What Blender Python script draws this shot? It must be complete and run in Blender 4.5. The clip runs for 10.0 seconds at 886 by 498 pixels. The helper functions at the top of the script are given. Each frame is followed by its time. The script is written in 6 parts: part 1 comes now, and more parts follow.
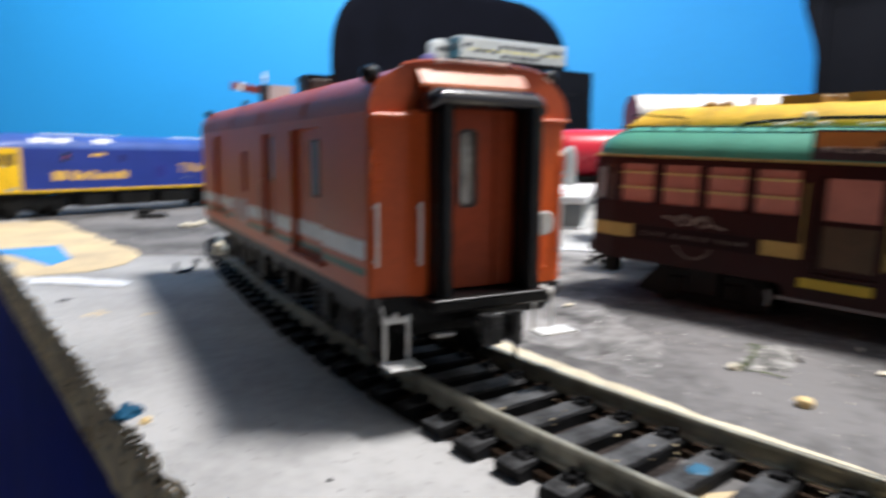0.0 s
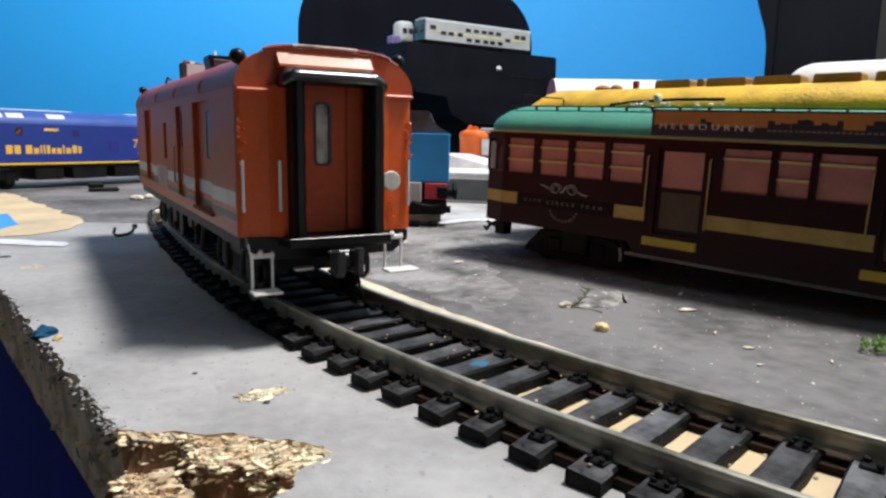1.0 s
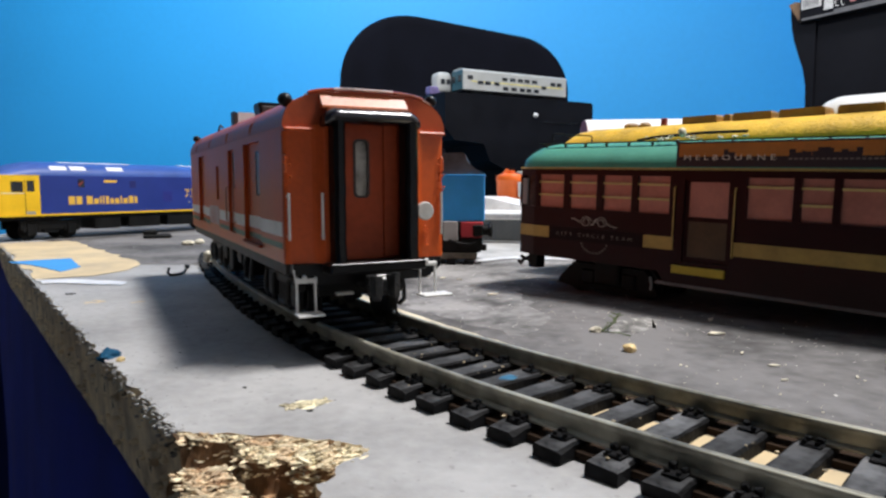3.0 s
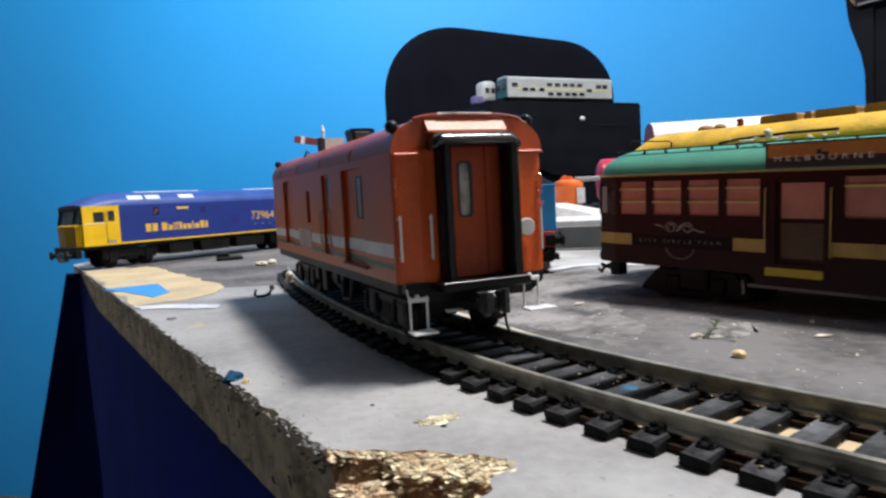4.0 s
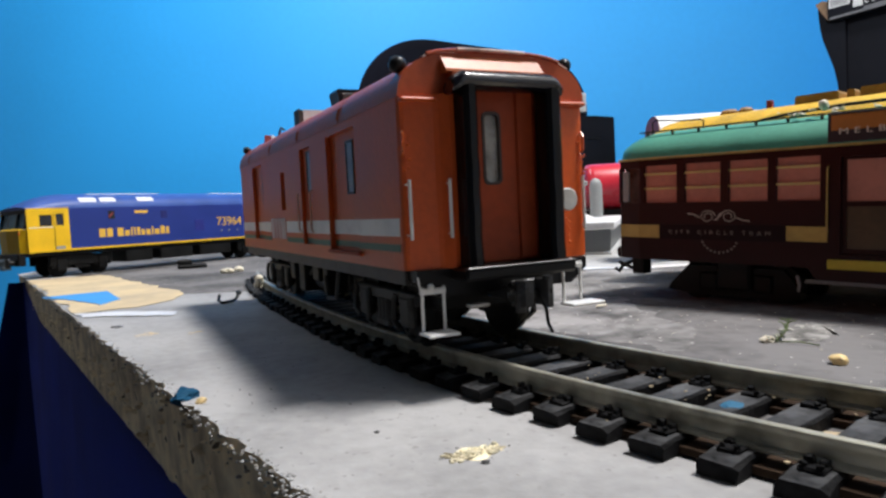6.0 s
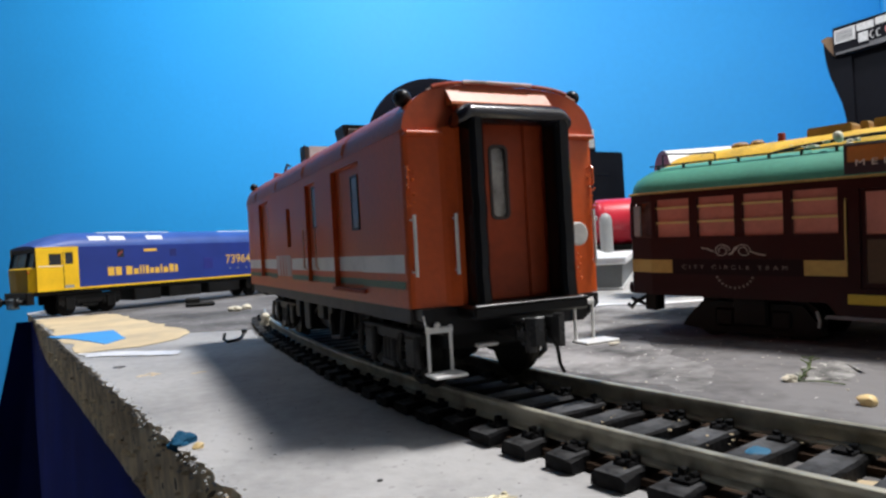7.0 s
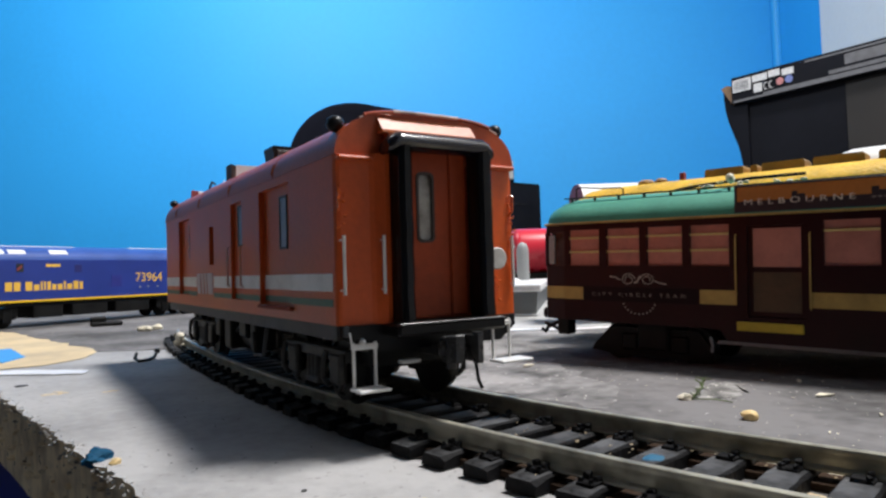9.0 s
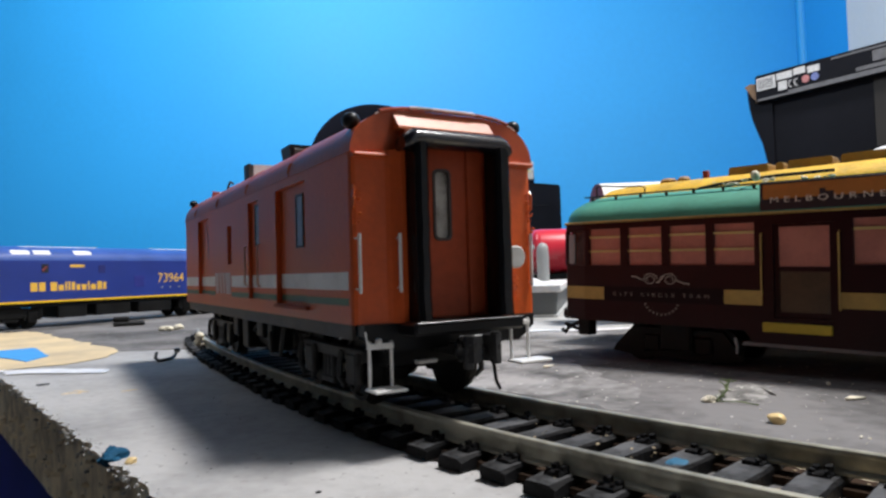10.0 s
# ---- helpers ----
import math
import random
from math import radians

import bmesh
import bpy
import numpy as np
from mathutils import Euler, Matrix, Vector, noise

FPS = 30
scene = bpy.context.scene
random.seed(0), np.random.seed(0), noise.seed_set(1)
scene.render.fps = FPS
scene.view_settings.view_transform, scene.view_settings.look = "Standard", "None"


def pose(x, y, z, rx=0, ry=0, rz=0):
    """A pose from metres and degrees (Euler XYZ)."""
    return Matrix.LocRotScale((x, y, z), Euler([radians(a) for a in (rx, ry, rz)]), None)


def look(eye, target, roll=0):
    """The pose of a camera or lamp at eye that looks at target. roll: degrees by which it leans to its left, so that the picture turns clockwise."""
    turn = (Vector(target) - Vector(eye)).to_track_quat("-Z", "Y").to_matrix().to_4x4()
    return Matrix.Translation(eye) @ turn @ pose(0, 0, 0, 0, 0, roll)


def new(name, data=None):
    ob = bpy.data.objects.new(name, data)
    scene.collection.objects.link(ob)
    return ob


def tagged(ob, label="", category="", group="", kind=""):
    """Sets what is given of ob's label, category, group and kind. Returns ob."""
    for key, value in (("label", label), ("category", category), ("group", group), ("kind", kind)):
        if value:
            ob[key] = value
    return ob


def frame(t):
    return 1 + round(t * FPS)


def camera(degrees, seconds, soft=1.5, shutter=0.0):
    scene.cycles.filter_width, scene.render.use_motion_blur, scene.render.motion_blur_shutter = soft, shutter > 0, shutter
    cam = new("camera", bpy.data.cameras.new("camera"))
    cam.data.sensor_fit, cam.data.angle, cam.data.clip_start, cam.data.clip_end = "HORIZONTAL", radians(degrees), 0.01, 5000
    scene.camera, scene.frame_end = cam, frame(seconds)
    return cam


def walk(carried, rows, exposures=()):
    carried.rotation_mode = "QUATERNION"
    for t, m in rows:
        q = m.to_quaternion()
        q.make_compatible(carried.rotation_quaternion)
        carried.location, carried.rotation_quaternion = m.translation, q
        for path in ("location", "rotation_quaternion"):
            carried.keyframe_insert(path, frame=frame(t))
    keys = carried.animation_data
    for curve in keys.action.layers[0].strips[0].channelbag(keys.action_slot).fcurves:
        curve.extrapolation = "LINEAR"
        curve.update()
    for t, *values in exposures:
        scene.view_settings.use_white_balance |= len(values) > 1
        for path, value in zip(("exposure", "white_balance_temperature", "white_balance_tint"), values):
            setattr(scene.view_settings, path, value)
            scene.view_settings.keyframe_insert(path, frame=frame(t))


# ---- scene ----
cam = camera(67.56, 10.0, soft=2.5, shutter=0.6)
PATH = [
    (0, (-0.02949, -0.07851, 0.03519), (0.42509, 0.80127, -0.10391), 0.33),
    (0.1, (-0.02904, -0.07810, 0.03546), (0.38059, 0.82124, -0.11748), 1.37),
    (0.2, (-0.02797, -0.08447, 0.03664), (0.39165, 0.80970, -0.11951), 3.46),
    (0.3, (-0.02372, -0.09586, 0.03684), (0.45003, 0.76965, -0.12583), 1.89),
    (0.4, (-0.02574, -0.10003, 0.03542), (0.43275, 0.77399, -0.12545), 2.46),
    (0.5, (-0.02450, -0.10545, 0.03333), (0.42269, 0.77362, -0.13176), 0.66),
    (0.7, (-0.02557, -0.10977, 0.03223), (0.42705, 0.76501, -0.14065), 0.40),
    (1, (-0.02289, -0.10668, 0.03307), (0.46402, 0.75137, -0.13021), 0.98),
    (1.2, (-0.02385, -0.10826, 0.03307), (0.45829, 0.75304, -0.12729), 1.02),
    (1.5, (-0.02797, -0.11478, 0.03194), (0.40887, 0.78090, -0.05129), 1.42),
    (1.8, (-0.02697, -0.11281, 0.03039), (0.42329, 0.77460, -0.06846), 1.54),
    (2, (-0.02588, -0.11296, 0.03038), (0.40111, 0.78685, -0.05915), 1.63),
    (2.2, (-0.02401, -0.11114, 0.02967), (0.42680, 0.77650, -0.06441), 1.73),
    (3.3, (-0.02598, -0.11463, 0.03118), (0.39551, 0.78760, -0.06005), -1.24),
    (3.5, (-0.02745, -0.11405, 0.03262), (0.38240, 0.79371, -0.05676), -1.87),
    (4, (-0.03604, -0.11252, 0.03232), (0.33744, 0.81183, -0.04573), -3.12),
    (4.2, (-0.03553, -0.10909, 0.03272), (0.32688, 0.82005, -0.04046), -3.48),
    (4.5, (-0.03531, -0.09879, 0.02799), (0.31837, 0.83398, -0.04171), -3.74),
    (5, (-0.03401, -0.09158, 0.02437), (0.35820, 0.82544, -0.04802), -3.48),
    (5.2, (-0.03613, -0.08346, 0.02425), (0.38557, 0.81982, -0.05488), -3.44),
    (5.5, (-0.03641, -0.08324, 0.02386), (0.41212, 0.80699, -0.05565), -2.80),
    (5.7, (-0.03316, -0.08442, 0.02511), (0.40214, 0.81284, -0.04871), -2.81),
    (6.8, (-0.03173, -0.08204, 0.02384), (0.37441, 0.83176, 0.01995), -3.46),
    (7, (-0.03083, -0.08161, 0.02478), (0.37600, 0.83189, 0.02521), -3.32),
    (7.2, (-0.03177, -0.08134, 0.02404), (0.38189, 0.82906, 0.03036), -3.23),
    (7.5, (-0.03127, -0.08005, 0.02338), (0.43497, 0.80455, 0.03425), -2.54),
    (8, (-0.03348, -0.08375, 0.02351), (0.45702, 0.78746, 0.04356), -1.79),
    (8.5, (-0.03357, -0.08445, 0.02359), (0.47075, 0.77863, 0.05108), -1.72),
    (9, (-0.03384, -0.08529, 0.02416), (0.48214, 0.77065, 0.05784), -1.83),
    (9.5, (-0.03296, -0.08494, 0.02506), (0.47601, 0.77492, 0.06503), -2.06),
    (10, (-0.03267, -0.08413, 0.02379), (0.45722, 0.78690, 0.06009), -1.82),
]
walk(cam, [(t, look(eye, target, roll)) for t, eye, target, roll in PATH], [(0.0, 0.32), (0.5, 0.16), (1.0, 0.08), (2.0, 0.02), (10.0, 0.02)])

# ---------------------------------------------------------------- light
world = bpy.data.worlds.new("world")
world.use_nodes = True
world.node_tree.nodes["Background"].inputs[0].default_value = (0.35, 0.45, 0.6, 1)
world.node_tree.nodes["Background"].inputs[1].default_value = 0.0
scene.world = world
lamp_data = bpy.data.lights.new("ceiling_panel_light", "AREA")
lamp_data.shape, lamp_data.size, lamp_data.size_y = "RECTANGLE", 0.30, 0.16
lamp_data.energy, lamp_data.color = 28.0, (1.0, 0.975, 0.965)
lamp = new("ceiling_panel_light", lamp_data)
lamp.matrix_world = look((0.56, -0.13, 1.30), (0.15, 0.05, 0.0))
wash_data = bpy.data.lights.new("wall_wash_light", "AREA")
wash_data.shape, wash_data.size = "DISK", 0.30
wash_data.energy, wash_data.color = 42.0, (0.92, 0.955, 1.0)
wash = new("wall_wash_light", wash_data)
wash.matrix_world = look((-0.40, 0.72, 1.45), (0.22, 1.55, 1.22))
scene.view_settings.exposure = 0.0

MM = 0.001


# ---------------------------------------------------------------- mesh helpers (all sizes in millimetres)
def finish(bm, name, material, smooth=False):
    for v in bm.verts:
        v.co *= MM
    bmesh.ops.recalc_face_normals(bm, faces=bm.faces)
    me = bpy.data.meshes.new(name)
    bm.to_mesh(me)
    bm.free()
    for m in (material if isinstance(material, (list, tuple)) else [material]):
        me.materials.append(m)
    if smooth:
        for p in me.polygons:
            p.use_smooth = True
        me.set_sharp_from_angle(angle=radians(smooth if smooth is not True else 40))
    return me


def part(name, bm, material, parent, label="", smooth=False, at=None):
    ob = new(name, finish(bm, name, material, smooth))
    ob.parent = parent
    if at is not None:
        ob.matrix_basis = at
    if label:
        ob["label"] = label
    return ob


def mmpose(x, y, z, rx=0, ry=0, rz=0):
    return pose(x * MM, y * MM, z * MM, rx, ry, rz)


def thing(name, m, label, category, group="", kind=""):
    ob = new(name)
    ob.empty_display_size = 0.01
    ob.matrix_basis = m
    return tagged(ob, label, category, group, kind)


def solo(name, bm, material, label, category="", group="", kind="", smooth=False, m=None):
    ob = new(name, finish(bm, name, material, smooth))
    if m is not None:
        ob.matrix_basis = m
    return tagged(ob, label, category, group, kind)


def box(bm, x0, y0, z0, x1, y1, z1, bev=0.0, seg=1, mat=0):
    vs = [bm.verts.new((x, y, z)) for x in (x0, x1) for y in (y0, y1) for z in (z0, z1)]
    fs = [bm.faces.new([vs[i] for i in q]) for q in ((0, 1, 3, 2), (4, 6, 7, 5), (0, 4, 5, 1), (2, 3, 7, 6), (0, 2, 6, 4), (1, 5, 7, 3))]
    for f in fs:
        f.material_index = mat
    if bev:
        es = list({e for f in fs for e in f.edges})
        r = bmesh.ops.bevel(bm, geom=es, offset=bev, segments=seg, affect="EDGES", profile=0.5)
        for f in r["faces"]:
            f.material_index = mat
    return vs


def turned(bm, m, build, *args, **kw):
    """Adds what build adds, moved by the matrix m."""
    tmp = bmesh.new()
    build(tmp, *args, **kw)
    me = bpy.data.meshes.new("tmp")
    tmp.to_mesh(me)
    tmp.free()
    me.transform(m)
    bm.from_mesh(me)
    bpy.data.meshes.remove(me)


def cyl(bm, p, q, r, seg=16, r2=None, caps=True):
    p, q = Vector(p), Vector(q)
    ax = (q - p).normalized()
    u = ax.orthogonal().normalized()
    w = ax.cross(u)
    r2 = r if r2 is None else r2
    a, b = [], []
    for i in range(seg):
        t = 2 * math.pi * i / seg
        d = u * math.cos(t) + w * math.sin(t)
        a.append(bm.verts.new(p + d * r))
        b.append(bm.verts.new(q + d * r2))
    for i in range(seg):
        j = (i + 1) % seg
        bm.faces.new((a[i], a[j], b[j], b[i]))
    if caps:
        bm.faces.new(a[::-1])
        bm.faces.new(b)


def tube(bm, pts, r, seg=8):
    """A bent rod through pts."""
    pts = [Vector(p) for p in pts]
    rings = []
    u = None
    for i, p in enumerate(pts):
        d = (pts[min(i + 1, len(pts) - 1)] - pts[max(i - 1, 0)]).normalized()
        u = d.orthogonal().normalized() if u is None else (u - d * u.dot(d)).normalized()
        w = d.cross(u)
        rings.append([bm.verts.new(p + (u * math.cos(2 * math.pi * k / seg) + w * math.sin(2 * math.pi * k / seg)) * r) for k in range(seg)])
    for a, b in zip(rings, rings[1:]):
        for k in range(seg):
            j = (k + 1) % seg
            bm.faces.new((a[k], a[j], b[j], b[k]))
    bm.faces.new(rings[0][::-1])
    bm.faces.new(rings[-1])


def lathe(bm, profile, seg=24, centre=(0, 0, 0), axis="z"):
    """Turns (radius, height) pairs round an axis."""
    c = Vector(centre)
    rings = []
    for r, h in profile:
        ring = []
        for k in range(seg):
            t = 2 * math.pi * k / seg
            a, b = r * math.cos(t), r * math.sin(t)
            ring.append(bm.verts.new(c + Vector({"z": (a, b, h), "x": (h, a, b), "y": (a, h, b)}[axis])))
        rings.append(ring)
    for a, b in zip(rings, rings[1:]):
        for k in range(seg):
            j = (k + 1) % seg
            bm.faces.new((a[k], a[j], b[j], b[k]))
    bm.faces.new(rings[0][::-1])
    bm.faces.new(rings[-1])


def prism(bm, outline, lo, hi, axis="y", mat=0):
    """Extrudes a closed 2D outline along an axis. The outline gives the two other coordinates in order."""
    def at(p, h):
        return {"x": (h, p[0], p[1]), "y": (p[0], h, p[1]), "z": (p[0], p[1], h)}[axis]
    a = [bm.verts.new(at(p, lo)) for p in outline]
    b = [bm.verts.new(at(p, hi)) for p in outline]
    fs = [bm.faces.new(a[::-1]), bm.faces.new(b)]
    for i in range(len(a)):
        j = (i + 1) % len(a)
        fs.append(bm.faces.new((a[i], a[j], b[j], b[i])))
    for f in fs:
        f.material_index = mat


def loft(bm, rings, close=True):
    """Skins rings of equal length."""
    vs = [[bm.verts.new(p) for p in r] for r in rings]
    n = len(vs[0])
    for a, b in zip(vs, vs[1:]):
        for k in range(n if close else n - 1):
            j = (k + 1) % n
            bm.faces.new((a[k], a[j], b[j], b[k]))
    if close:
        bm.faces.new(vs[0][::-1])
        bm.faces.new(vs[-1])
    return vs


def panel(bm, plane, lo, hi, a0, a1, b0, b1, holes=(), mat=0):
    """A sheet with rectangular holes, one closed skin. plane 'x': a is y, b is z; plane 'y': a is x, b is z. lo..hi is its thickness."""
    As = sorted({a0, a1, *[h[0] for h in holes], *[h[1] for h in holes]})
    Bs = sorted({b0, b1, *[h[2] for h in holes], *[h[3] for h in holes]})
    full = [[not any(h[0] <= p and q <= h[1] and h[2] <= r and s <= h[3] for h in holes) for r, s in zip(Bs, Bs[1:])] for p, q in zip(As, As[1:])]
    made = {}

    def v(i, j, d):
        if (i, j, d) not in made:
            made[i, j, d] = bm.verts.new((d, As[i], Bs[j]) if plane == "x" else (As[i], d, Bs[j]))
        return made[i, j, d]

    def solid(i, j):
        return 0 <= i < len(full) and 0 <= j < len(full[0]) and full[i][j]

    for i in range(len(full)):
        for j in range(len(full[0])):
            if not full[i][j]:
                continue
            ring = ((i, j), (i + 1, j), (i + 1, j + 1), (i, j + 1))
            fs = [bm.faces.new([v(*c, lo) for c in ring]), bm.faces.new([v(*c, hi) for c in ring[::-1]])]
            for (p, q), (di, dj) in zip(zip(ring, ring[1:] + ring[:1]), ((0, -1), (1, 0), (0, 1), (-1, 0))):
                if not solid(i + di, j + dj):
                    fs.append(bm.faces.new((v(*p, lo), v(*p, hi), v(*q, hi), v(*q, lo))))
            for f in fs:
                f.material_index = mat


def ball(bm, c, r, seg=16, rings=8, squash=1.0):
    c = Vector(c)
    m = Matrix.Translation(c) @ Matrix.Diagonal((r, r, r * squash, 1))
    bmesh.ops.create_uvsphere(bm, u_segments=seg, v_segments=rings, radius=1.0, matrix=m)


def lump(bm, c, r, seed, squash=0.7, rough=0.35, sub=2):
    """A small uneven crumb."""
    tmp = bmesh.ops.create_icosphere(bm, subdivisions=sub, radius=1.0)
    off = Vector((seed * 3.7, seed * 1.3, seed * 2.1))
    for v in tmp["verts"]:
        k = 1 + rough * noise.noise(v.co * 1.3 + off) + 0.4 * rough * noise.noise(v.co * 3 + off)
        v.co = Vector(c) + Vector((v.co.x * r * k, v.co.y * r * k, v.co.z * r * k * squash))


def letters(text, size, depth, material, parent, name, m, label="", spacing=1.0, align="LEFT"):
    """Raised lettering as a mesh. size and depth in millimetres."""
    cu = bpy.data.curves.new("text", "FONT")
    cu.body, cu.size, cu.extrude, cu.align_x, cu.space_character = text, size * MM, depth * MM, align, spacing
    tmp = bpy.data.objects.new("text", cu)
    scene.collection.objects.link(tmp)
    bpy.context.view_layer.update()
    me = bpy.data.meshes.new_from_object(tmp.evaluated_get(bpy.context.evaluated_depsgraph_get()))
    bpy.data.objects.remove(tmp)
    bpy.data.curves.remove(cu)
    me.name = name
    me.materials.clear()
    me.materials.append(material)
    ob = new(name, me)
    ob.parent, ob.matrix_basis = parent, m
    if label:
        ob["label"] = label
    return ob


# ---------------------------------------------------------------- materials
def paint(name, colour, rough=0.4, metal=0.0, vary=0.12, scale=60.0, fine=900.0, bump=0.05, spec=0.5, coat=0.0, coat_rough=0.1, dark=None, speck=0.0, speck_colour=(0.8, 0.8, 0.78), speck_scale=700.0):
    """A surface with two scales of colour change, a fine relief, and, if asked, scattered specks."""
    m = bpy.data.materials.new(name)
    m.use_nodes = True
    nt = m.node_tree
    b = nt.nodes["Principled BSDF"]
    co = nt.nodes.new("ShaderNodeTexCoord")
    n1 = nt.nodes.new("ShaderNodeTexNoise")
    n1.inputs["Scale"].default_value, n1.inputs["Detail"].default_value = scale, 5
    n2 = nt.nodes.new("ShaderNodeTexNoise")
    n2.inputs["Scale"].default_value, n2.inputs["Detail"].default_value = fine, 3
    for n in (n1, n2):
        nt.links.new(co.outputs["Object"], n.inputs["Vector"])
    mix = nt.nodes.new("ShaderNodeMix")
    mix.data_type = "RGBA"
    low = dark or tuple(c * (1 - 2.2 * vary) for c in colour)
    high = tuple(min(1.0, c * (1 + vary)) for c in colour)
    mix.inputs[6].default_value, mix.inputs[7].default_value = (*low, 1), (*high, 1)
    add = nt.nodes.new("ShaderNodeMath")
    add.operation = "MULTIPLY_ADD"
    nt.links.new(n2.outputs[0], add.inputs[0])
    add.inputs[1].default_value = 0.35
    ramp = nt.nodes.new("ShaderNodeMapRange")
    ramp.inputs[1].default_value, ramp.inputs[2].default_value = 0.45, 0.8
    nt.links.new(n1.outputs[0], add.inputs[2])
    nt.links.new(add.outputs[0], ramp.inputs[0])
    nt.links.new(ramp.outputs[0], mix.inputs[0])
    out = mix.outputs[2]
    if speck:
        v = nt.nodes.new("ShaderNodeTexNoise")
        v.inputs["Scale"].default_value, v.inputs["Detail"].default_value = speck_scale, 1
        nt.links.new(co.outputs["Object"], v.inputs["Vector"])
        r = nt.nodes.new("ShaderNodeMapRange")
        r.inputs[1].default_value, r.inputs[2].default_value = 0.78 - speck, 0.80 - speck
        nt.links.new(v.outputs[0], r.inputs[0])
        mx = nt.nodes.new("ShaderNodeMix")
        mx.data_type = "RGBA"
        nt.links.new(r.outputs[0], mx.inputs[0])
        nt.links.new(out, mx.inputs[6])
        mx.inputs[7].default_value = (*speck_colour, 1)
        out = mx.outputs[2]
    nt.links.new(out, b.inputs["Base Color"])
    rr = nt.nodes.new("ShaderNodeMapRange")
    rr.inputs[3].default_value, rr.inputs[4].default_value = max(0.03, rough - 0.08), min(1, rough + 0.1)
    nt.links.new(n1.outputs[0], rr.inputs[0])
    nt.links.new(rr.outputs[0], b.inputs["Roughness"])
    b.inputs["Metallic"].default_value = metal
    b.inputs["Specular IOR Level"].default_value = spec
    b.inputs["Coat Weight"].default_value, b.inputs["Coat Roughness"].default_value = coat, coat_rough
    if bump:
        bp = nt.nodes.new("ShaderNodeBump")
        bp.inputs["Strength"].default_value, bp.inputs["Distance"].default_value = bump, 0.0004
        nt.links.new(n2.outputs[0], bp.inputs["Height"])
        nt.links.new(bp.outputs[0], b.inputs["Normal"])
    return m


def vary_islands(m, low=0.4, high=1.1):
    """Gives every separate chip in a mesh its own shade."""
    nt = m.node_tree
    b = nt.nodes["Principled BSDF"]
    src = b.inputs["Base Color"].links[0].from_socket
    geo = nt.nodes.new("ShaderNodeNewGeometry")
    rng = nt.nodes.new("ShaderNodeMapRange")
    rng.inputs[3].default_value, rng.inputs[4].default_value = low, high
    nt.links.new(geo.outputs["Random Per Island"], rng.inputs[0])
    mul = nt.nodes.new("ShaderNodeVectorMath")
    mul.operation = "SCALE"
    nt.links.new(src, mul.inputs[0])
    nt.links.new(rng.outputs[0], mul.inputs[3])
    nt.links.new(mul.outputs[0], b.inputs["Base Color"])
    return m


def vary_objects(m, low=0.6, high=1.25):
    """Gives every object that shares the material its own shade."""
    nt = m.node_tree
    b = nt.nodes["Principled BSDF"]
    src = b.inputs["Base Color"].links[0].from_socket
    info = nt.nodes.new("ShaderNodeObjectInfo")
    rng = nt.nodes.new("ShaderNodeMapRange")
    rng.inputs[3].default_value, rng.inputs[4].default_value = low, high
    nt.links.new(info.outputs["Random"], rng.inputs[0])
    mul = nt.nodes.new("ShaderNodeVectorMath")
    mul.operation = "SCALE"
    nt.links.new(src, mul.inputs[0])
    nt.links.new(rng.outputs[0], mul.inputs[3])
    nt.links.new(mul.outputs[0], b.inputs["Base Color"])
    return m


ORANGE = paint("orange_enamel", (0.58, 0.088, 0.010), 0.38, spec=0.48, vary=0.1, scale=40, fine=1100, bump=0.1)
ROOFORANGE = paint("glossy_orange_roof", (0.46, 0.072, 0.014), 0.45, spec=0.4, vary=0.14, scale=60, fine=900, bump=0.1, coat=0.12, coat_rough=0.25)
BLACK = paint("satin_black", (0.007, 0.007, 0.008), 0.32, spec=0.25, vary=0.2, scale=90, bump=0.08)
RUBBER = paint("gloss_black_rubber", (0.006, 0.005, 0.010), 0.16, spec=0.8, vary=0.2, scale=120, fine=700, bump=0.12)
UNDER = paint("underframe_black", (0.006, 0.006, 0.006), 0.5, spec=0.2, vary=0.3, scale=120, bump=0.2)
FRAMEGREY = paint("bogie_frame_grey", (0.050, 0.048, 0.046), 0.5, spec=0.3, vary=0.25, scale=150, bump=0.2)
WHITE = paint("white_lining", (0.82, 0.81, 0.80), 0.35, vary=0.08, scale=120)
GREEN = paint("green_lining", (0.02, 0.10, 0.055), 0.4, vary=0.12, scale=120)
STEPWHITE = paint("white_step_paint", (0.78, 0.77, 0.75), 0.45, vary=0.06, scale=200)
SILVER = paint("silver_disc", (0.62, 0.60, 0.57), 0.5, vary=0.08, scale=300, bump=0.1)
STEEL = paint("nickel_rail", (0.33, 0.315, 0.255), 0.46, metal=0.45, vary=0.30, scale=110, fine=500, bump=0.06)
SLEEPERTOP = paint("grey_sleeper_top", (0.095, 0.096, 0.10), 0.8, spec=0.08, vary=0.42, scale=160, fine=900, bump=0.4, speck=0.05, speck_colour=(0.22, 0.21, 0.2), speck_scale=900)
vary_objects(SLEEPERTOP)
SOLEBAR = paint("worn_dark_solebar", (0.040, 0.037, 0.036), 0.55, vary=0.3, scale=140, bump=0.2)
SLEEPER = paint("sleeper_plastic", (0.010, 0.010, 0.011), 0.62, spec=0.10, vary=0.4, scale=220, fine=1200, bump=0.4, speck=0.05, speck_colour=(0.10, 0.10, 0.10), speck_scale=900)
DARKPANE = paint("dark_pane", (0.20, 0.27, 0.37), 0.34, vary=0.2, scale=200, bump=0.0)
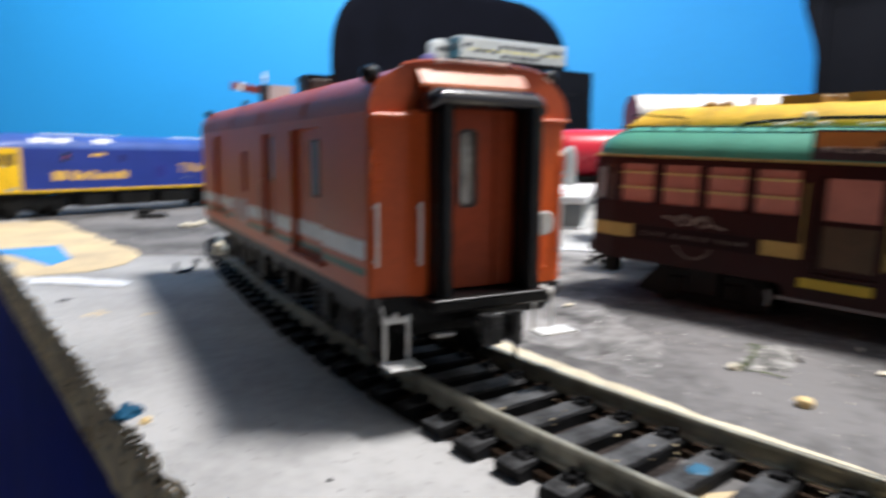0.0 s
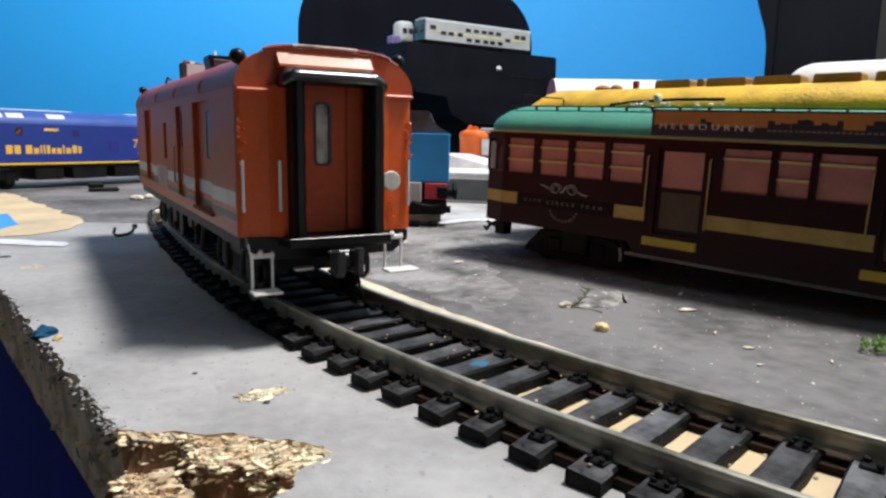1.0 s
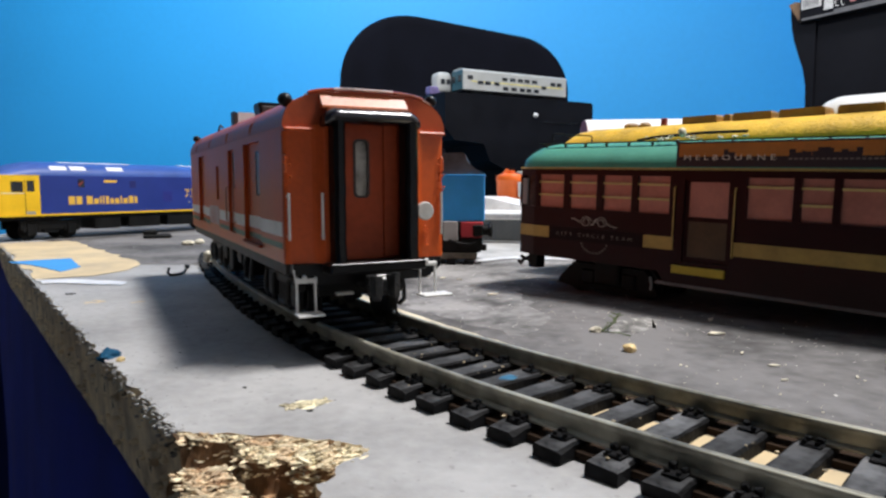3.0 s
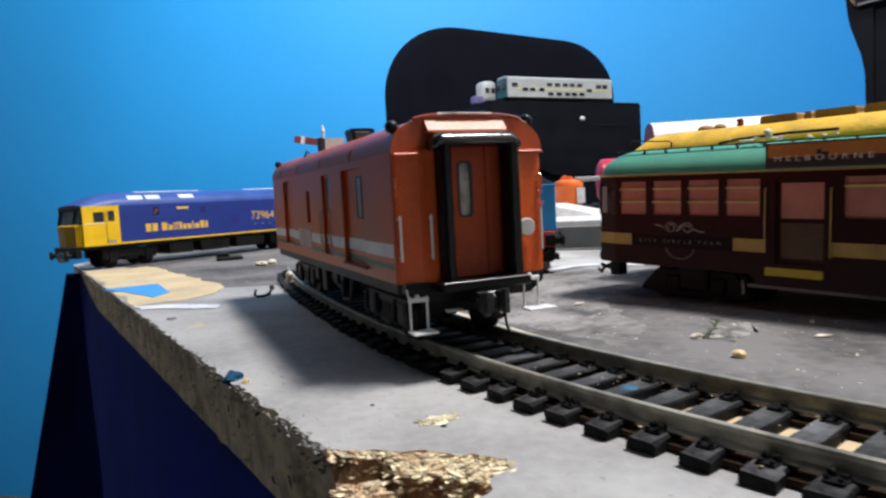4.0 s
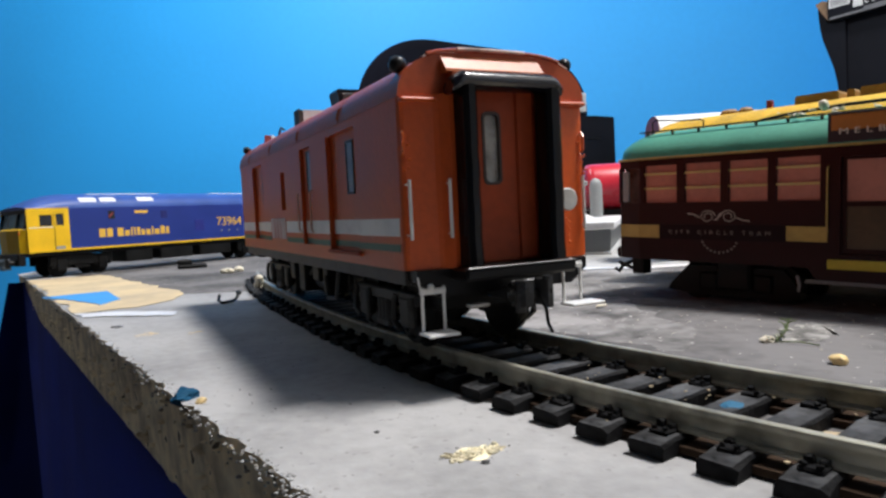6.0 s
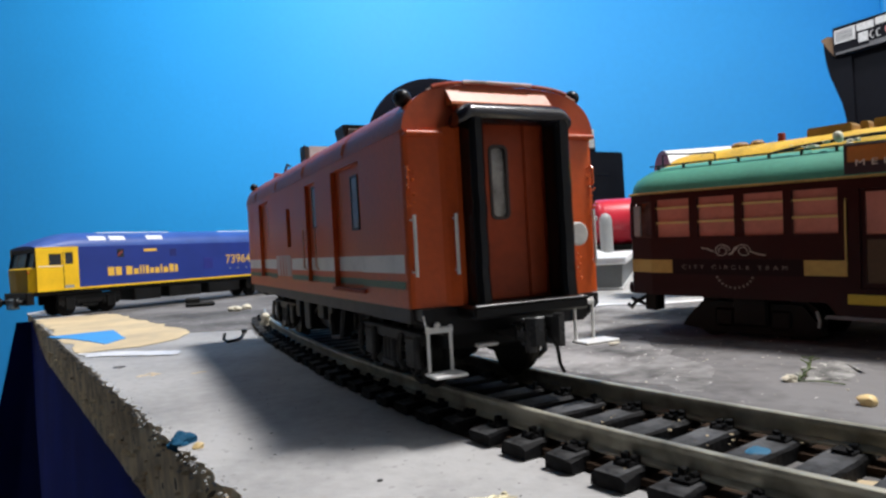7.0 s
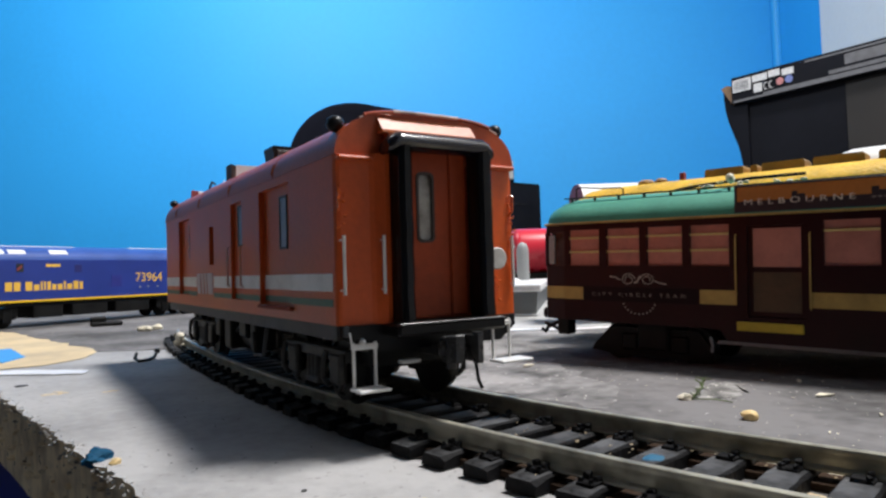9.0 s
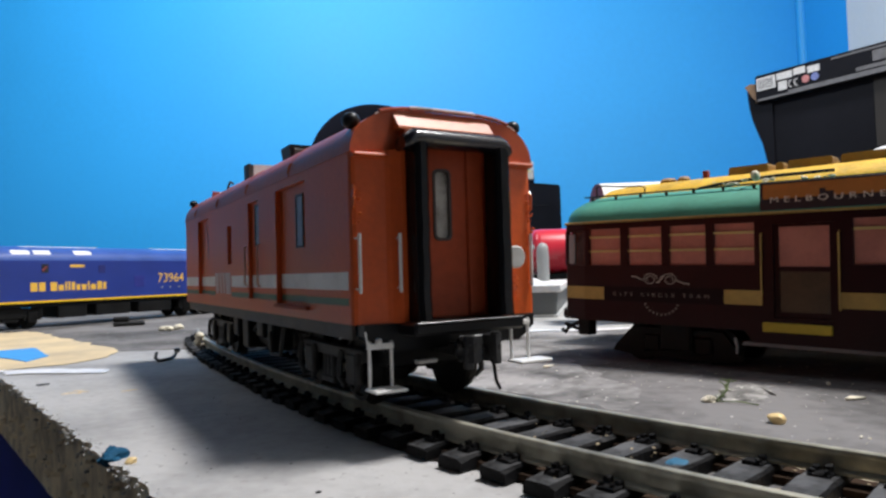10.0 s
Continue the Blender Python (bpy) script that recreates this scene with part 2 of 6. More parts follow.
BOARDGREY = paint("grey_board_paint", (0.365, 0.36, 0.358), 0.8, spec=0.3, vary=0.13, scale=34, fine=420, bump=0.4, speck=0.095, speck_colour=(0.295, 0.29, 0.285), speck_scale=760)
ASPHALT = paint("dark_board_paint", (0.158, 0.152, 0.151), 0.9, spec=0.12, vary=0.32, scale=22, fine=300, bump=0.45, speck=0.035, speck_colour=(0.58, 0.56, 0.53), speck_scale=700)
CHIPEDGE = paint("chipboard_edge", (0.78, 0.64, 0.43), 0.9, vary=0.3, scale=150, fine=420, bump=0.6, dark=(0.44, 0.34, 0.22), speck=0.09, speck_colour=(0.12, 0.09, 0.06), speck_scale=300)
BAREWOOD = paint("bare_board", (0.60, 0.47, 0.28), 0.8, vary=0.10, scale=40, fine=250, bump=0.3, dark=(0.45, 0.36, 0.24))
CLOTH = paint("navy_cloth", (0.026, 0.055, 0.43), 0.9, vary=0.1, scale=30, fine=1800, bump=0.3)
WALLBLUE = paint("blue_wall_paint", (0.017, 0.335, 0.77), 0.6, vary=0.03, scale=1.5, fine=60, bump=0.1)
WALLWHITE = paint("white_wall_paint", (0.70, 0.70, 0.68), 0.7, vary=0.03, scale=2, fine=80, bump=0.1)
CEILING = paint("ceiling_paint", (0.22, 0.22, 0.22), 0.8, vary=0.02, scale=2, fine=80, bump=0.05)
DULLWALL = paint("dull_wall_paint", (0.09, 0.09, 0.10), 0.8, vary=0.05, scale=2, fine=80, bump=0.1)
SIDEWALL = paint("grey_side_wall_paint", (0.42, 0.38, 0.33), 0.8, vary=0.05, scale=2, fine=80, bump=0.1)
CARPET = paint("floor_carpet", (0.16, 0.14, 0.12), 0.95, vary=0.15, scale=10, fine=300, bump=0.5)

# ---------------------------------------------------------------- room
ROOM_CORNER = Vector((1842, 1061))
WA = Vector((-0.81, 0.59)).normalized()
WB = Vector((-0.59, -0.81)).normalized()


def wall(name, p, q, z0, z1, thick, material, label):
    """An upright wall from p to q (mm), its thickness on the right-hand side of that way."""
    d = (Vector(q) - Vector(p))
    bm = bmesh.new()
    box(bm, 0, -thick, z0, d.length, 0, z1)
    return solo(name, bm, material, label, "wall", kind="structure", m=mmpose(p[0], p[1], 0, 0, 0, math.degrees(math.atan2(d.y, d.x))))


FAR = ROOM_CORNER + WA * 3600
SIDE = ROOM_CORNER + WB * 262
BACK = ROOM_CORNER + WB * 3400
BACKFAR = FAR + WB * 3400
wall("wall_north", FAR, ROOM_CORNER, -1060, 1700, -60, WALLBLUE, "bright blue painted wall behind the model railway")
wall("wall_east", ROOM_CORNER, SIDE, -1060, 1700, -60, WALLBLUE, "blue painted strip of side wall by the corner")
wall("wall_east_white", SIDE, BACK, -1060, 1700, -60, WALLWHITE, "plain off-white side wall beyond the blue strip")
wall("wall_south", BACK, BACKFAR, -1060, 1700, -60, DULLWALL, "plain grey wall closing the room")
wall("wall_west", BACKFAR, FAR, -1060, 1700, -60, SIDEWALL, "plain grey wall closing the room side")
bm = bmesh.new()
c = [ROOM_CORNER, FAR, BACKFAR, BACK]
prism(bm, [tuple(v) for v in c], 1700, 1740, "z")
solo("ceiling", bm, CEILING, "plain white painted ceiling", "ceiling", kind="structure")
bm = bmesh.new()
prism(bm, [tuple(v) for v in c], -1100, -1060, "z")
solo("floor", bm, CARPET, "plain beige carpeted room floor", "floor", kind="structure")
bm = bmesh.new()
tube(bm, [(ROOM_CORNER.x - 9, ROOM_CORNER.y - 6, -1060), (ROOM_CORNER.x - 9, ROOM_CORNER.y - 6, 1700)], 16, 10)
solo("corner_trim", bm, WALLBLUE, "blue painted corner bead where two walls meet", "trim", kind="structure", smooth=True)


# ---------------------------------------------------------------- layout board
def edge_x(y):
    return -25.2 - 0.19 * y


rng = random.Random(4)
left_edge = []
y = 400.0
while y > -27:
    left_edge.append((edge_x(y) + rng.uniform(-0.5, 0.5) * (1 if y > 150 else 1.2), y))
    y -= 5.0 if y > 150 else 1.6
notch = [(-19.4, -27.6), (-17, -29.6), (-14.2, -30.6), (-11, -33.4), (-8.5, -34.2), (-5.8, -37.2), (-3.4, -38.6), (-1.2, -41.2), (0.0, -43.4), (-1.6, -44.8), (-4.2, -45.6), (-6.0, -48.4), (-8.0, -49.6), (-8.6, -53), (-10.4, -56), (-10.2, -60), (-12.8, -66)]
jag = []
for a, b in zip(notch, notch[1:]):
    for k in range(3):
        t = k / 3
        jag.append((a[0] + (b[0] - a[0]) * t + rng.uniform(-0.35, 0.35), a[1] + (b[1] - a[1]) * t + rng.uniform(-0.35, 0.35)))
tail = [(edge_x(yy) + rng.uniform(-0.5, 0.5), yy) for yy in range(-68, -420, -5)]
outline = left_edge + jag + tail + [(900, -420), (1100, 400), (820, 800), (60, 800), (-20, 640), (-60, 515)]
def under(x, y, k):
    """The raw side below the flaking rim, smooth along the straight edge."""
    if x < edge_x(y) + 1.5 and x < 300:
        return (edge_x(y) + 0.3 + (0.12 * noise.noise(Vector((y * 0.15, k * 3.0, 0))) if k else 0.0), y)
    return (x, y)


bm = bmesh.new()
rims = []
for z, k in ((0, None), (-1.3, 1), (-9, 2), (-18, 0)):
    rims.append([bm.verts.new((*(under(x, y, k) if k is not None else (x, y)), z)) for x, y in outline])
bm.faces.new(rims[0])
bm.faces.new(rims[-1][::-1])
for lo, hi in zip(rims, rims[1:]):
    for i in range(len(outline)):
        j = (i + 1) % len(outline)
        bm.faces.new((lo[i], hi[i], hi[j], lo[j]))
bmesh.ops.recalc_face_normals(bm, faces=bm.faces)
for f in bm.faces:
    f.material_index = 0 if abs(f.normal.z) > 0.9 else 1
bmesh.ops.triangulate(bm, faces=[f for f in bm.faces if len(f.verts) > 4])
board = solo("layout_board", bm, [BOARDGREY, CHIPEDGE], "grey painted chipboard layout board with a broken, flaking edge", "board", kind="structure")


# ---------------------------------------------------------------- track
RAIL = [(-160, 66.0), (-120, 46.5), (-95, 36.0), (-72, 26.9), (-62, 23.2), (-55, 20.8), (-46, 18.0), (-38, 15.9), (-30, 14.1), (-20, 12.5), (-10, 11.3), (0, 10.5), (12, 9.2), (30, 7.3), (50, 5.6), (75, 4.4), (105, 4.0), (140, 5.4), (180, 10.0), (230, 20.0)]
CO = np.polyfit([p[0] / 100 for p in RAIL], [p[1] for p in RAIL], 5)


def near_rail(y):
    return float(np.polyval(CO, y / 100))


def track_at(y):
    """Centre of the track and its heading beside the near rail's point at y."""
    s = (near_rail(y + 1) - near_rail(y - 1)) / 2
    d = Vector((s, 1)).normalized()
    n = Vector((d.y, -d.x))
    return Vector((near_rail(y), y)) + n * 8.75, d, n

MAROON = paint("maroon_enamel", (0.022, 0.0030, 0.0045), 0.35, spec=0.2, vary=0.12, scale=60, bump=0.05)
GOLD = paint("dull_gold_paint", (0.42, 0.29, 0.075), 0.5, vary=0.12, scale=120, bump=0.05)
BRIGHTGOLD = paint("yellow_step_paint", (0.55, 0.42, 0.03), 0.5, vary=0.1, scale=120, bump=0.05)
SALMON = paint("salmon_blind", (0.50, 0.20, 0.155), 0.35, vary=0.10, scale=120, bump=0.03)
OLIVE = paint("olive_door_panel", (0.078, 0.046, 0.020), 0.4, vary=0.15, scale=120, bump=0.03)
ROOFGREEN = paint("pale_green_roof", (0.065, 0.30, 0.205), 0.55, vary=0.08, scale=80, bump=0.1)
SIGNBASE = paint("orange_brown_sign", (0.52, 0.19, 0.035), 0.5, vary=0.1, scale=60)
SIGNDARK = paint("dark_sign_border", (0.030, 0.016, 0.022), 0.5, vary=0.1)
CREAMTEXT = paint("cream_lettering", (0.78, 0.72, 0.63), 0.5, vary=0.1, scale=300)
YELLOWROOF = paint("yellow_ochre_roof", (0.74, 0.44, 0.022), 0.55, vary=0.16, scale=120, fine=1100, bump=0.6)
BROWNPOD = paint("brown_roof_vent", (0.30, 0.17, 0.045), 0.6, vary=0.15, scale=120, bump=0.2)
WHITEROOF = paint("white_coach_roof", (0.78, 0.78, 0.77), 0.45, vary=0.05, scale=60, bump=0.1)
REDEND = paint("dark_red_end", (0.24, 0.035, 0.035), 0.45, vary=0.15, scale=120)
LOCOBLUE = paint("royal_blue_livery", (0.015, 0.037, 0.238), 0.35, vary=0.06, scale=50, bump=0.03)
LOCOROOF = paint("blue_roof", (0.030, 0.085, 0.34), 0.4, vary=0.08, scale=50, bump=0.03)
LOCOYELLOW = paint("warning_yellow", (0.85, 0.52, 0.01), 0.4, vary=0.06, scale=80, bump=0.03)
LOCOTEXT = paint("amber_lettering", (0.80, 0.48, 0.06), 0.5, vary=0.05)
ROOFPANEL = paint("pale_roof_panel", (0.72, 0.73, 0.75), 0.5, vary=0.06)
BLUECARD = paint("sky_blue_chip", (0.05, 0.30, 0.68), 0.7, vary=0.05, scale=60)
BLUELOCO = paint("mid_blue_tank_side", (0.033, 0.39, 0.92), 0.4, vary=0.06, scale=60)
BUFFERRED = paint("buffer_beam_red", (0.55, 0.035, 0.05), 0.4, vary=0.08)
TANKRED = paint("crimson_tank", (0.55, 0.025, 0.045), 0.28, vary=0.06, scale=50)
BRIGHTORANGE = paint("bright_orange_plastic", (0.78, 0.14, 0.012), 0.45, vary=0.06)
PALEGREY = paint("pale_grey_plastic", (0.52, 0.53, 0.52), 0.5, vary=0.06, scale=60)
MIDGREY = paint("mid_grey_plastic", (0.30, 0.31, 0.31), 0.5, vary=0.08, scale=60)
DARKGREY = paint("charcoal_plastic", (0.013, 0.013, 0.015), 0.5, spec=0.15, vary=0.12, scale=20, fine=300)
CASEBLACK = paint("blue_black_plastic", (0.006, 0.0065, 0.0095), 0.5, spec=0.1, vary=0.2, scale=20, fine=300)
CHAIRBLACK = paint("black_chair_fabric", (0.0045, 0.005, 0.0085), 0.9, spec=0.06, vary=0.12, scale=15, fine=600, bump=0.4)
CARDBLACK = paint("black_printed_card", (0.008, 0.0085, 0.012), 0.5, spec=0.1, vary=0.12, scale=8, fine=100)
CARDBROWN = paint("brown_card_edge", (0.19, 0.115, 0.065), 0.8, vary=0.15, scale=60)
LABELGREY = paint("pale_print", (0.62, 0.62, 0.62), 0.6, vary=0.1, scale=300)
DIMPRINT = paint("dim_grey_print", (0.13, 0.13, 0.14), 0.6, vary=0.1, scale=100)
SILVERCOACH = paint("silver_coach_side", (0.42, 0.43, 0.42), 0.4, vary=0.06, scale=40)
GLASSBLUE = paint("reflecting_cab_glass", (0.10, 0.22, 0.32), 0.12, vary=0.2, scale=60, bump=0.0)
MOSS = vary_islands(paint("green_flock", (0.30, 0.52, 0.12), 0.8, vary=0.2, scale=400), 0.45, 1.3)
TWIG = paint("dry_olive_twig", (0.13, 0.17, 0.07), 0.8, vary=0.25, scale=400)
NUT = paint("tan_husk", (0.76, 0.56, 0.26), 0.45, vary=0.18, scale=300, fine=1500)
SHAVING = paint("pale_shaving", (0.72, 0.66, 0.52), 0.7, vary=0.15, scale=400)
DARKWIN = paint("dark_model_window", (0.025, 0.028, 0.034), 0.15, vary=0.3, scale=120, bump=0.0)
TEAL = paint("teal_paint_blob", (0.012, 0.085, 0.17), 0.75, spec=0.15, vary=0.15, scale=200)
WIREGREY = paint("dull_wire", (0.03, 0.032, 0.034), 0.4, vary=0.2)

# ---------------------------------------------------------------- painted areas of the board
def sheet(name, outline, lo, hi, material, label, category, wobble=0.6, step=4.0, seed=1):
    """A thin skin of paint or bare wood with an uneven edge."""
    rr = random.Random(seed)
    pts = []
    n = len(outline)
    for i in range(n):
        a, b = Vector(outline[i]), Vector(outline[(i + 1) % n])
        k = max(1, int((b - a).length / step))
        for j in range(min(k, 60)):
            p = a + (b - a) * (j / min(k, 60))
            pts.append((p.x + rr.uniform(-wobble, wobble), p.y + rr.uniform(-wobble, wobble)))
    bm = bmesh.new()
    prism(bm, pts, lo, hi, "z")
    return solo(name, bm, material, label, category, kind="structure")


dark_edge = [(near_rail(yy) + 6.5, yy) for yy in range(-150, 146, 6)]
sheet("dark_ground", dark_edge + [(8, 150), (4, 163), (-10, 171), (-22, 178), (-38, 230), (-58, 322), (-96, 396), (-56, 514), (-16, 636), (62, 790), (810, 790), (1080, 395), (880, -400)], 0.02, 0.16, ASPHALT, "dark grey asphalt-coloured paint on the layout board", "ground", wobble=0.7, seed=3)
sheet("bare_patch", [(-51, 141), (-33, 144), (-24, 158), (-17, 176), (-30, 231), (-42, 288), (-52, 326), (-86, 322), (-70, 245), (-58, 178)], 0.17, 0.26, BAREWOOD, "bare tan wood showing where the board paint ends", "patch", wobble=1.6, step=6, seed=5)
sheet("bare_strip", [(near_rail(-30) + 1, -32), (near_rail(-60), -60), (near_rail(-100), -100), (near_rail(-150), -150), (near_rail(-150) + 17, -150), (near_rail(-100) + 16, -100), (near_rail(-60) + 15, -60), (near_rail(-34) + 14, -34)], 0.17, 0.24, BAREWOOD, "bare cream wood between the sleepers", "patch", wobble=0.8, seed=6)
# Beyond y=-12 the dark bed widens left to paint the van's shade.
sheet("track_bed", [(near_rail(yy) + (1.0 if yy < -12 else -4.4), yy) for yy in range(-32, 191, 8)] + [(near_rail(yy) + 16.5, yy) for yy in range(190, -33, -8)], 0.165, 0.20, paint("dark_bed_and_van_shade", (0.030, 0.024, 0.022), 0.85, spec=0.1, vary=0.35, scale=120, bump=0.4), "dark bed between the rails, plus van shade painted beside the near rail", "track bed", wobble=0.4, seed=19)
sheet("bare_margin", [(near_rail(yy) + 22.5, yy) for yy in range(-150, 151, 10)] + [(near_rail(yy) + 30.2 - 0.03 * max(0, -yy), yy) for yy in range(150, -151, -10)], 0.17, 0.25, paint("cream_bare_wood", (0.66, 0.58, 0.42), 0.8, vary=0.14, scale=60, fine=300, bump=0.3), "cream bare wood margin beside the outer sleeper ends", "margin", wobble=0.35, step=3, seed=16)
sheet("pale_ground", [(84, 136), (94, 124), (104, 118), (118, 122), (126, 121), (140, 106), (176, 98), (260, 130), (260, 262), (150, 262), (112, 180)], 0.17, 0.23, paint("dusty_pale_paint", (0.40, 0.395, 0.385), 0.85, vary=0.22, scale=40, fine=300, bump=0.4), "dusty pale grey paint behind the tram end", "ground", wobble=0.9, step=3, seed=17)
sheet("lighter_ground", [(near_rail(60) + 33, 60), (near_rail(20) + 33, 20), (48, -4), (60, 10), (72, 34), (86, 62), (112, 74), (138, 100), (124, 118), (100, 116), (86, 122), (60, 125), (near_rail(110) + 33, 110)], 0.165, 0.2, paint("lighter_grey_paint", (0.25, 0.243, 0.238), 0.9, spec=0.12, vary=0.36, scale=45, fine=350, bump=0.5, speck=0.07, speck_colour=(0.6, 0.58, 0.55), speck_scale=600), "lighter grey paint between the van and the tram", "ground", wobble=2.2, step=4, seed=27)
sheet("dust_smear", [(65, -9), (70, -10.5), (77, -8), (84, -3), (83, 1), (75, 0.5), (70, -3), (66, -5)], 0.165, 0.19, paint("pale_dust", (0.27, 0.262, 0.25), 0.95, spec=0.1, vary=0.4, scale=160, fine=500, bump=0.4, speck=0.12, speck_colour=(0.6, 0.58, 0.52), speck_scale=700), "pale dusty smear beside the twig", "dust", wobble=1.1, step=1.2, seed=37)
sheet("white_edge_line", [(96, 125), (104, 118.5), (118, 122.5), (126, 121.5), (140, 106.5), (176, 98.5), (178, 104), (142, 113), (128, 129), (117, 129), (106, 126), (98, 131)], 0.235, 0.3, WHITE, "white painted edge line of the pale ground", "line", wobble=0.5, step=3, seed=18)
sheet("blue_paint_chip", [(-67, 207), (-65, 202), (-57, 190), (-45, 160), (-39.5, 174), (-45, 212), (-58, 209)], 0.27, 0.5, BLUECARD, "flat sky blue paint chip lying on bare wood", "paint chip", wobble=0.25, seed=7)
sheet("white_scrape", [(-51, 141), (-42, 138), (-33, 131), (-23, 121), (-25, 114), (-36, 122), (-43, 128), (-48, 129)], 0.27, 0.31, WHITE, "white scraped line across the board paint", "scrape", wobble=0.7, step=2.5, seed=8)

# broken edge of the board: a torn, layered floor of chips
def torn_zone(x, y):
    """Distance below the upper rim and along it, with how far a spot lies on the upper shelf and on the lower mound."""
    u = -0.462 * (x + 19.4) - 0.887 * (y + 29.5)
    v = 0.887 * (x + 19.4) - 0.462 * (y + 29.5)
    n = noise.noise(Vector((x * 0.35, y * 0.35, 5.0)))
    width = (1.2 + 5.2 * max(0.0, min(1.0, (v - 6.5) / 3.0))) * (1 + 0.35 * n)
    shelf = max(0.0, min(1.0, (width - u) / 0.9))
    mound = max(0.0, min(1.0, (-13.6 - x + 2.2 * n) / 2.4)) * max(0.0, min(1.0, (-34.0 - y + 1.5 * n) / 2.0))
    return u, v, shelf, mound


def torn_spread(y):
    """How far the broken chips spill past the board side."""
    return 2.9 * max(0.0, min(1.0, (-31.0 - y) / 4.0))


def torn_depth(x, y):
    u, v, shelf, mound = torn_zone(x, y)
    n = noise.noise(Vector((x * 0.7, y * 1.1, 4.0)))
    deep = -4.6 + 1.1 * noise.noise(Vector((x * 0.22 + 3, y * 0.30, 1.0))) + 0.7 * n
    top = -0.45 - 0.10 * u + 0.35 * n
    low = -2.2 + 0.9 * n + 0.5 * noise.noise(Vector((x * 0.3, y * 0.3, 7.0)))
    z = deep + (low - deep) * mound
    return max(-8.0, min(-0.25, z + (top - z) * shelf))


bm = bmesh.new()
gx, gy = 90, 130
grid = [[None] * (gy + 1) for _ in range(gx + 1)]
for i in range(gx + 1):
    for j in range(gy + 1):
        x, y = -24 + 26 * i / gx, -70 + 44 * j / gy
        grid[i][j] = bm.verts.new((x, y, torn_depth(x, y) + 0.35 * noise.noise(Vector((x * 2.6, y * 1.2, 9.0)))))
for i in range(gx):
    for j in range(gy):
        q = (grid[i][j], grid[i + 1][j], grid[i + 1][j + 1], grid[i][j + 1])
        if all(edge_x(v.co.y) - 0.4 - torn_spread(v.co.y) < v.co.x for v in q):
            bm.faces.new(q)
solo("torn_chipboard", bm, paint("dark_torn_core", (0.24, 0.135, 0.07), 0.9, vary=0.3, scale=160, fine=600, bump=0.8, dark=(0.05, 0.027, 0.014)), "broken raw chipboard showing layered wood chips", "chipboard", kind="structure")


def flake(bm, m, l, w, t, rr):
    """A thin torn splinter with a ragged outline."""
    n = 9
    out = []
    for k in range(n):
        a = 2 * math.pi * k / n + rr.uniform(-0.2, 0.2)
        out.append((l * math.cos(a) * rr.uniform(0.8, 1.08), w * math.sin(a) * rr.uniform(0.75, 1.15), rr.uniform(-0.1, 0.1)))
    a = [bm.verts.new(m @ Vector(p)) for p in out]
    b = [bm.verts.new(m @ Vector((p[0] * 0.92, p[1] * 0.85, p[2] + t))) for p in out]
    bm.faces.new(a[::-1])
    bm.faces.new(b)
    for k in range(n):
        bm.faces.new((a[k], a[(k + 1) % n], b[(k + 1) % n], b[k]))


bm = bmesh.new()
rr = random.Random(12)
count = 0
while count < 2250:
    x, y = rr.uniform(-23, 0.5), rr.uniform(-62, -28)
    inside = (x + 19.5) * 0.77 + (y + 28) * 1.0 < 0.5 and x > edge_x(y) - torn_spread(y) and (y > -45.0 or x < -5.0 - (-45.0 - y) * 0.3)
    u, v, shelf, mound = torn_zone(x, y)
    if not inside or rr.random() > max(0.05, shelf * (1.0 if v > 7 else 0.35), mound * (0.42 if y > -48 else 0.36)):
        continue
    z = torn_depth(x, y) + rr.uniform(-0.1, 0.35)
    m = Matrix.Translation((x, y, min(z, 0.12))) @ Euler((rr.gauss(0, 0.17), rr.gauss(0, 0.17), rr.gauss(-0.3, 0.55))).to_matrix().to_4x4()
    big = rr.random() < (0.26 if mound > 0.5 else 0.10)
    flake(bm, m, rr.uniform(0.8, 1.5) if big else rr.uniform(0.18, 0.7), rr.uniform(0.3, 0.6) if big else rr.uniform(0.08, 0.26), rr.uniform(0.05, 0.16), rr)
    count += 1
for a, b in zip(notch, notch[1:11]):
    for k in range(16):
        t = rr.random()
        p = Vector(a[:2]).lerp(Vector(b[:2]), t)
        z = -0.15 - 3.6 * rr.random() ** 1.5
        m = Matrix.Translation((p.x - 0.15, p.y - 0.25 - rr.random() * 0.5, z)) @ Euler((rr.gauss(0.3, 0.5), rr.gauss(0, 0.2), rr.gauss(-0.6, 0.4))).to_matrix().to_4x4()
        flake(bm, m, rr.uniform(0.3, 1.2), rr.uniform(0.2, 0.5), rr.uniform(0.06, 0.2), rr)
solo("wood_chips", bm, vary_islands(paint("pale_splinters", (0.92, 0.75, 0.52), 0.7, vary=0.2, scale=250, fine=900, bump=0.4, dark=(0.58, 0.33, 0.165)), 0.42, 1.12), "loose pale splinters in the broken board edge", "splinters", kind="stuff")

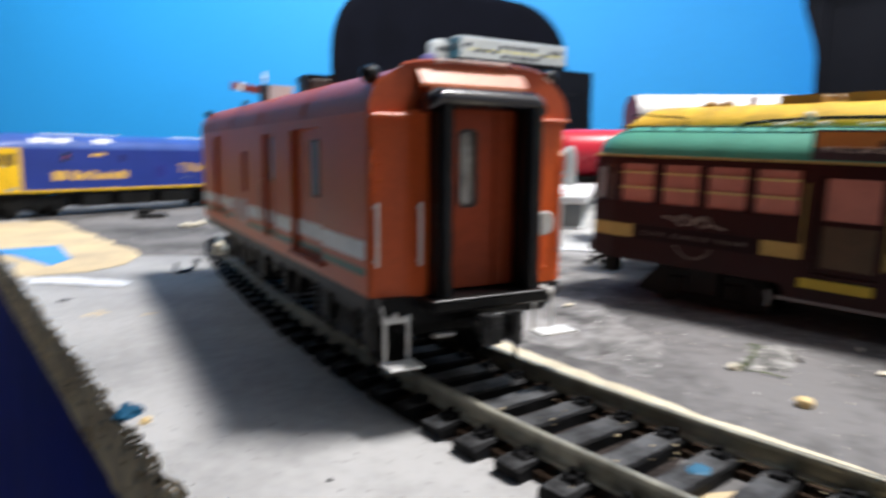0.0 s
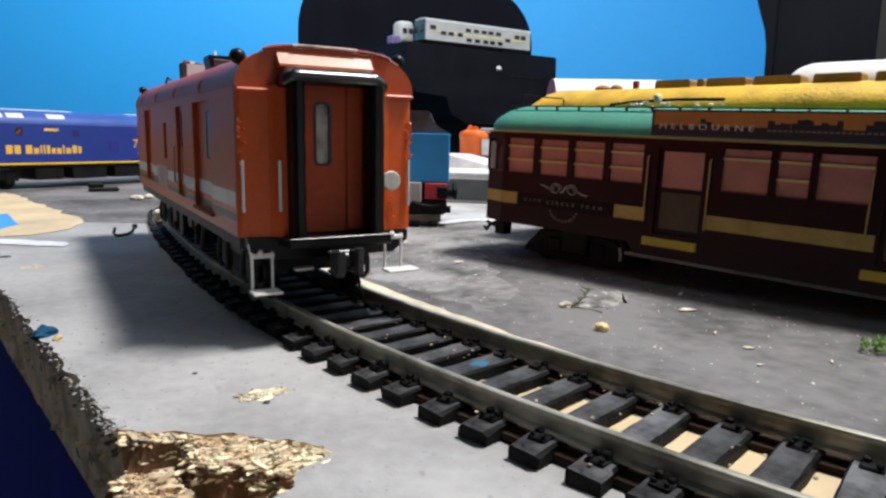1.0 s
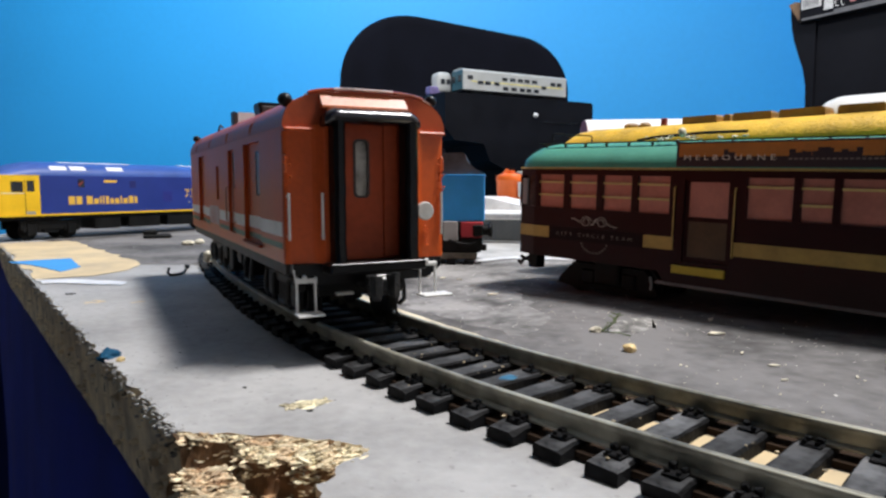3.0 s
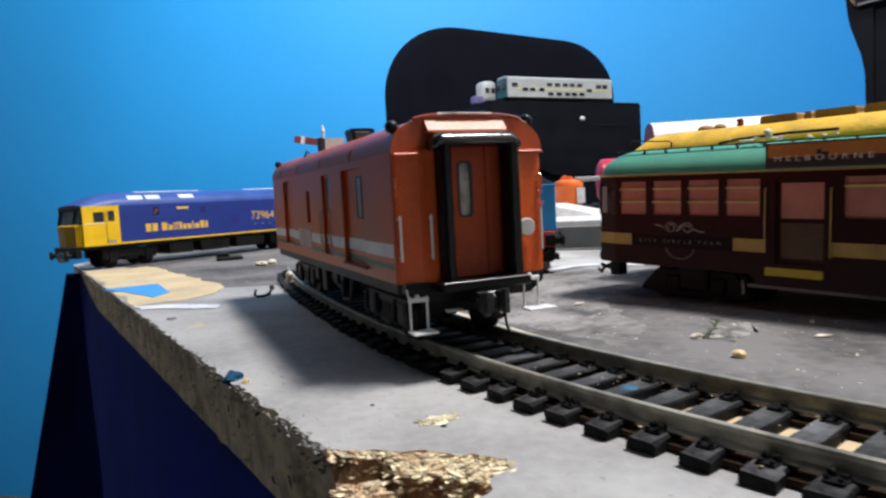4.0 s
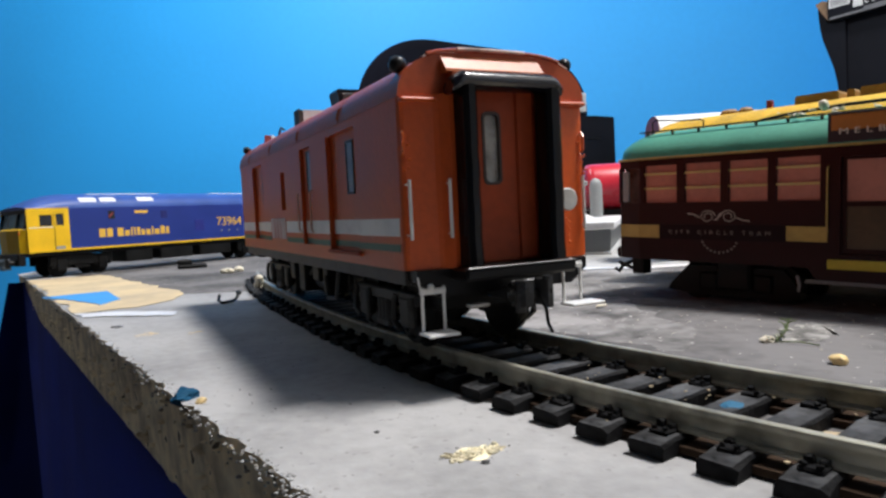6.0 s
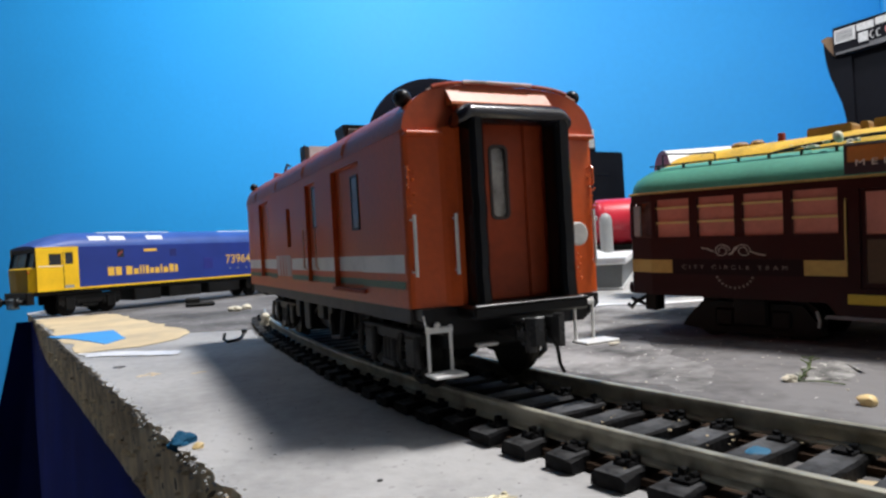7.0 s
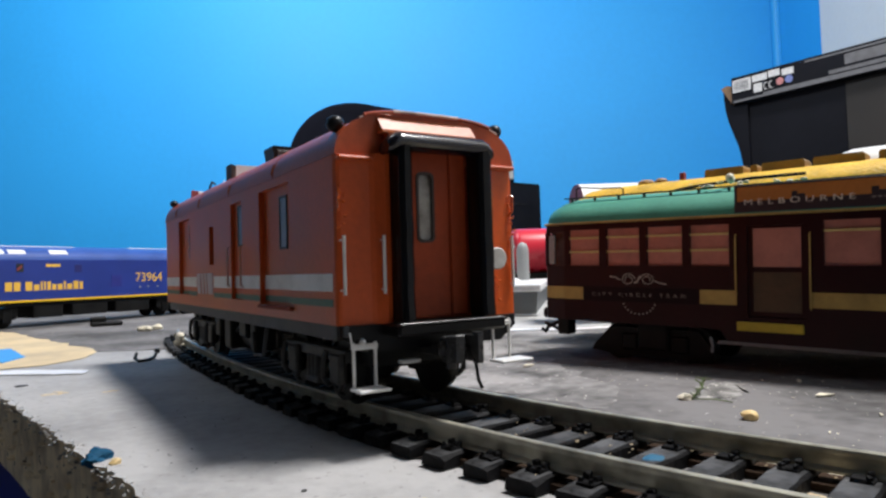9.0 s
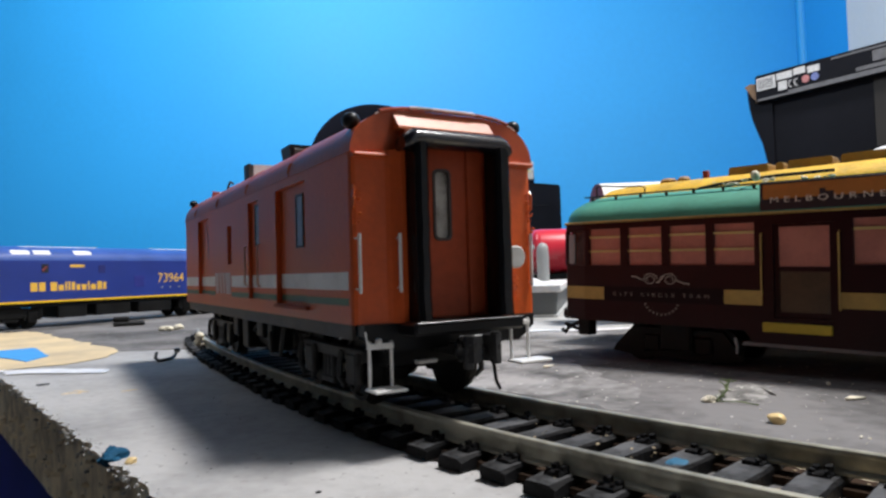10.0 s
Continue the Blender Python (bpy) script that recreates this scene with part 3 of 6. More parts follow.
# small chipped spot with splinters
bm = bmesh.new()
rr = random.Random(21)
lump(bm, (-2.4, -24.3, 0.0), 2.0, 7, squash=0.04, rough=0.5, sub=2)
for k in range(150):
    x, y = -2.6 + max(-3, min(3, rr.gauss(0, 1.4))), -24.3 + max(-1.2, min(1.2, rr.gauss(0, 0.5)))
    m = Matrix.Translation((x, y, 0.06)) @ Euler((rr.gauss(0, 0.15), rr.gauss(0, 0.15), rr.gauss(0.4, 0.6))).to_matrix().to_4x4()
    flake(bm, m, rr.uniform(0.3, 1.1), rr.uniform(0.15, 0.4), rr.uniform(0.05, 0.15), rr)
solo("chipped_spot", bm, vary_islands(paint("cream_splinters", (0.90, 0.76, 0.53), 0.75, vary=0.2, scale=250, fine=900, bump=0.4), 0.45, 1.1), "small chipped spot of pale raw wood in grey paint", "chip", kind="stuff")
bm = bmesh.new()
rr = random.Random(22)
for cx, cy, sx, sy, n in ((-32, 85, 2.0, 1.4, 12), (-22, 79, 1.2, 0.9, 4)):
    for k in range(n):
        lump(bm, (cx + rr.gauss(0, sx * 0.6), cy + rr.gauss(0, sy * 0.6), 0.02), rr.uniform(0.4, 0.9), k + 90, squash=0.12, sub=1)
solo("worn_paint_spots", bm, BAREWOOD, "yellowish worn spots in the grey board paint", "spots", kind="stuff")

# flaking rim of the board
bm = bmesh.new()
rr = random.Random(31)
for k in range(700):
    y = -27 + 330 * rr.random() ** 2.0
    x = edge_x(y) + rr.gauss(0.1, 0.5)
    z = rr.uniform(-1.2, 0.15) if x < edge_x(y) + 0.3 else rr.uniform(-0.05, 0.12)
    lump(bm, (x, y, z), rr.uniform(0.08, 0.27), k, squash=0.6, sub=1)
solo("rim_crumbs", bm, [BOARDGREY], "pale grey flakes along the broken board rim", "crumbs", kind="stuff")
bm = bmesh.new()
for k in range(220):
    y = -27 + 330 * rr.random() ** 2.0
    x = edge_x(y) - abs(rr.gauss(0.0, 0.35)) + 0.15
    lump(bm, (x, y, rr.uniform(-3.5, -0.1)), rr.uniform(0.12, 0.42), k + 2000, squash=0.7, sub=1)
solo("rim_dark_crumbs", bm, [paint("grimy_rim", (0.30, 0.28, 0.25), 0.8, vary=0.3, scale=200, bump=0.4)], "dark grimy crumbs along the board rim", "crumbs", kind="stuff")
bm = bmesh.new()
for k in range(160):
    y = -27 + 350 * rr.random() ** 1.6
    lump(bm, (edge_x(y) - rr.uniform(-0.1, 0.15), y, rr.uniform(-13.5, -1)), rr.uniform(0.25, 1.0), k + 4000, squash=0.6, sub=1)
solo("edge_chips", bm, [CHIPEDGE], "rough chips in the raw side of the chipboard", "chips", kind="stuff")

# cloth hanging from the board edge, gathered up at the far corner
def cloth_end(z):
    return 347 - 57 * min(2.2, max(0.0, -z) / 117)


def hang(name, rows, material, label):
    bm = bmesh.new()
    vs = [[bm.verts.new(p) for p in r] for r in rows]
    for a, b in zip(vs, vs[1:]):
        for k in range(len(a) - 1):
            bm.faces.new((a[k], a[k + 1], b[k + 1], b[k]))
    bmesh.ops.solidify(bm, geom=bm.faces[:], thickness=0.6)
    return solo(name, bm, material, label, "cloth", smooth=60)


rings = []
for i in range(0, 161):
    f = (i / 160) ** 1.3
    row = []
    for k, fall in enumerate((0, 6, 15, 40, 100, 200, 340, 540, 1040)):
        y0 = cloth_end(-fall) * (1 - f) - 394 * f
        rise = max(0.0, min(1.0, (y0 - 262) / 85))
        z = -fall - 15 + 13.5 * rise * max(0.0, 1 - fall / 60)
        g = min(1.0, fall / 180)
        w = (math.sin(y0 * 0.045) + 0.6 * math.sin(y0 * 0.11 + 1.2)) * 2.6 * g + noise.noise(Vector((y0 * 0.02, fall * 0.004, 0))) * 5 * g
        row.append((edge_x(y0) - 0.9 * rise + 0.3 - 9.0 * g + w * 0.8, y0, z))
    rings.append(row)
hang("table_cloth", rings, CLOTH, "dark navy blue cloth skirt hanging below the board edge")
# Dark fold of the same cloth: its deep shade is put into the colour.
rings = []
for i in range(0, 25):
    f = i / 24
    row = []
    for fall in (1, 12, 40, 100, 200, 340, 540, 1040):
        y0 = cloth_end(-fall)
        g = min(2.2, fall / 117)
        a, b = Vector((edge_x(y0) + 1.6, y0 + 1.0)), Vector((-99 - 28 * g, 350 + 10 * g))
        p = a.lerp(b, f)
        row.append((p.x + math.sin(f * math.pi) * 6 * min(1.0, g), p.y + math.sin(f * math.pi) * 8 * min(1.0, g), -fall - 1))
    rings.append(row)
hang("corner_cloth", rings, paint("shaded_navy_cloth", (0.010, 0.018, 0.11), 0.95, spec=0.1, vary=0.1, scale=30, fine=1800, bump=0.3), "cloth fold at the board corner, its shade put into near-black navy")


# ---------------------------------------------------------------- track
track = thing("railway_track", mmpose(0, 0, 0), "curved model railway track with steel rails on black plastic sleepers", "track")
for off in (-8.75, 8.75):
    bm = bmesh.new()
    rings = []
    for y in np.linspace(-158, 196, 140):
        c, d, n = track_at(y)
        p = c + n * off
        prof = ((-0.95, 1.95), (0.95, 1.95), (0.95, 2.2), (0.3, 2.5), (0.3, 3.55), (0.52, 3.75), (0.52, 4.35), (0.38, 4.5), (-0.38, 4.5), (-0.52, 4.35), (-0.52, 3.75), (-0.3, 3.55), (-0.3, 2.5), (-0.95, 2.2))
        rings.append([(p.x + n.x * o, p.y + n.y * o, z) for o, z in prof])
    loft(bm, rings)
    part("rail", bm, STEEL, track, "tarnished nickel steel rail", smooth=50)
def worn_sleeper(seed):
    """A moulded sleeper with ragged edges and chipped rail chairs."""
    rs = random.Random(seed)
    bm = bmesh.new()
    rings = []
    for k in range(13):
        y = -13.5 + 27 * k / 12 + (rs.uniform(-0.3, 0.3) if k in (0, 12) else 0)
        j = 0.2 if k in (0, 12) else 0.07
        low = 0.25 if k in (0, 12) else 0.0
        prof = ((-1.95, 0.15), (-1.97, 1.62 - low), (-1.66, 1.95 - low), (1.66, 1.95 - low), (1.97, 1.62 - low), (1.95, 0.15))
        rings.append([(x + rs.uniform(-j, j), y + rs.uniform(-j, j), z + (rs.uniform(-j, j * 0.5) if z > 0.5 else 0)) for x, z in prof])
    loft(bm, rings)
    for sy in (-8.75, 8.75):
        for o in (-1, 1):
            box(bm, -1.1, sy + o * 1.9 - 0.95, 1.8, 1.1, sy + o * 1.9 + 0.95, 2.3, bev=0.15)
            for q in (-0.62, 0.62):
                if rs.random() < 0.9:
                    box(bm, q - 0.36, sy + o * 1.25 - 0.45, 2.1, q + 0.36, sy + o * 1.25 + 0.45, 2.95 - 0.3 * rs.random(), bev=0.12)
                if rs.random() < 0.85:
                    cyl(bm, (q * 1.1, sy + o * 2.45, 2.1), (q * 1.1, sy + o * 2.45, 2.62), 0.3, 7)
    for v in bm.verts:
        if v.co.z > 2.0:
            v.co += Vector((rs.uniform(-0.09, 0.09), rs.uniform(-0.09, 0.09), rs.uniform(-0.09, 0.09)))
    bmesh.ops.recalc_face_normals(bm, faces=bm.faces[:])
    bm.normal_update()
    # Upward faces take the greyer top material.
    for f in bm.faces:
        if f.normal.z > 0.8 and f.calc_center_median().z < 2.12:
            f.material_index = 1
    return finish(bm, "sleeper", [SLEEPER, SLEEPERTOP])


sleeper_meshes = [worn_sleeper(60 + k) for k in range(5)]
rr = random.Random(8)
stations = [-33.5]
while stations[-1] < 192:
    stations.append(stations[-1] + 6.95 * track_at(stations[-1])[1].y)
stations.insert(0, stations[0] - 6.8)
while stations[0] > -150:
    stations.insert(0, stations[0] - 6.95 * track_at(stations[0])[1].y)
for y in stations:
    c, d, n = track_at(y)
    ob = new("sleeper", rr.choice(sleeper_meshes))
    ob.parent = track
    ob.matrix_basis = mmpose(c.x, c.y, rr.uniform(-0.05, 0.05), 0, 0, math.degrees(math.atan2(d.y, d.x)) + rr.uniform(-1.2, 1.2))
for off in (-8.75, 8.75):
    bm = bmesh.new()
    rings = []
    for y in np.linspace(-156, 195, 100):
        c, d, n = track_at(y)
        p = c + n * off
        rings.append([(p.x + n.x * o, p.y + n.y * o, z) for o, z in ((-2.3, 0.28), (2.3, 0.28), (2.2, 1.0), (-2.2, 1.0))])
    loft(bm, rings)
    part("sleeper_web", bm, paint("brown_web_plastic", (0.040, 0.026, 0.018), 0.9, spec=0.05, vary=0.2), track)
bm = bmesh.new()
rr = random.Random(61)
for k in range(150):
    y = rr.uniform(-130, -5)
    o = rr.uniform(-4, 24)
    onto = min(abs(y - q) for q in stations) < 1.9
    lump(bm, (near_rail(y) + o, y, 2.0 if onto and -5 < o < 22 else 0.28), rr.uniform(0.1, 0.32), k + 5000, squash=0.5, sub=1)
solo("track_crumbs", bm, vary_islands(paint("mixed_crumbs", (0.60, 0.48, 0.30), 0.8, vary=0.2, scale=300), 0.08, 1.1), "mixed tan and dark crumbs scattered on the track", "crumbs", kind="stuff")
bm = bmesh.new()
lump(bm, (26.2, -31.4, 1.98), 1.3, 5, squash=0.10, rough=0.5, sub=3)
solo("paint_spill", bm, paint("blue_spill", (0.04, 0.13, 0.21), 0.35, vary=0.15, scale=300), "small pale blue paint spill on a sleeper", "paint spill", smooth=True)

# ---------------------------------------------------------------- orange van on the track
def roof_half(x, half, top, base, p=4.0):
    return base + (top - base) * max(0.0, 1 - abs(x / half) ** p) ** 0.5


def roof_outline(half, base, top, n=28, p=4.0, low=None):
    pts = []
    for i in range(n + 1):
        t = math.pi * i / n
        x = -half + 2 * half * (0.5 - 0.5 * math.cos(t))
        pts.append((x, roof_half(x, half, top, base, p)))
    if low is not None:
        pts = [(-half, low)] + pts + [(half, low)]
    return pts


def rounded_frame(bm, cx, cz, w, h, r, border, y0, y1):
    """A rounded rectangular ring in a plane across y."""
    def loop(w, h, r, y):
        out = []
        for sx, sz, a0 in ((1, 1, 0), (-1, 1, 90), (-1, -1, 180), (1, -1, 270)):
            for k in range(6):
                t = radians(a0 + 18 * k)
                out.append(bm.verts.new((cx + sx * (w / 2 - r) + r * math.cos(t), y, cz + sz * (h / 2 - r) + r * math.sin(t))))
        return out
    loops = [loop(w, h, r, y1), loop(w, h, r, y0), loop(w - 2 * border, h - 2 * border, r - border * 0.5, y0), loop(w - 2 * border, h - 2 * border, r - border * 0.5, y1)]
    for i in range(4):
        p, q = loops[i], loops[(i + 1) % 4]
        for k in range(24):
            bm.faces.new((p[k], p[(k + 1) % 24], q[(k + 1) % 24], q[k]))


def bogie(parent, yc, material, zr=4.5, r=5.3, wheelbase=19.0, half=8.0, frame=10.6):
    """A four-wheeled truck centred at yc under a vehicle that runs along y."""
    bm = bmesh.new()
    box(bm, -frame + 1, yc - 2.2, zr + 5.0, frame - 1, yc + 2.2, zr + 8.6, bev=0.4)
    core = part("bogie", bm, UNDER, parent, "black bogie with sprung side frames")
    for sx in (-1, 1):
        bm = bmesh.new()
        x0, x1 = sorted((sx * frame, sx * (frame - 1.3)))
        y0, y1 = yc - wheelbase / 2, yc + wheelbase / 2
        box(bm, x0, y0 - 4, zr + 6.2, x1, y1 + 4, zr + 8.2, bev=0.25)
        for ya in (y0, y1):
            box(bm, x0 - 0.3 * (sx < 0), ya - 2.0, zr + 2.6, x1 + 0.3 * (sx > 0), ya + 2.0, zr + 7.4, bev=0.35)
            for o in (-3.6, 3.6):
                tube(bm, [(sx * (frame + 0.2), ya + o * 0.9, zr + 7.6), (sx * (frame + 0.5), ya + o, zr + 6.0), (sx * (frame + 0.5), ya + o * 1.05, zr + 3.4), (sx * (frame + 0.2), ya + o * 0.6, zr + 2.2)], 0.5, 7)
        box(bm, x0 - 0.4 * (sx < 0), yc - 2.8, zr + 1.8, x1 + 0.4 * (sx > 0), yc + 2.8, zr + 3.0, bev=0.25)
        for o in (-1.7, 0, 1.7):
            cyl(bm, (sx * (frame - 0.4), yc + o, zr + 3.0), (sx * (frame - 0.4), yc + o, zr + 6.4), 0.75, 10)
        part("side_frame", bm, FRAMEGREY, core, "dark grey cast side frame")
    for ya in (yc - wheelbase / 2, yc + wheelbase / 2):
        for sx in (-1, 1):
            bm = bmesh.new()
            lathe(bm, [(0.8, sx * 6.6), (r + 0.7, sx * 6.9), (r + 0.7, sx * 7.5), (r, sx * 7.8), (r - 0.1, sx * 9.4), (r - 0.8, sx * 9.4), (r - 1.0, sx * 9.0), (1.6, sx * 8.8), (1.4, sx * 9.8), (0.8, sx * 9.9)], 28, (0, ya, zr + r), "x")
            part("wheel", bm, UNDER, core, smooth=40)
        bm = bmesh.new()
        cyl(bm, (-6.8, ya, zr + r), (6.8, ya, zr + r), 1.0, 12)
        part("axle", bm, UNDER, core, smooth=True)
    return core


van = thing("parcels_van", mmpose(15.2, 0, 0, 0.27, 0, 1.23) @ Matrix.Diagonal((0.98, 1, 1, 1)), "orange model parcels van with white stripe and black gangway", "model van")
L = 125.5
LEFT_HOLES = [(18.0, 34.0, 19.2, 39.2), (45.2, 53.3, 19.6, 38.9), (68.0, 72.0, 27.0, 35.6), (93.2, 106.9, 19.8, 39.3)]
bm = bmesh.new()
panel(bm, "x", -15.5, -14.2, 0.0, L, 17.2, 41.2, LEFT_HOLES)
panel(bm, "x", 14.2, 15.5, 0.0, L, 17.2, 41.2, [(h[0] + 0.0, h[1], h[2], h[3]) for h in LEFT_HOLES])
box(bm, -14.4, 0.2, 17.3, 14.4, L - 0.2, 18.2)
body = part("body", bm, ORANGE, van, "orange enamelled body shell")
DRIPS = paint("shiny_orange_drips", (0.66, 0.13, 0.03), 0.16, coat=0.6)
# Paler visor orange carries the overhead lamp's highlight in its colour.
PALEORANGE = paint("visor_highlight_orange", (0.60, 0.15, 0.04), 0.44, vary=0.18, scale=90, fine=900, bump=0.1)
# end walls
for end, s, y0 in (("end", -1, 0.0), ("far_end", 1, L)):
    for sx in (-1, 1):
        bm = bmesh.new()
        pts = [(sx * 15.5, y0 + s * 0.02), (sx * 15.3, y0 + s * 0.55), (sx * 14.8, y0 + s * 0.75), (sx * 10.6, y0 + s * 1.4), (sx * 9.9, y0 + s * 1.7), (sx * 8.7, y0 + s * 2.6), (sx * 7.95, y0 + s * 2.6), (sx * 7.95, y0 - s * 0.7), (sx * 14.0, y0 - s * 0.7), (sx * 14.0, y0 + s * 0.02)]
        prism(bm, pts, 17.2, 40.9, "z")
        part(end + "_wing", bm, ORANGE, van, "orange angled end panel")
        bm = bmesh.new()
        box(bm, sx * 15.4, y0 + s * 0.1, 39.8, sx * 10.0, y0 + s * 1.85, 40.4, bev=0.2)
        part("moulding", bm, ORANGE, van)
    bm = bmesh.new()
    box(bm, -7.9, y0 - s * 0.1, 17.2, 7.9, y0 - s * 0.7, 42.4)
    part(end + "_bulkhead", bm, ORANGE, van)
    bm = bmesh.new()
    box(bm, -7.95, y0 - s * 0.05, 41.6, 7.95, y0 + s * 2.55, 44.3)
    part(end + "_header", bm, ORANGE, van)
    bm = bmesh.new()
    prism(bm, [(x, z) for x, z in roof_outline(15.4, 39.9, 46.4)], y0 - s * 0.8, y0 + s * 0.95, "y")
    part(end + "_arch", bm, ORANGE, van)
    bm = bmesh.new()
    prism(bm, [(y0, 46.9), (y0 + s * 0.5, 46.9), (y0 + s * 2.7, 44.2), (y0 + s * 2.75, 43.8), (y0, 43.8)], -8.9, 7.2, "x")
    part("visor", bm, PALEORANGE, van, "sloping visor over the gangway")
# roof
def roof_top(y):
    return 46.85 + 0.75 * y / L


bm = bmesh.new()
loft(bm, [[(x, y, z) for x, z in roof_outline(15.6, 40.6, roof_top(y), 36)] for y in (-1.0, 30, 60, 90, L + 1.0)])
roof = part("roof", bm, ROOFORANGE, van, "curved orange roof with thin seam ribs", smooth=30)
for yy in (25.5, 54, 82, 110):
    bm = bmesh.new()
    pts = [(x, yy, z - 0.02) for x, z in roof_outline(15.6, 40.6, roof_top(yy), 28)]
    tube(bm, pts, 0.10, 6)
    rib = part("roof_rib", bm, ROOFORANGE, roof)
    for sx in (-1, 1):
        bm = bmesh.new()
        tube(bm, [(sx * 15.62, yy + 0.5, 41.2), (sx * 15.5, yy + 0.2, 42.2), (sx * 15.2, yy, 43.0)], 0.16, 6)
        part("rib_end", bm, DRIPS, rib, "bright orange paint tick at the rib end")
bm = bmesh.new()
pts = [(x, -1.1, z + 0.05) for x, z in roof_outline(15.5, 40.7, 47.1, 40) if abs(x) < 11.5]
tube(bm, pts, 0.3, 8)
part("roof_edge", bm, paint("scuffed_roof_edge", (0.42, 0.075, 0.03), 0.16, vary=0.2, scale=200, spec=0.7), roof, "glossy raised roof edge")
# White lamp glint on the lip is put into this pale crest.
bm = bmesh.new()
tube(bm, [(x, -1.3, z + 0.12) for x, z in roof_outline(15.5, 40.7, 47.1, 60) if -6.5 < x < 5.0], 0.27, 8)
part("roof_lip", bm, paint("lip_highlight_paint", (0.72, 0.52, 0.46), 0.3, vary=0.25, scale=300), roof, "roof end crest with the lamp highlight in its pale colour")
for vx, vy, vr in ((-14.3, 1.4, 1.3), (13.6, 1.0, 1.2), (-13.6, 123.0, 1.2), (12.6, 123, 1.2)):
    bm = bmesh.new()
    zb = roof_half(vx, 15.6, 46.9, 40.4)
    cyl(bm, (vx + (0.6 if vx < 0 else -0.6), vy, zb - 0.3), (vx, vy, zb + 1.0), 0.45, 10)
    ball(bm, (vx, vy, zb + (1.3 if vx < 0 else 1.7)), vr, 18, 10, 0.92)
    part("roof_ventilator", bm, BLACK, roof, "black rounded roof ventilator", smooth=50)
bm = bmesh.new()
prism(bm, [(-9.7, 44.6), (-4.9, 45.6), (-4.6, 49.0), (-5.3, 49.3), (-10.3, 49.3), (-10.5, 48.9)], 40.6, 46.0, "y")
part("roof_box", bm, BLACK, roof, "black boxed roof vent")
bm = bmesh.new()
box(bm, -9.6, 40.3, 46.6, -5.8, 40.75, 48.5, bev=0.15)
part("vent_grille", bm, SOLEBAR, roof, "dull dark grey vent front")
bm = bmesh.new()
prism(bm, [(-10.6, 44.9), (-9.7, 45.2), (-9.6, 49.6), (-10.7, 50.1)], 69.8, 74.6, "y")
part("cover_side", bm, SOLEBAR, roof)
bm = bmesh.new()
prism(bm, [(-9.7, 45.4), (-4.6, 46.2), (-4.0, 49.9), (-9.6, 49.9)], 70.0, 74.4, "y")
part("cover_plate", bm, paint("grey_metal_plate", (0.58, 0.68, 0.72), 0.4, vary=0.1), roof, "upright pale grey cover plate")
bm = bmesh.new()
tube(bm, [(-12.6, 83, 43.6), (-12.8, 82, 46.0), (-12.6, 80.4, 47.1), (-12.2, 79.2, 46.5)], 0.28, 6)
part("roof_hook", bm, WIREGREY, roof)
PINKWHITE = paint("pinkish_white", (0.62, 0.50, 0.50), 0.5, vary=0.1)
# side doors
def side_door(name, y0, y1, z0, z1, x, window, sx=-1, label=""):
    bm = bmesh.new()
    panel(bm, "x", *sorted((sx * x, sx * (x - 0.6))), y0 - 0.3, y1 + 0.3, z0 - 0.3, z1 + 0.3, [window] if window else [])
    door = part(name, bm, ORANGE, van, label)
    if window:
        a0, a1, b0, b1 = window
        bm = bmesh.new()
        panel(bm, "x", *sorted((sx * (x + 0.18), sx * (x - 0.3))), a0 - 0.3, a1 + 0.3, b0 - 0.3, b1 + 0.3, [(a0 + 0.1, a1 - 0.1, b0 + 0.1, b1 - 0.1)])
        part("window_frame", bm, BLACK, door)
        bm = bmesh.new()
        box(bm, *(min(sx * (x + 0.06), sx * (x - 0.2)), a0, b0, max(sx * (x + 0.06), sx * (x - 0.2)), a1, b1))
        part("window_pane", bm, DARKPANE, door, "dark bluish window pane")
    return door


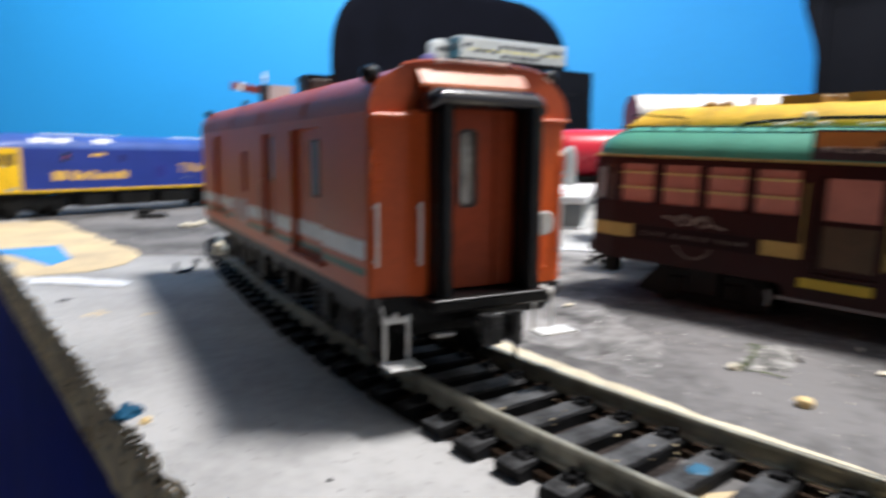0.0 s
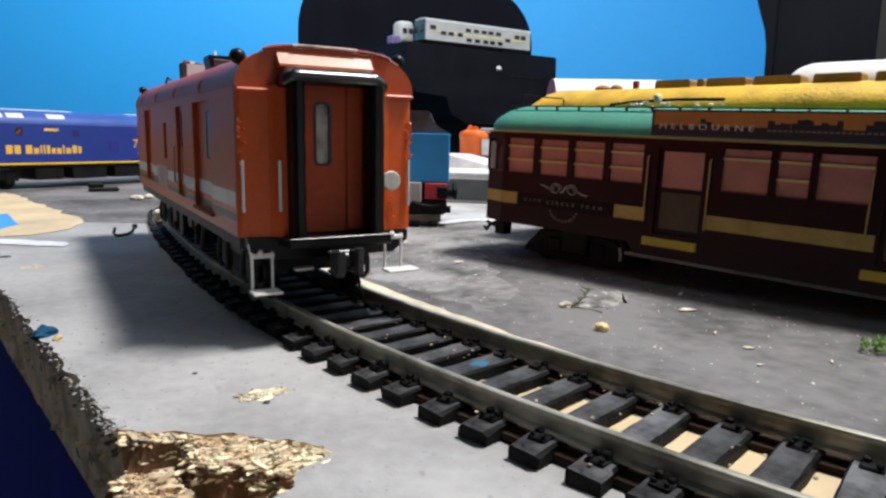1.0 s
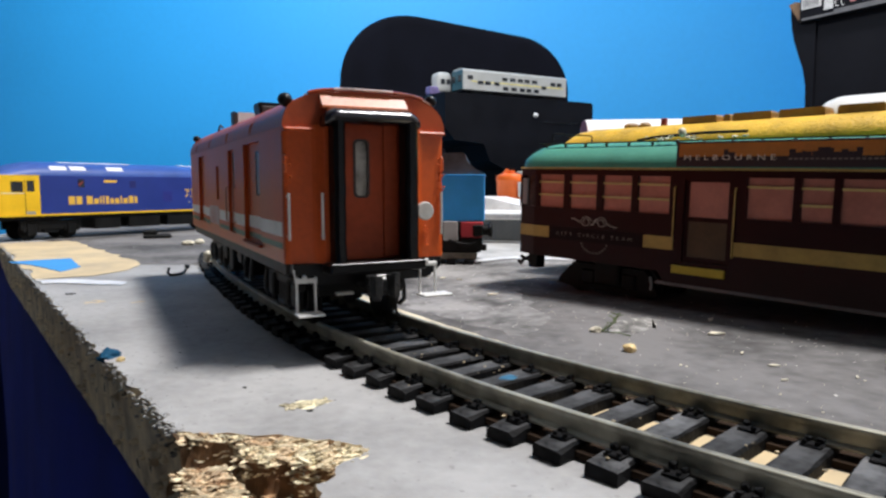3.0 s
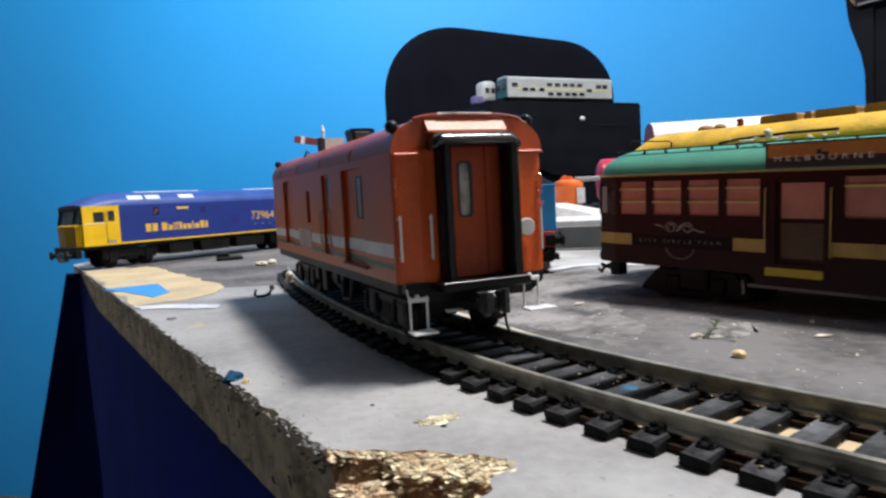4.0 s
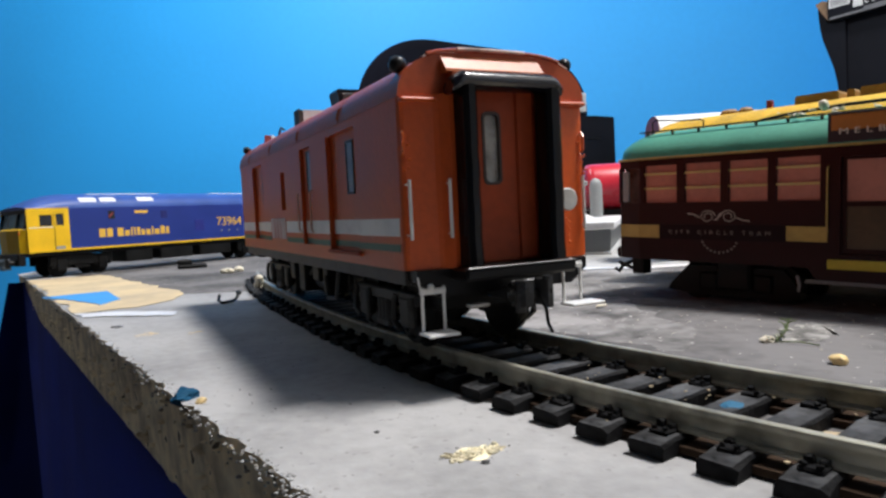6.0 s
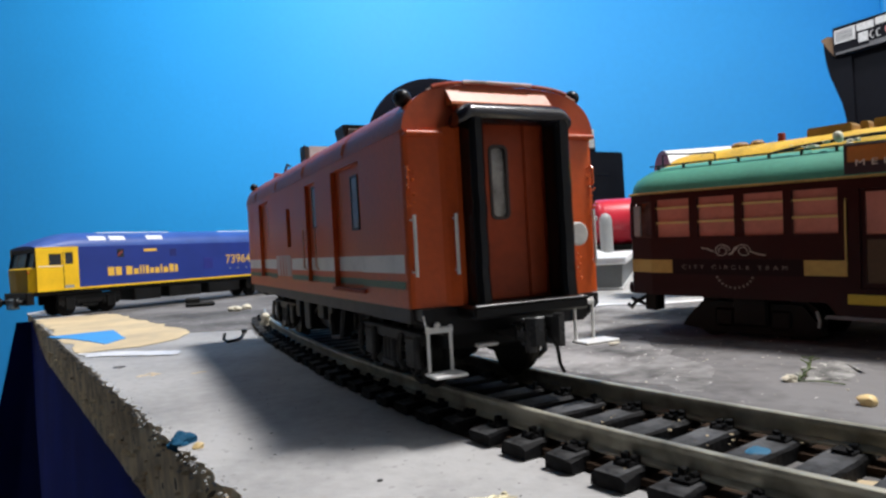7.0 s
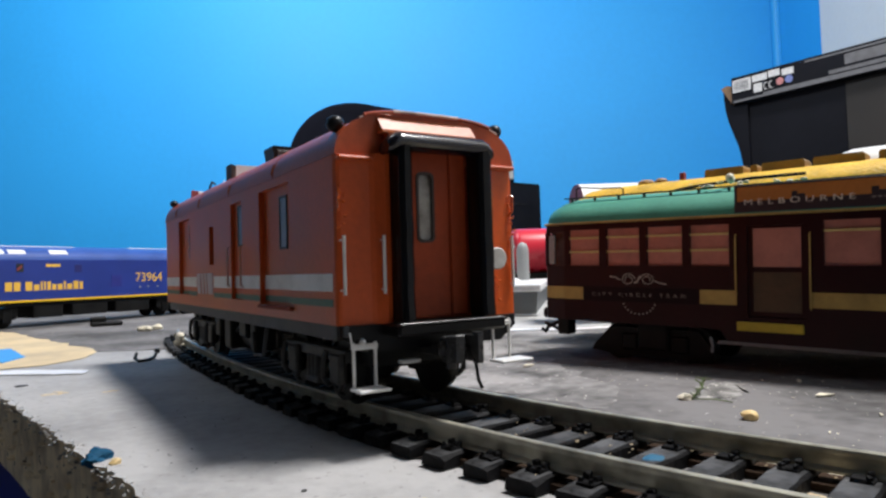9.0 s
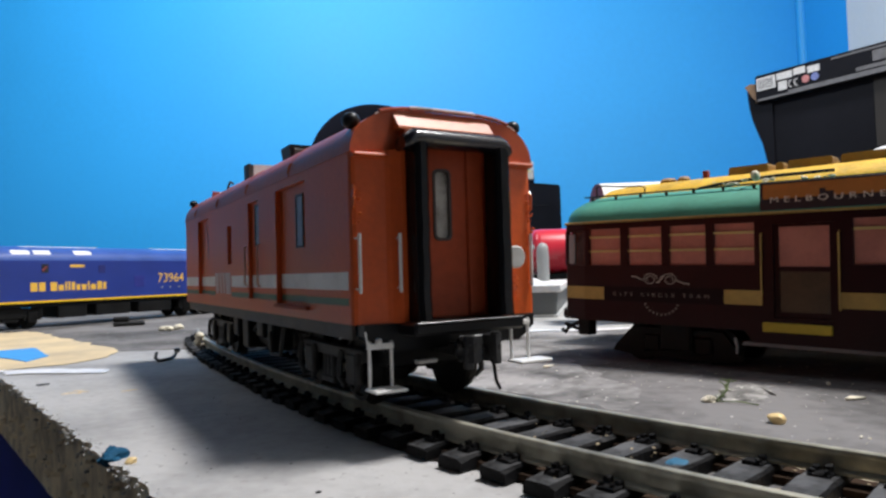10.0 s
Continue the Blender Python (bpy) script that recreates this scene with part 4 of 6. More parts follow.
for sx in (-1, 1):
    side_door("sliding_door", 18.0, 34.0, 19.2, 39.2, 14.55, (21.6, 24.8, 28.9, 37.2), sx, "recessed orange sliding door")
    d2 = side_door("guard_door", 45.2, 53.3, 19.6, 38.9, 14.75, (45.9, 50.0, 30.4, 38.0), sx, "recessed orange guard's door")
    # The slot's recess shade is put into a darker body orange.
    bm = bmesh.new()
    box(bm, *(min(sx * 14.6, sx * 14.0), 67.7, 26.7, max(sx * 14.6, sx * 14.0), 72.3, 35.9))
    part("side_slot", bm, paint("shaded_orange_slot", (0.45, 0.085, 0.012), 0.4), van, "narrow recessed side panel")
    side_door("far_sliding_door", 93.2, 106.9, 19.8, 39.3, 14.55, (94.2, 97.4, 29.4, 37.6), sx, "recessed orange sliding door")
    for yy, z0, z1 in ((44.5, 22.0, 30.4), (54.1, 22.0, 30.4)):
        bm = bmesh.new()
        tube(bm, [(sx * 15.4, yy, z0), (sx * 16.1, yy, z0 + 0.5), (sx * 16.1, yy, z1 - 0.5), (sx * 15.4, yy, z1)], 0.19, 6)
        part("door_handrail", bm, paint("pale_orange_rail", (0.66, 0.36, 0.26), 0.4, vary=0.15), van, "thin orange grab rail")
    bm = bmesh.new()
    box(bm, *(min(sx * 15.45, sx * 16.2), 16.6, 18.6, max(sx * 15.45, sx * 16.2), 33.6, 19.2), bev=0.12)
    part("door_rail", bm, paint("door_rail_enamel", (0.30, 0.05, 0.02), 0.6, spec=0.2), van)
    for col, z0, z1, nm in ((WHITE, 21.85, 24.35, "white_stripe"), (GREEN, 19.7, 20.75, "green_stripe")):
        for a, b, x in ((0.7, 17.9, 15.5), (18.2, 33.8, 14.55), (34.1, 45.1, 15.5), (45.4, 53.2, 14.75), (53.4, 68.4, 15.5), (85.5, 93.1, 15.5), (93.4, 106.8, 14.55), (107.0, 125.0, 15.5)):
            bm = bmesh.new()
            box(bm, min(sx * x, sx * (x + 0.06)), a, z0, max(sx * x, sx * (x + 0.06)), b, z1)
            part(nm, bm, col, van)
    for a, b in ((69.2, 73.6), (75.0, 76.4), (78.2, 79.6), (81.4, 84.2)):
        bm = bmesh.new()
        prism(bm, [(a, 20.3), (b, 20.3), (b + 1.2, 25.1), (a + 0.2, 25.1)], *sorted((sx * 15.5, sx * 15.57)), "x")
        part("logo_bar", bm, PINKWHITE, van, "pale pinkish white lettering bar")
# end details on the near end
rr = random.Random(91)
# Pale broken strips paint the lamp's highlight along the roof rim.
bm = bmesh.new()
rim = [(x, z) for x, z in roof_outline(15.6, 40.6, 47.05, 60)]
k = 14
while k < 46:
    n = rr.randint(2, 5)
    seg = rim[k:k + n + 1]
    tube(bm, [(x, -1.0 + rr.uniform(-0.05, 0.05), z - 0.04) for x, z in seg], rr.uniform(0.07, 0.16), 5)
    k += n + rr.choice((0, 0, 1, 2))
part("rim_highlight", bm, paint("pink_rim_glint", (0.66, 0.42, 0.34), 0.35, vary=0.3, scale=200, fine=800, bump=0.1), van, "pale painted highlight along the roof end rim")
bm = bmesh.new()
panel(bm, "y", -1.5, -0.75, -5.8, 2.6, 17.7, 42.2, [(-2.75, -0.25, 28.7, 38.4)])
# Shade under the hood is put into this darker door and post orange.
DOORSHADE = paint("shaded_door_orange", (0.36, 0.052, 0.011), 0.5, spec=0.3, vary=0.14, scale=70, fine=900, bump=0.1)
edoor = part("end_door", bm, DOORSHADE, van, "orange gangway door with one tall pane")
bm = bmesh.new()
rounded_frame(bm, -1.5, 33.55, 3.1, 10.3, 0.9, 0.42, -1.66, -1.2)
part("pane_frame", bm, paint("brown_black_seal", (0.035, 0.016, 0.012), 0.4, vary=0.2), edoor, "dark brown rounded window seal", smooth=40)
# Reflections on the clear pane are put into its streaky colour.
bm = bmesh.new()
box(bm, -2.85, -1.15, 28.6, -0.15, -0.95, 38.5)
part("door_pane", bm, paint("reflection_streaked_pane", (0.27, 0.25, 0.225), 0.12, vary=0.75, scale=170, fine=700, bump=0.0, dark=(0.05, 0.042, 0.036)), edoor, "greyish window pane with painted reflection streaks")
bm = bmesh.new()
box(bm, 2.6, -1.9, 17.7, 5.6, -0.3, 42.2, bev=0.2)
part("door_post", bm, DOORSHADE, van)
for x0, x1 in ((-7.9, -5.65), (5.5, 8.15)):
    bm = bmesh.new()
    rings = []
    for i in range(25):
        z = 17.5 + (42.2 - 17.5) * i / 24
        o = 0.12 * noise.noise(Vector((x0, z * 0.35, 0)))
        rings.append([(x0 + o, -2.4, z), (x0 + o, -4.9, z), (x0 + 0.2 + o, -5.4, z), (x0 + 0.7 + o, -5.8, z), (x1 - 0.7 + o, -5.8, z), (x1 - 0.2 + o, -5.4, z), (x1 + o, -4.9, z), (x1 + o, -2.4, z)])
    loft(bm, rings)
    part("gangway_column", bm, paint("dull_black_tape", (0.005, 0.005, 0.006), 0.22, spec=0.28, vary=0.2, scale=120, fine=500, bump=0.25), van, "glossy black gangway column", smooth=35)
bm = bmesh.new()
rings = []
for i in range(41):
    x = -9.4 + 17.8 * i / 40
    drop = 0.55 * max(0.0, abs(x + 0.5) - 7.2)
    e = 0.75 + 0.25 * min(1.0, (8.9 - abs(x + 0.5)) / 0.8)
    c = Vector((x, -4.0, 42.2 - drop))
    rings.append([(x, c.y + 2.1 * math.cos(t) * e, c.z + (1.45 if math.sin(t) > 0 else 1.2) * math.sin(t) * e) for t in [2 * math.pi * k / 18 for k in range(18)]])
loft(bm, rings)
part("gangway_hood", bm, RUBBER, van, "glossy black rounded gangway hood", smooth=50)
bm = bmesh.new()
box(bm, -9.2, -6.6, 15.6, 9.0, -1.0, 17.3, bev=0.35)
part("gangway_floor", bm, BLACK, van, "black gangway footplate")
# Grey strip paints the gloss line along the black footplate lip.
bm = bmesh.new()
box(bm, -9.0, -6.72, 17.25, 8.8, -6.35, 17.40, bev=0.06)
part("footplate_edge", bm, paint("edge_highlight_grey", (0.16, 0.16, 0.165), 0.3, vary=0.4, scale=150), van, "footplate edge with its highlight put into the grey")
for hx, hy in ((-15.0, -2.2), (-9.3, -3.0), (14.75, -1.3), (9.4, -3.2)):
    if hx == 9.4:
        continue
    bm = bmesh.new()
    cyl(bm, (hx, hy, 21.4), (hx, hy, 29.4), 0.26, 8)
    for zz in (22.0, 28.8):
        cyl(bm, (hx, hy, zz), (hx, hy + 1.5, zz), 0.13, 6)
    part("end_handrail", bm, STEPWHITE, van, "white end handrail")
bm = bmesh.new()
lathe(bm, [(0.1, -2.9), (1.5, -2.9), (1.7, -2.75), (1.7, -2.3), (0.1, -1.9)], 26, (10.7, 0, 25.9), "y")
part("tail_disc", bm, SILVER, van, "round silver tail disc", smooth=30)
rr = random.Random(3)
for sx in (-1, 1):
    bm = bmesh.new()
    for k in range(15):
        z = rr.choice((30.2, 31.0, 32.5, 34.0, 35.4)) + rr.uniform(-0.5, 0.5)
        lump(bm, (sx * (14.9 + rr.uniform(-0.7, 0.5)), -0.9 + rr.uniform(-0.5, 0.2), z), rr.uniform(0.16, 0.38), k + sx * 40, sub=1)
    tube(bm, [(sx * 15.0, -0.6, 33.0), (sx * 15.2, -1.1, 33.4), (sx * 15.2, -1.1, 35.6), (sx * 15.0, -0.6, 36.0)], 0.2, 6)
    part("lamp_iron", bm, DRIPS, van, "glossy orange paint-clogged lamp iron")
bm = bmesh.new()
for k in range(8):
    lump(bm, (11.3 + rr.uniform(-0.4, 0.4), -1.8, 19.5 + k * 0.5), rr.uniform(0.15, 0.35), k + 70, sub=1)
part("paint_run", bm, DRIPS, van, "glossy orange paint run")
# underframe
bm = bmesh.new()
box(bm, -14.9, 1.2, 15.0, -13.9, L - 1.2, 17.2, bev=0.12)
box(bm, 13.9, 1.2, 15.0, 14.9, L - 1.2, 17.2, bev=0.12)
box(bm, -13.3, 1.0, 15.6, 13.3, L - 1.0, 17.1)
part("solebar", bm, SOLEBAR, van, "black underframe solebars")
for y0, y1 in ((-1.8, 1.4), (L - 1.4, L + 1.8)):
    bm = bmesh.new()
    prism(bm, [(-14.4, 17.15), (14.4, 17.15), (14.4, 15.6), (11.5, 13.4), (-11.5, 13.4), (-14.4, 15.6)], y0, y1, "y")
    part("headstock", bm, BLACK, van)
for (x0, y0, z0, x1, y1, z1) in ((-13.6, 44, 9.5, -9.0, 47.5, 15.4), (-13.2, 52, 11.5, -8.0, 57, 15.4), (-13.4, 63, 8.5, -8.0, 68, 15.4), (-13.2, 73, 10.5, -7.5, 77, 15.4)):
    bm = bmesh.new()
    box(bm, x0, y0, z0, x1, y1, z1, bev=0.4)
    part("underfloor_box", bm, UNDER, van, "black underfloor equipment box")
bm = bmesh.new()
cyl(bm, (-9, 48.6, 11.2), (-9, 62, 11.2), 2.3, 18)
part("air_tank", bm, FRAMEGREY, van, "small grey air reservoir", smooth=40)
bm = bmesh.new()
tube(bm, [(-13.8, 36, 14.5), (-14.0, 37.5, 9.6), (-14.0, 43, 9.2), (-13.8, 44.5, 13.4)], 0.4, 6)
tube(bm, [(-12, 61, 13.5), (-12, 69, 9.0)], 0.4, 6)
part("brake_rigging", bm, FRAMEGREY, van)
# Boxes added below the floor only to keep light out under the van.
bm = bmesh.new()
box(bm, -7.5, 36, 12.4, 7.5, 88, 15.7, bev=0.5)
part("underfloor_light_block", bm, UNDER, van, "black box added to block light under the van")
for y0 in (2.5, L - 9.5):
    bm = bmesh.new()
    box(bm, -8.5, y0, 10.4, 8.5, y0 + 7, 15.7, bev=0.4)
    part("end_light_block", bm, UNDER, van)
bogie(van, 21.5, UNDER)
bogie(van, 102.5, UNDER)
for x0, x1, up in ((-13.9, -10.6, 0.3), (9.8, 13.0, 2.0)):
    bm = bmesh.new()
    for x in (x0, x1):
        tube(bm, [(x, -2.0, 8.4 + up), (x, -2.0, 14.6 + up)], 0.25, 8)
    box(bm, x0 - 0.35, -2.3, 13.6 + up, x1 + 0.35, -1.7, 14.4 + up, bev=0.15)
    tube(bm, [(x0 - 0.1, -2.0, 13.6 + up), (x0 - 0.5, -2.0, 16.0 + up)], 0.14, 6)
    ball(bm, (x0 + 1.3, -2.2, 14.6 + up), 0.5, 10, 6)
    step = part("footstep", bm, STEPWHITE, van, "white footstep frame")
    bm = bmesh.new()
    box(bm, x0 - 0.6, -5.2, 8.2 + up, x1 + (0.8 if x1 < 0 else 2.2), -1.7, 8.6 + up, bev=0.12)
    part("tread", bm, STEPWHITE, step)
bm = bmesh.new()
box(bm, -2.5, -8.6, 12.0, 1.2, -5.0, 15.1, bev=0.8, seg=3)
prism(bm, [(-2.9, -8.0), (-3.1, -9.0), (-2.3, -9.9), (-1.2, -10.2), (-0.9, -9.6), (-1.6, -9.0), (-1.7, -8.2), (0.2, -8.0), (0.5, -9.4), (1.0, -10.4), (1.9, -10.3), (2.2, -9.2), (1.8, -7.6)], 11.9, 15.4, "z")
cyl(bm, (1.5, -9.6, 11.6), (1.5, -9.6, 15.8), 0.75, 14)
cyl(bm, (-0.6, -6.0, 10.6), (-0.6, -6.0, 12.2), 0.8, 12)
for q in (11.9, 14.9):
    box(bm, -3.2, -8.3, q, 2.0, -7.4, q + 0.5, bev=0.15)
box(bm, -1.2, -5.5, 12.2, 1.2, 3, 14.0)
part("coupler", bm, paint("dark_metal_coupler", (0.045, 0.045, 0.046), 0.28, metal=0.3, vary=0.3, scale=200, bump=0.2), van, "dark grey knuckle coupler")
bm = bmesh.new()
tube(bm, [(1.6, -8.5, 12.6), (1.7, -8.9, 10.6), (1.8, -9.0, 9.2), (2.3, -9.2, 8.0)], 0.26, 7)
part("brake_hose", bm, UNDER, van, "black hanging brake hose")
bm = bmesh.new()
box(bm, -7.0, -3.0, 11.5, -3.8, -1.8, 12.0, bev=0.12)
part("buffer_step", bm, SILVER, van)

# ---------------------------------------------------------------- maroon tram
# its long side runs along local x from its far end towards the viewer, its depth along local y
TRAM = mmpose(84.5, 46.0, 0, 0, 1.7, -73.8)
MID = 71.7
tram = thing("tram", TRAM, "maroon model tram with gold bands and pale green roof", "model tram")
DIMCREAM = paint("faded_cream_lettering", (0.23, 0.195, 0.17), 0.5, vary=0.15, scale=400)
BARGOLD = paint("pale_gold_bar", (0.62, 0.50, 0.20), 0.4, vary=0.08)
wins = [(-1.5, 7.3), (9.4, 18.2), (20.1, 28.8), (30.6, 39.4)]
mids = [(58.0, 67.8), (69.3, 75.5), (76.9, 86.5)]
wins_all = wins + mids + [(2 * MID - b, 2 * MID - a) for a, b in wins[::-1]]
doors = [(43.2, 54.6), (2 * MID - 54.6, 2 * MID - 43.2)]
WZ0, WZ1 = 24.6, 33.8
holes = [(a, b, WZ0, WZ1) for a, b in wins_all] + [(a, b, 13.4, 33.2) for a, b in doors]
bm = bmesh.new()
for lo, hi in ((0.0, 1.0), (32.0, 33.0)):
    panel(bm, "y", lo, hi, -3.0, 2 * MID + 3, 10.4, 36.1, holes)
    prism(bm, [(37.0, 10.6), (39.0, 7.6), (2 * MID - 39.0, 7.6), (2 * MID - 37.0, 10.6)], lo, hi, "y")
box(bm, -3, 0.6, 10.5, 2 * MID + 3, 32.4, 11.4)
part("body", bm, MAROON, tram, "dark maroon body sides")
for sgn, base in ((-1, -3.0), (1, 2 * MID + 3.0)):
    bm = bmesh.new()
    plan = [(base, 0.0), (base + sgn * 6.5, 1.6), (base + sgn * 9.2, 5.5), (base + sgn * 10.2, 12), (base + sgn * 10.2, 21), (base + sgn * 9.2, 27.5), (base + sgn * 6.5, 31.4), (base, 33.0)]
    prism(bm, plan, 10.4, 24.6, "z")
    prism(bm, plan, 33.4, 35.7, "z")
    for i in (0, 1, 2, 3, 4, 5, 6, 7):
        x, y = plan[i]
        cyl(bm, (x - sgn * 0.5, min(32.4, max(0.6, y)), 24.5), (x - sgn * 0.5, min(32.4, max(0.6, y)), 33.5), 0.75, 8)
    part("cab_end", bm, MAROON, tram, "rounded maroon cab end")
    bm = bmesh.new()
    prism(bm, [(p[0] - sgn * 1.2, 16.5 + (p[1] - 16.5) * 0.94) for p in plan], 24.4, 33.6, "z")
    part("cab_glazing", bm, paint("smoky_cab_glass", (0.11, 0.08, 0.075), 0.15, vary=0.3, scale=120, bump=0.0), tram, "smoky cab windows")
    bm = bmesh.new()
    box(bm, base + sgn * 3.2, 0.3, 25.0, base + sgn * 5.0, 0.9, 32.6, bev=0.1)
    part("cab_side_light", bm, MIDGREY, tram, "pale narrow cab side pane")
    bm = bmesh.new()
    box(bm, base + sgn * 6.0, 8, 9.6, base + sgn * 12.5, 25, 12.6, bev=0.6)
    part("bumper", bm, MAROON, tram, "maroon bumper beam")
    bm = bmesh.new()
    tube(bm, [(base + sgn * 6, 8, 9.4), (base + sgn * 10.5, 8, 7.2), (base + sgn * 11.5, 8, 5.8), (base + sgn * 12.6, 8, 6.6)], 0.55, 7)
    tube(bm, [(base + sgn * 7, 8, 6.8), (base + sgn * 11.5, 8, 8.2)], 0.5, 7)
    part("coupling_hook", bm, UNDER, tram, "black coupling hook")
    bm = bmesh.new()
    box(bm, base + sgn * 0.2, 2.0, 6.2, base + sgn * 3.6, 6.0, 10.6, bev=0.3)
    part("lifeguard", bm, UNDER, tram)
for a, b in wins_all:
    bm = bmesh.new()
    box(bm, a - 0.3, 0.75, WZ0 - 0.3, b + 0.3, 0.95, WZ1 + 0.3)
    pane = part("window_pane", bm, SALMON, tram, "salmon pink blind behind the window")
    for zz in ((31.7, 28.1) if (b - a) < 9.2 else (31.7,)):
        bm = bmesh.new()
        box(bm, a, 0.1, zz - 0.26, b, 0.8, zz + 0.26)
        part("window_bar", bm, BARGOLD, pane)
    bm = bmesh.new()
    box(bm, a - 0.3, 32.1, WZ0 - 0.3, b + 0.3, 32.4, WZ1 + 0.3)
    part("window_pane_far", bm, SALMON, tram)
for a, b in doors:
    bm = bmesh.new()
    panel(bm, "y", 0.7, 1.2, a - 0.3, b + 0.3, 13.2, 33.4, [(a + 0.9, b - 0.9, 24.2, 32.6), (a + 0.9, b - 0.9, 14.6, 23.2)])
    dr = part("door", bm, MAROON, tram, "maroon folding tram door")
    bm = bmesh.new()
    box(bm, a + 0.8, 0.95, 24.1, b - 0.8, 1.1, 32.7)
    part("door_glass", bm, SALMON, dr, "salmon pink door pane")
    bm = bmesh.new()
    box(bm, a + 0.8, 0.95, 14.5, b - 0.8, 1.1, 23.3)
    part("door_panel", bm, OLIVE, dr, "olive brown lower door panel")
    bm = bmesh.new()
    box(bm, a - 2.2, -0.6, 10.4, b - 0.4, 0.2, 12.4, bev=0.15)
    part("door_step", bm, BRIGHTGOLD, tram, "bright yellow door step")
    for x, z0 in ((a - 2.3, 18.3), (b + 1.0, 15.5)):
        bm = bmesh.new()
        tube(bm, [(x, 0.1, z0), (x, -0.5, z0 + 0.4), (x, -0.5, 31.0), (x, 0.1, 31.4)], 0.2, 6)
        part("door_rail", bm, GOLD, tram, "gold grab rail")
for a, b in ((-9.4, 2.6), (32.8, 40.9), (55.3, 2 * MID - 55.3), (2 * MID - 40.9, 2 * MID - 32.8), (2 * MID - 2.6, 2 * MID + 9.4)):
    bm = bmesh.new()
    if a < -5:
        prism(bm, [(2.6, -0.08), (-3.0, -0.1), (-9.4, 1.4), (-9.2, 1.8), (-3.0, 0.2), (2.6, 0.2)], 15.9, 19.1, "z")
    elif b > 2 * MID + 5:
        prism(bm, [(a, -0.08), (2 * MID + 3, -0.1), (b, 1.4), (b - 0.2, 1.8), (2 * MID + 3, 0.2), (a, 0.2)], 15.9, 19.1, "z")
    else:
        box(bm, a, -0.08, 15.9, b, 0.2, 19.1)
    part("gold_band", bm, GOLD, tram, "dull gold painted band")
bm = bmesh.new()
box(bm, 2.8, -0.1, 15.7, 32.6, 0.2, 19.3)
part("name_band", bm, paint("plum_band", (0.013, 0.005, 0.007), 0.5, vary=0.1, spec=0.12), tram, "dark plum name band")
FACE = Matrix.Rotation(radians(90), 4, "X")
letters("CITY CIRCLE TRAM", 1.3, 0.02, DIMCREAM, tram, "name_lettering", mmpose(5.2, -0.12, 17.0) @ FACE @ Matrix.Diagonal((1.25, 1, 1, 1)), "small cream name lettering", spacing=1.85)
bm = bmesh.new()
for k, (x0, z0, hand) in enumerate(((15.2, 21.2, 1), (20.2, 21.2, -1))):
    for turn in range(1):
        pts = []
        for i in range(40):
            t = i / 39 * 3.2 * math.pi
            r = 1.5 * (1 - i / 62)
            pts.append((x0 + hand * r * 1.25 * math.cos(t), -0.12, z0 + r * math.sin(t)))
        tube(bm, pts, 0.11, 5)
tube(bm, [(10.3, -0.12, 21.9), (11.8, -0.12, 21.7), (13.2, -0.12, 21.0)], 0.16, 5)
tube(bm, [(16.8, -0.12, 20.4), (17.6, -0.12, 20.6), (18.2, -0.12, 21.8), (18.8, -0.12, 22.0)], 0.2, 5)
tube(bm, [(21.9, -0.12, 21.0), (23.4, -0.12, 20.4), (25.0, -0.12, 20.2)], 0.16, 5)
part("scroll_ornament", bm, paint("dulled_cream", (0.46, 0.41, 0.35), 0.5, vary=0.1, scale=300), tram, "cream scroll ornament")
bm = bmesh.new()
for i in range(11):
    t = radians(200 + 14 * i)
    cx, cz = 18.0 + 4.3 * math.cos(t), 16.4 + 3.6 * math.sin(t)
    turned(bm, Matrix.Translation((cx, -0.1, cz)) @ Matrix.Rotation(-(t + math.pi / 2), 4, "Y"), box, -0.2, -0.03, -0.26, 0.2, 0.03, 0.26)
part("arc_lettering", bm, DIMCREAM, tram, "curved row of tiny cream marks")
bm = bmesh.new()
box(bm, -3.0, -0.55, 35.35, 2 * MID + 3.0, 0.3, 35.9, bev=0.15)
for sgn, base in ((-1, -3.0), (1, 2 * MID + 3.0)):
    tube(bm, [(base, -0.3, 35.62), (base + sgn * 6.6, 1.4, 35.62), (base + sgn * 9.5, 5.4, 35.62), (base + sgn * 10.5, 12, 35.62), (base + sgn * 10.5, 21, 35.62)], 0.28, 6)
part("gutter", bm, GOLD, tram, "thin gold gutter line")
# roof
bm = bmesh.new()
rings = []
for i in range(61):
    x = -12.5 + (2 * MID + 25) * i / 60
    e = min(1.0, max(0.02, (x + 12.5) / 11), max(0.02, (2 * MID + 12.5 - x) / 11))
    k = math.sqrt(1 - (1 - e) ** 2)
    half, top = 16.9 * (0.45 + 0.55 * k), 35.9 + 7.3 * (0.25 + 0.75 * k)
    ring = [(x, 16.5 + px, pz) for px, pz in roof_outline(half, 35.9, top, 20, 2.2)]
    rings.append(ring)
loft(bm, rings)
roof = part("roof", bm, ROOFGREEN, tram, "pale green curved roof", smooth=40)
for yy in (5.6, 27.4):
    bm = bmesh.new()
    box(bm, -6, yy - 0.4, 42.5, 2 * MID + 6, yy + 0.4, 42.8)
    for k in range(22):
        x = -4 + 6.9 * k
        box(bm, x, yy - 0.3, 41.6, x + 0.5, yy + 0.3, 42.6)
    part("roof_board", bm, paint("dark_green_board", (0.03, 0.06, 0.05), 0.6, vary=0.2), roof, "dark slatted roof walkway edge")
bm = bmesh.new()
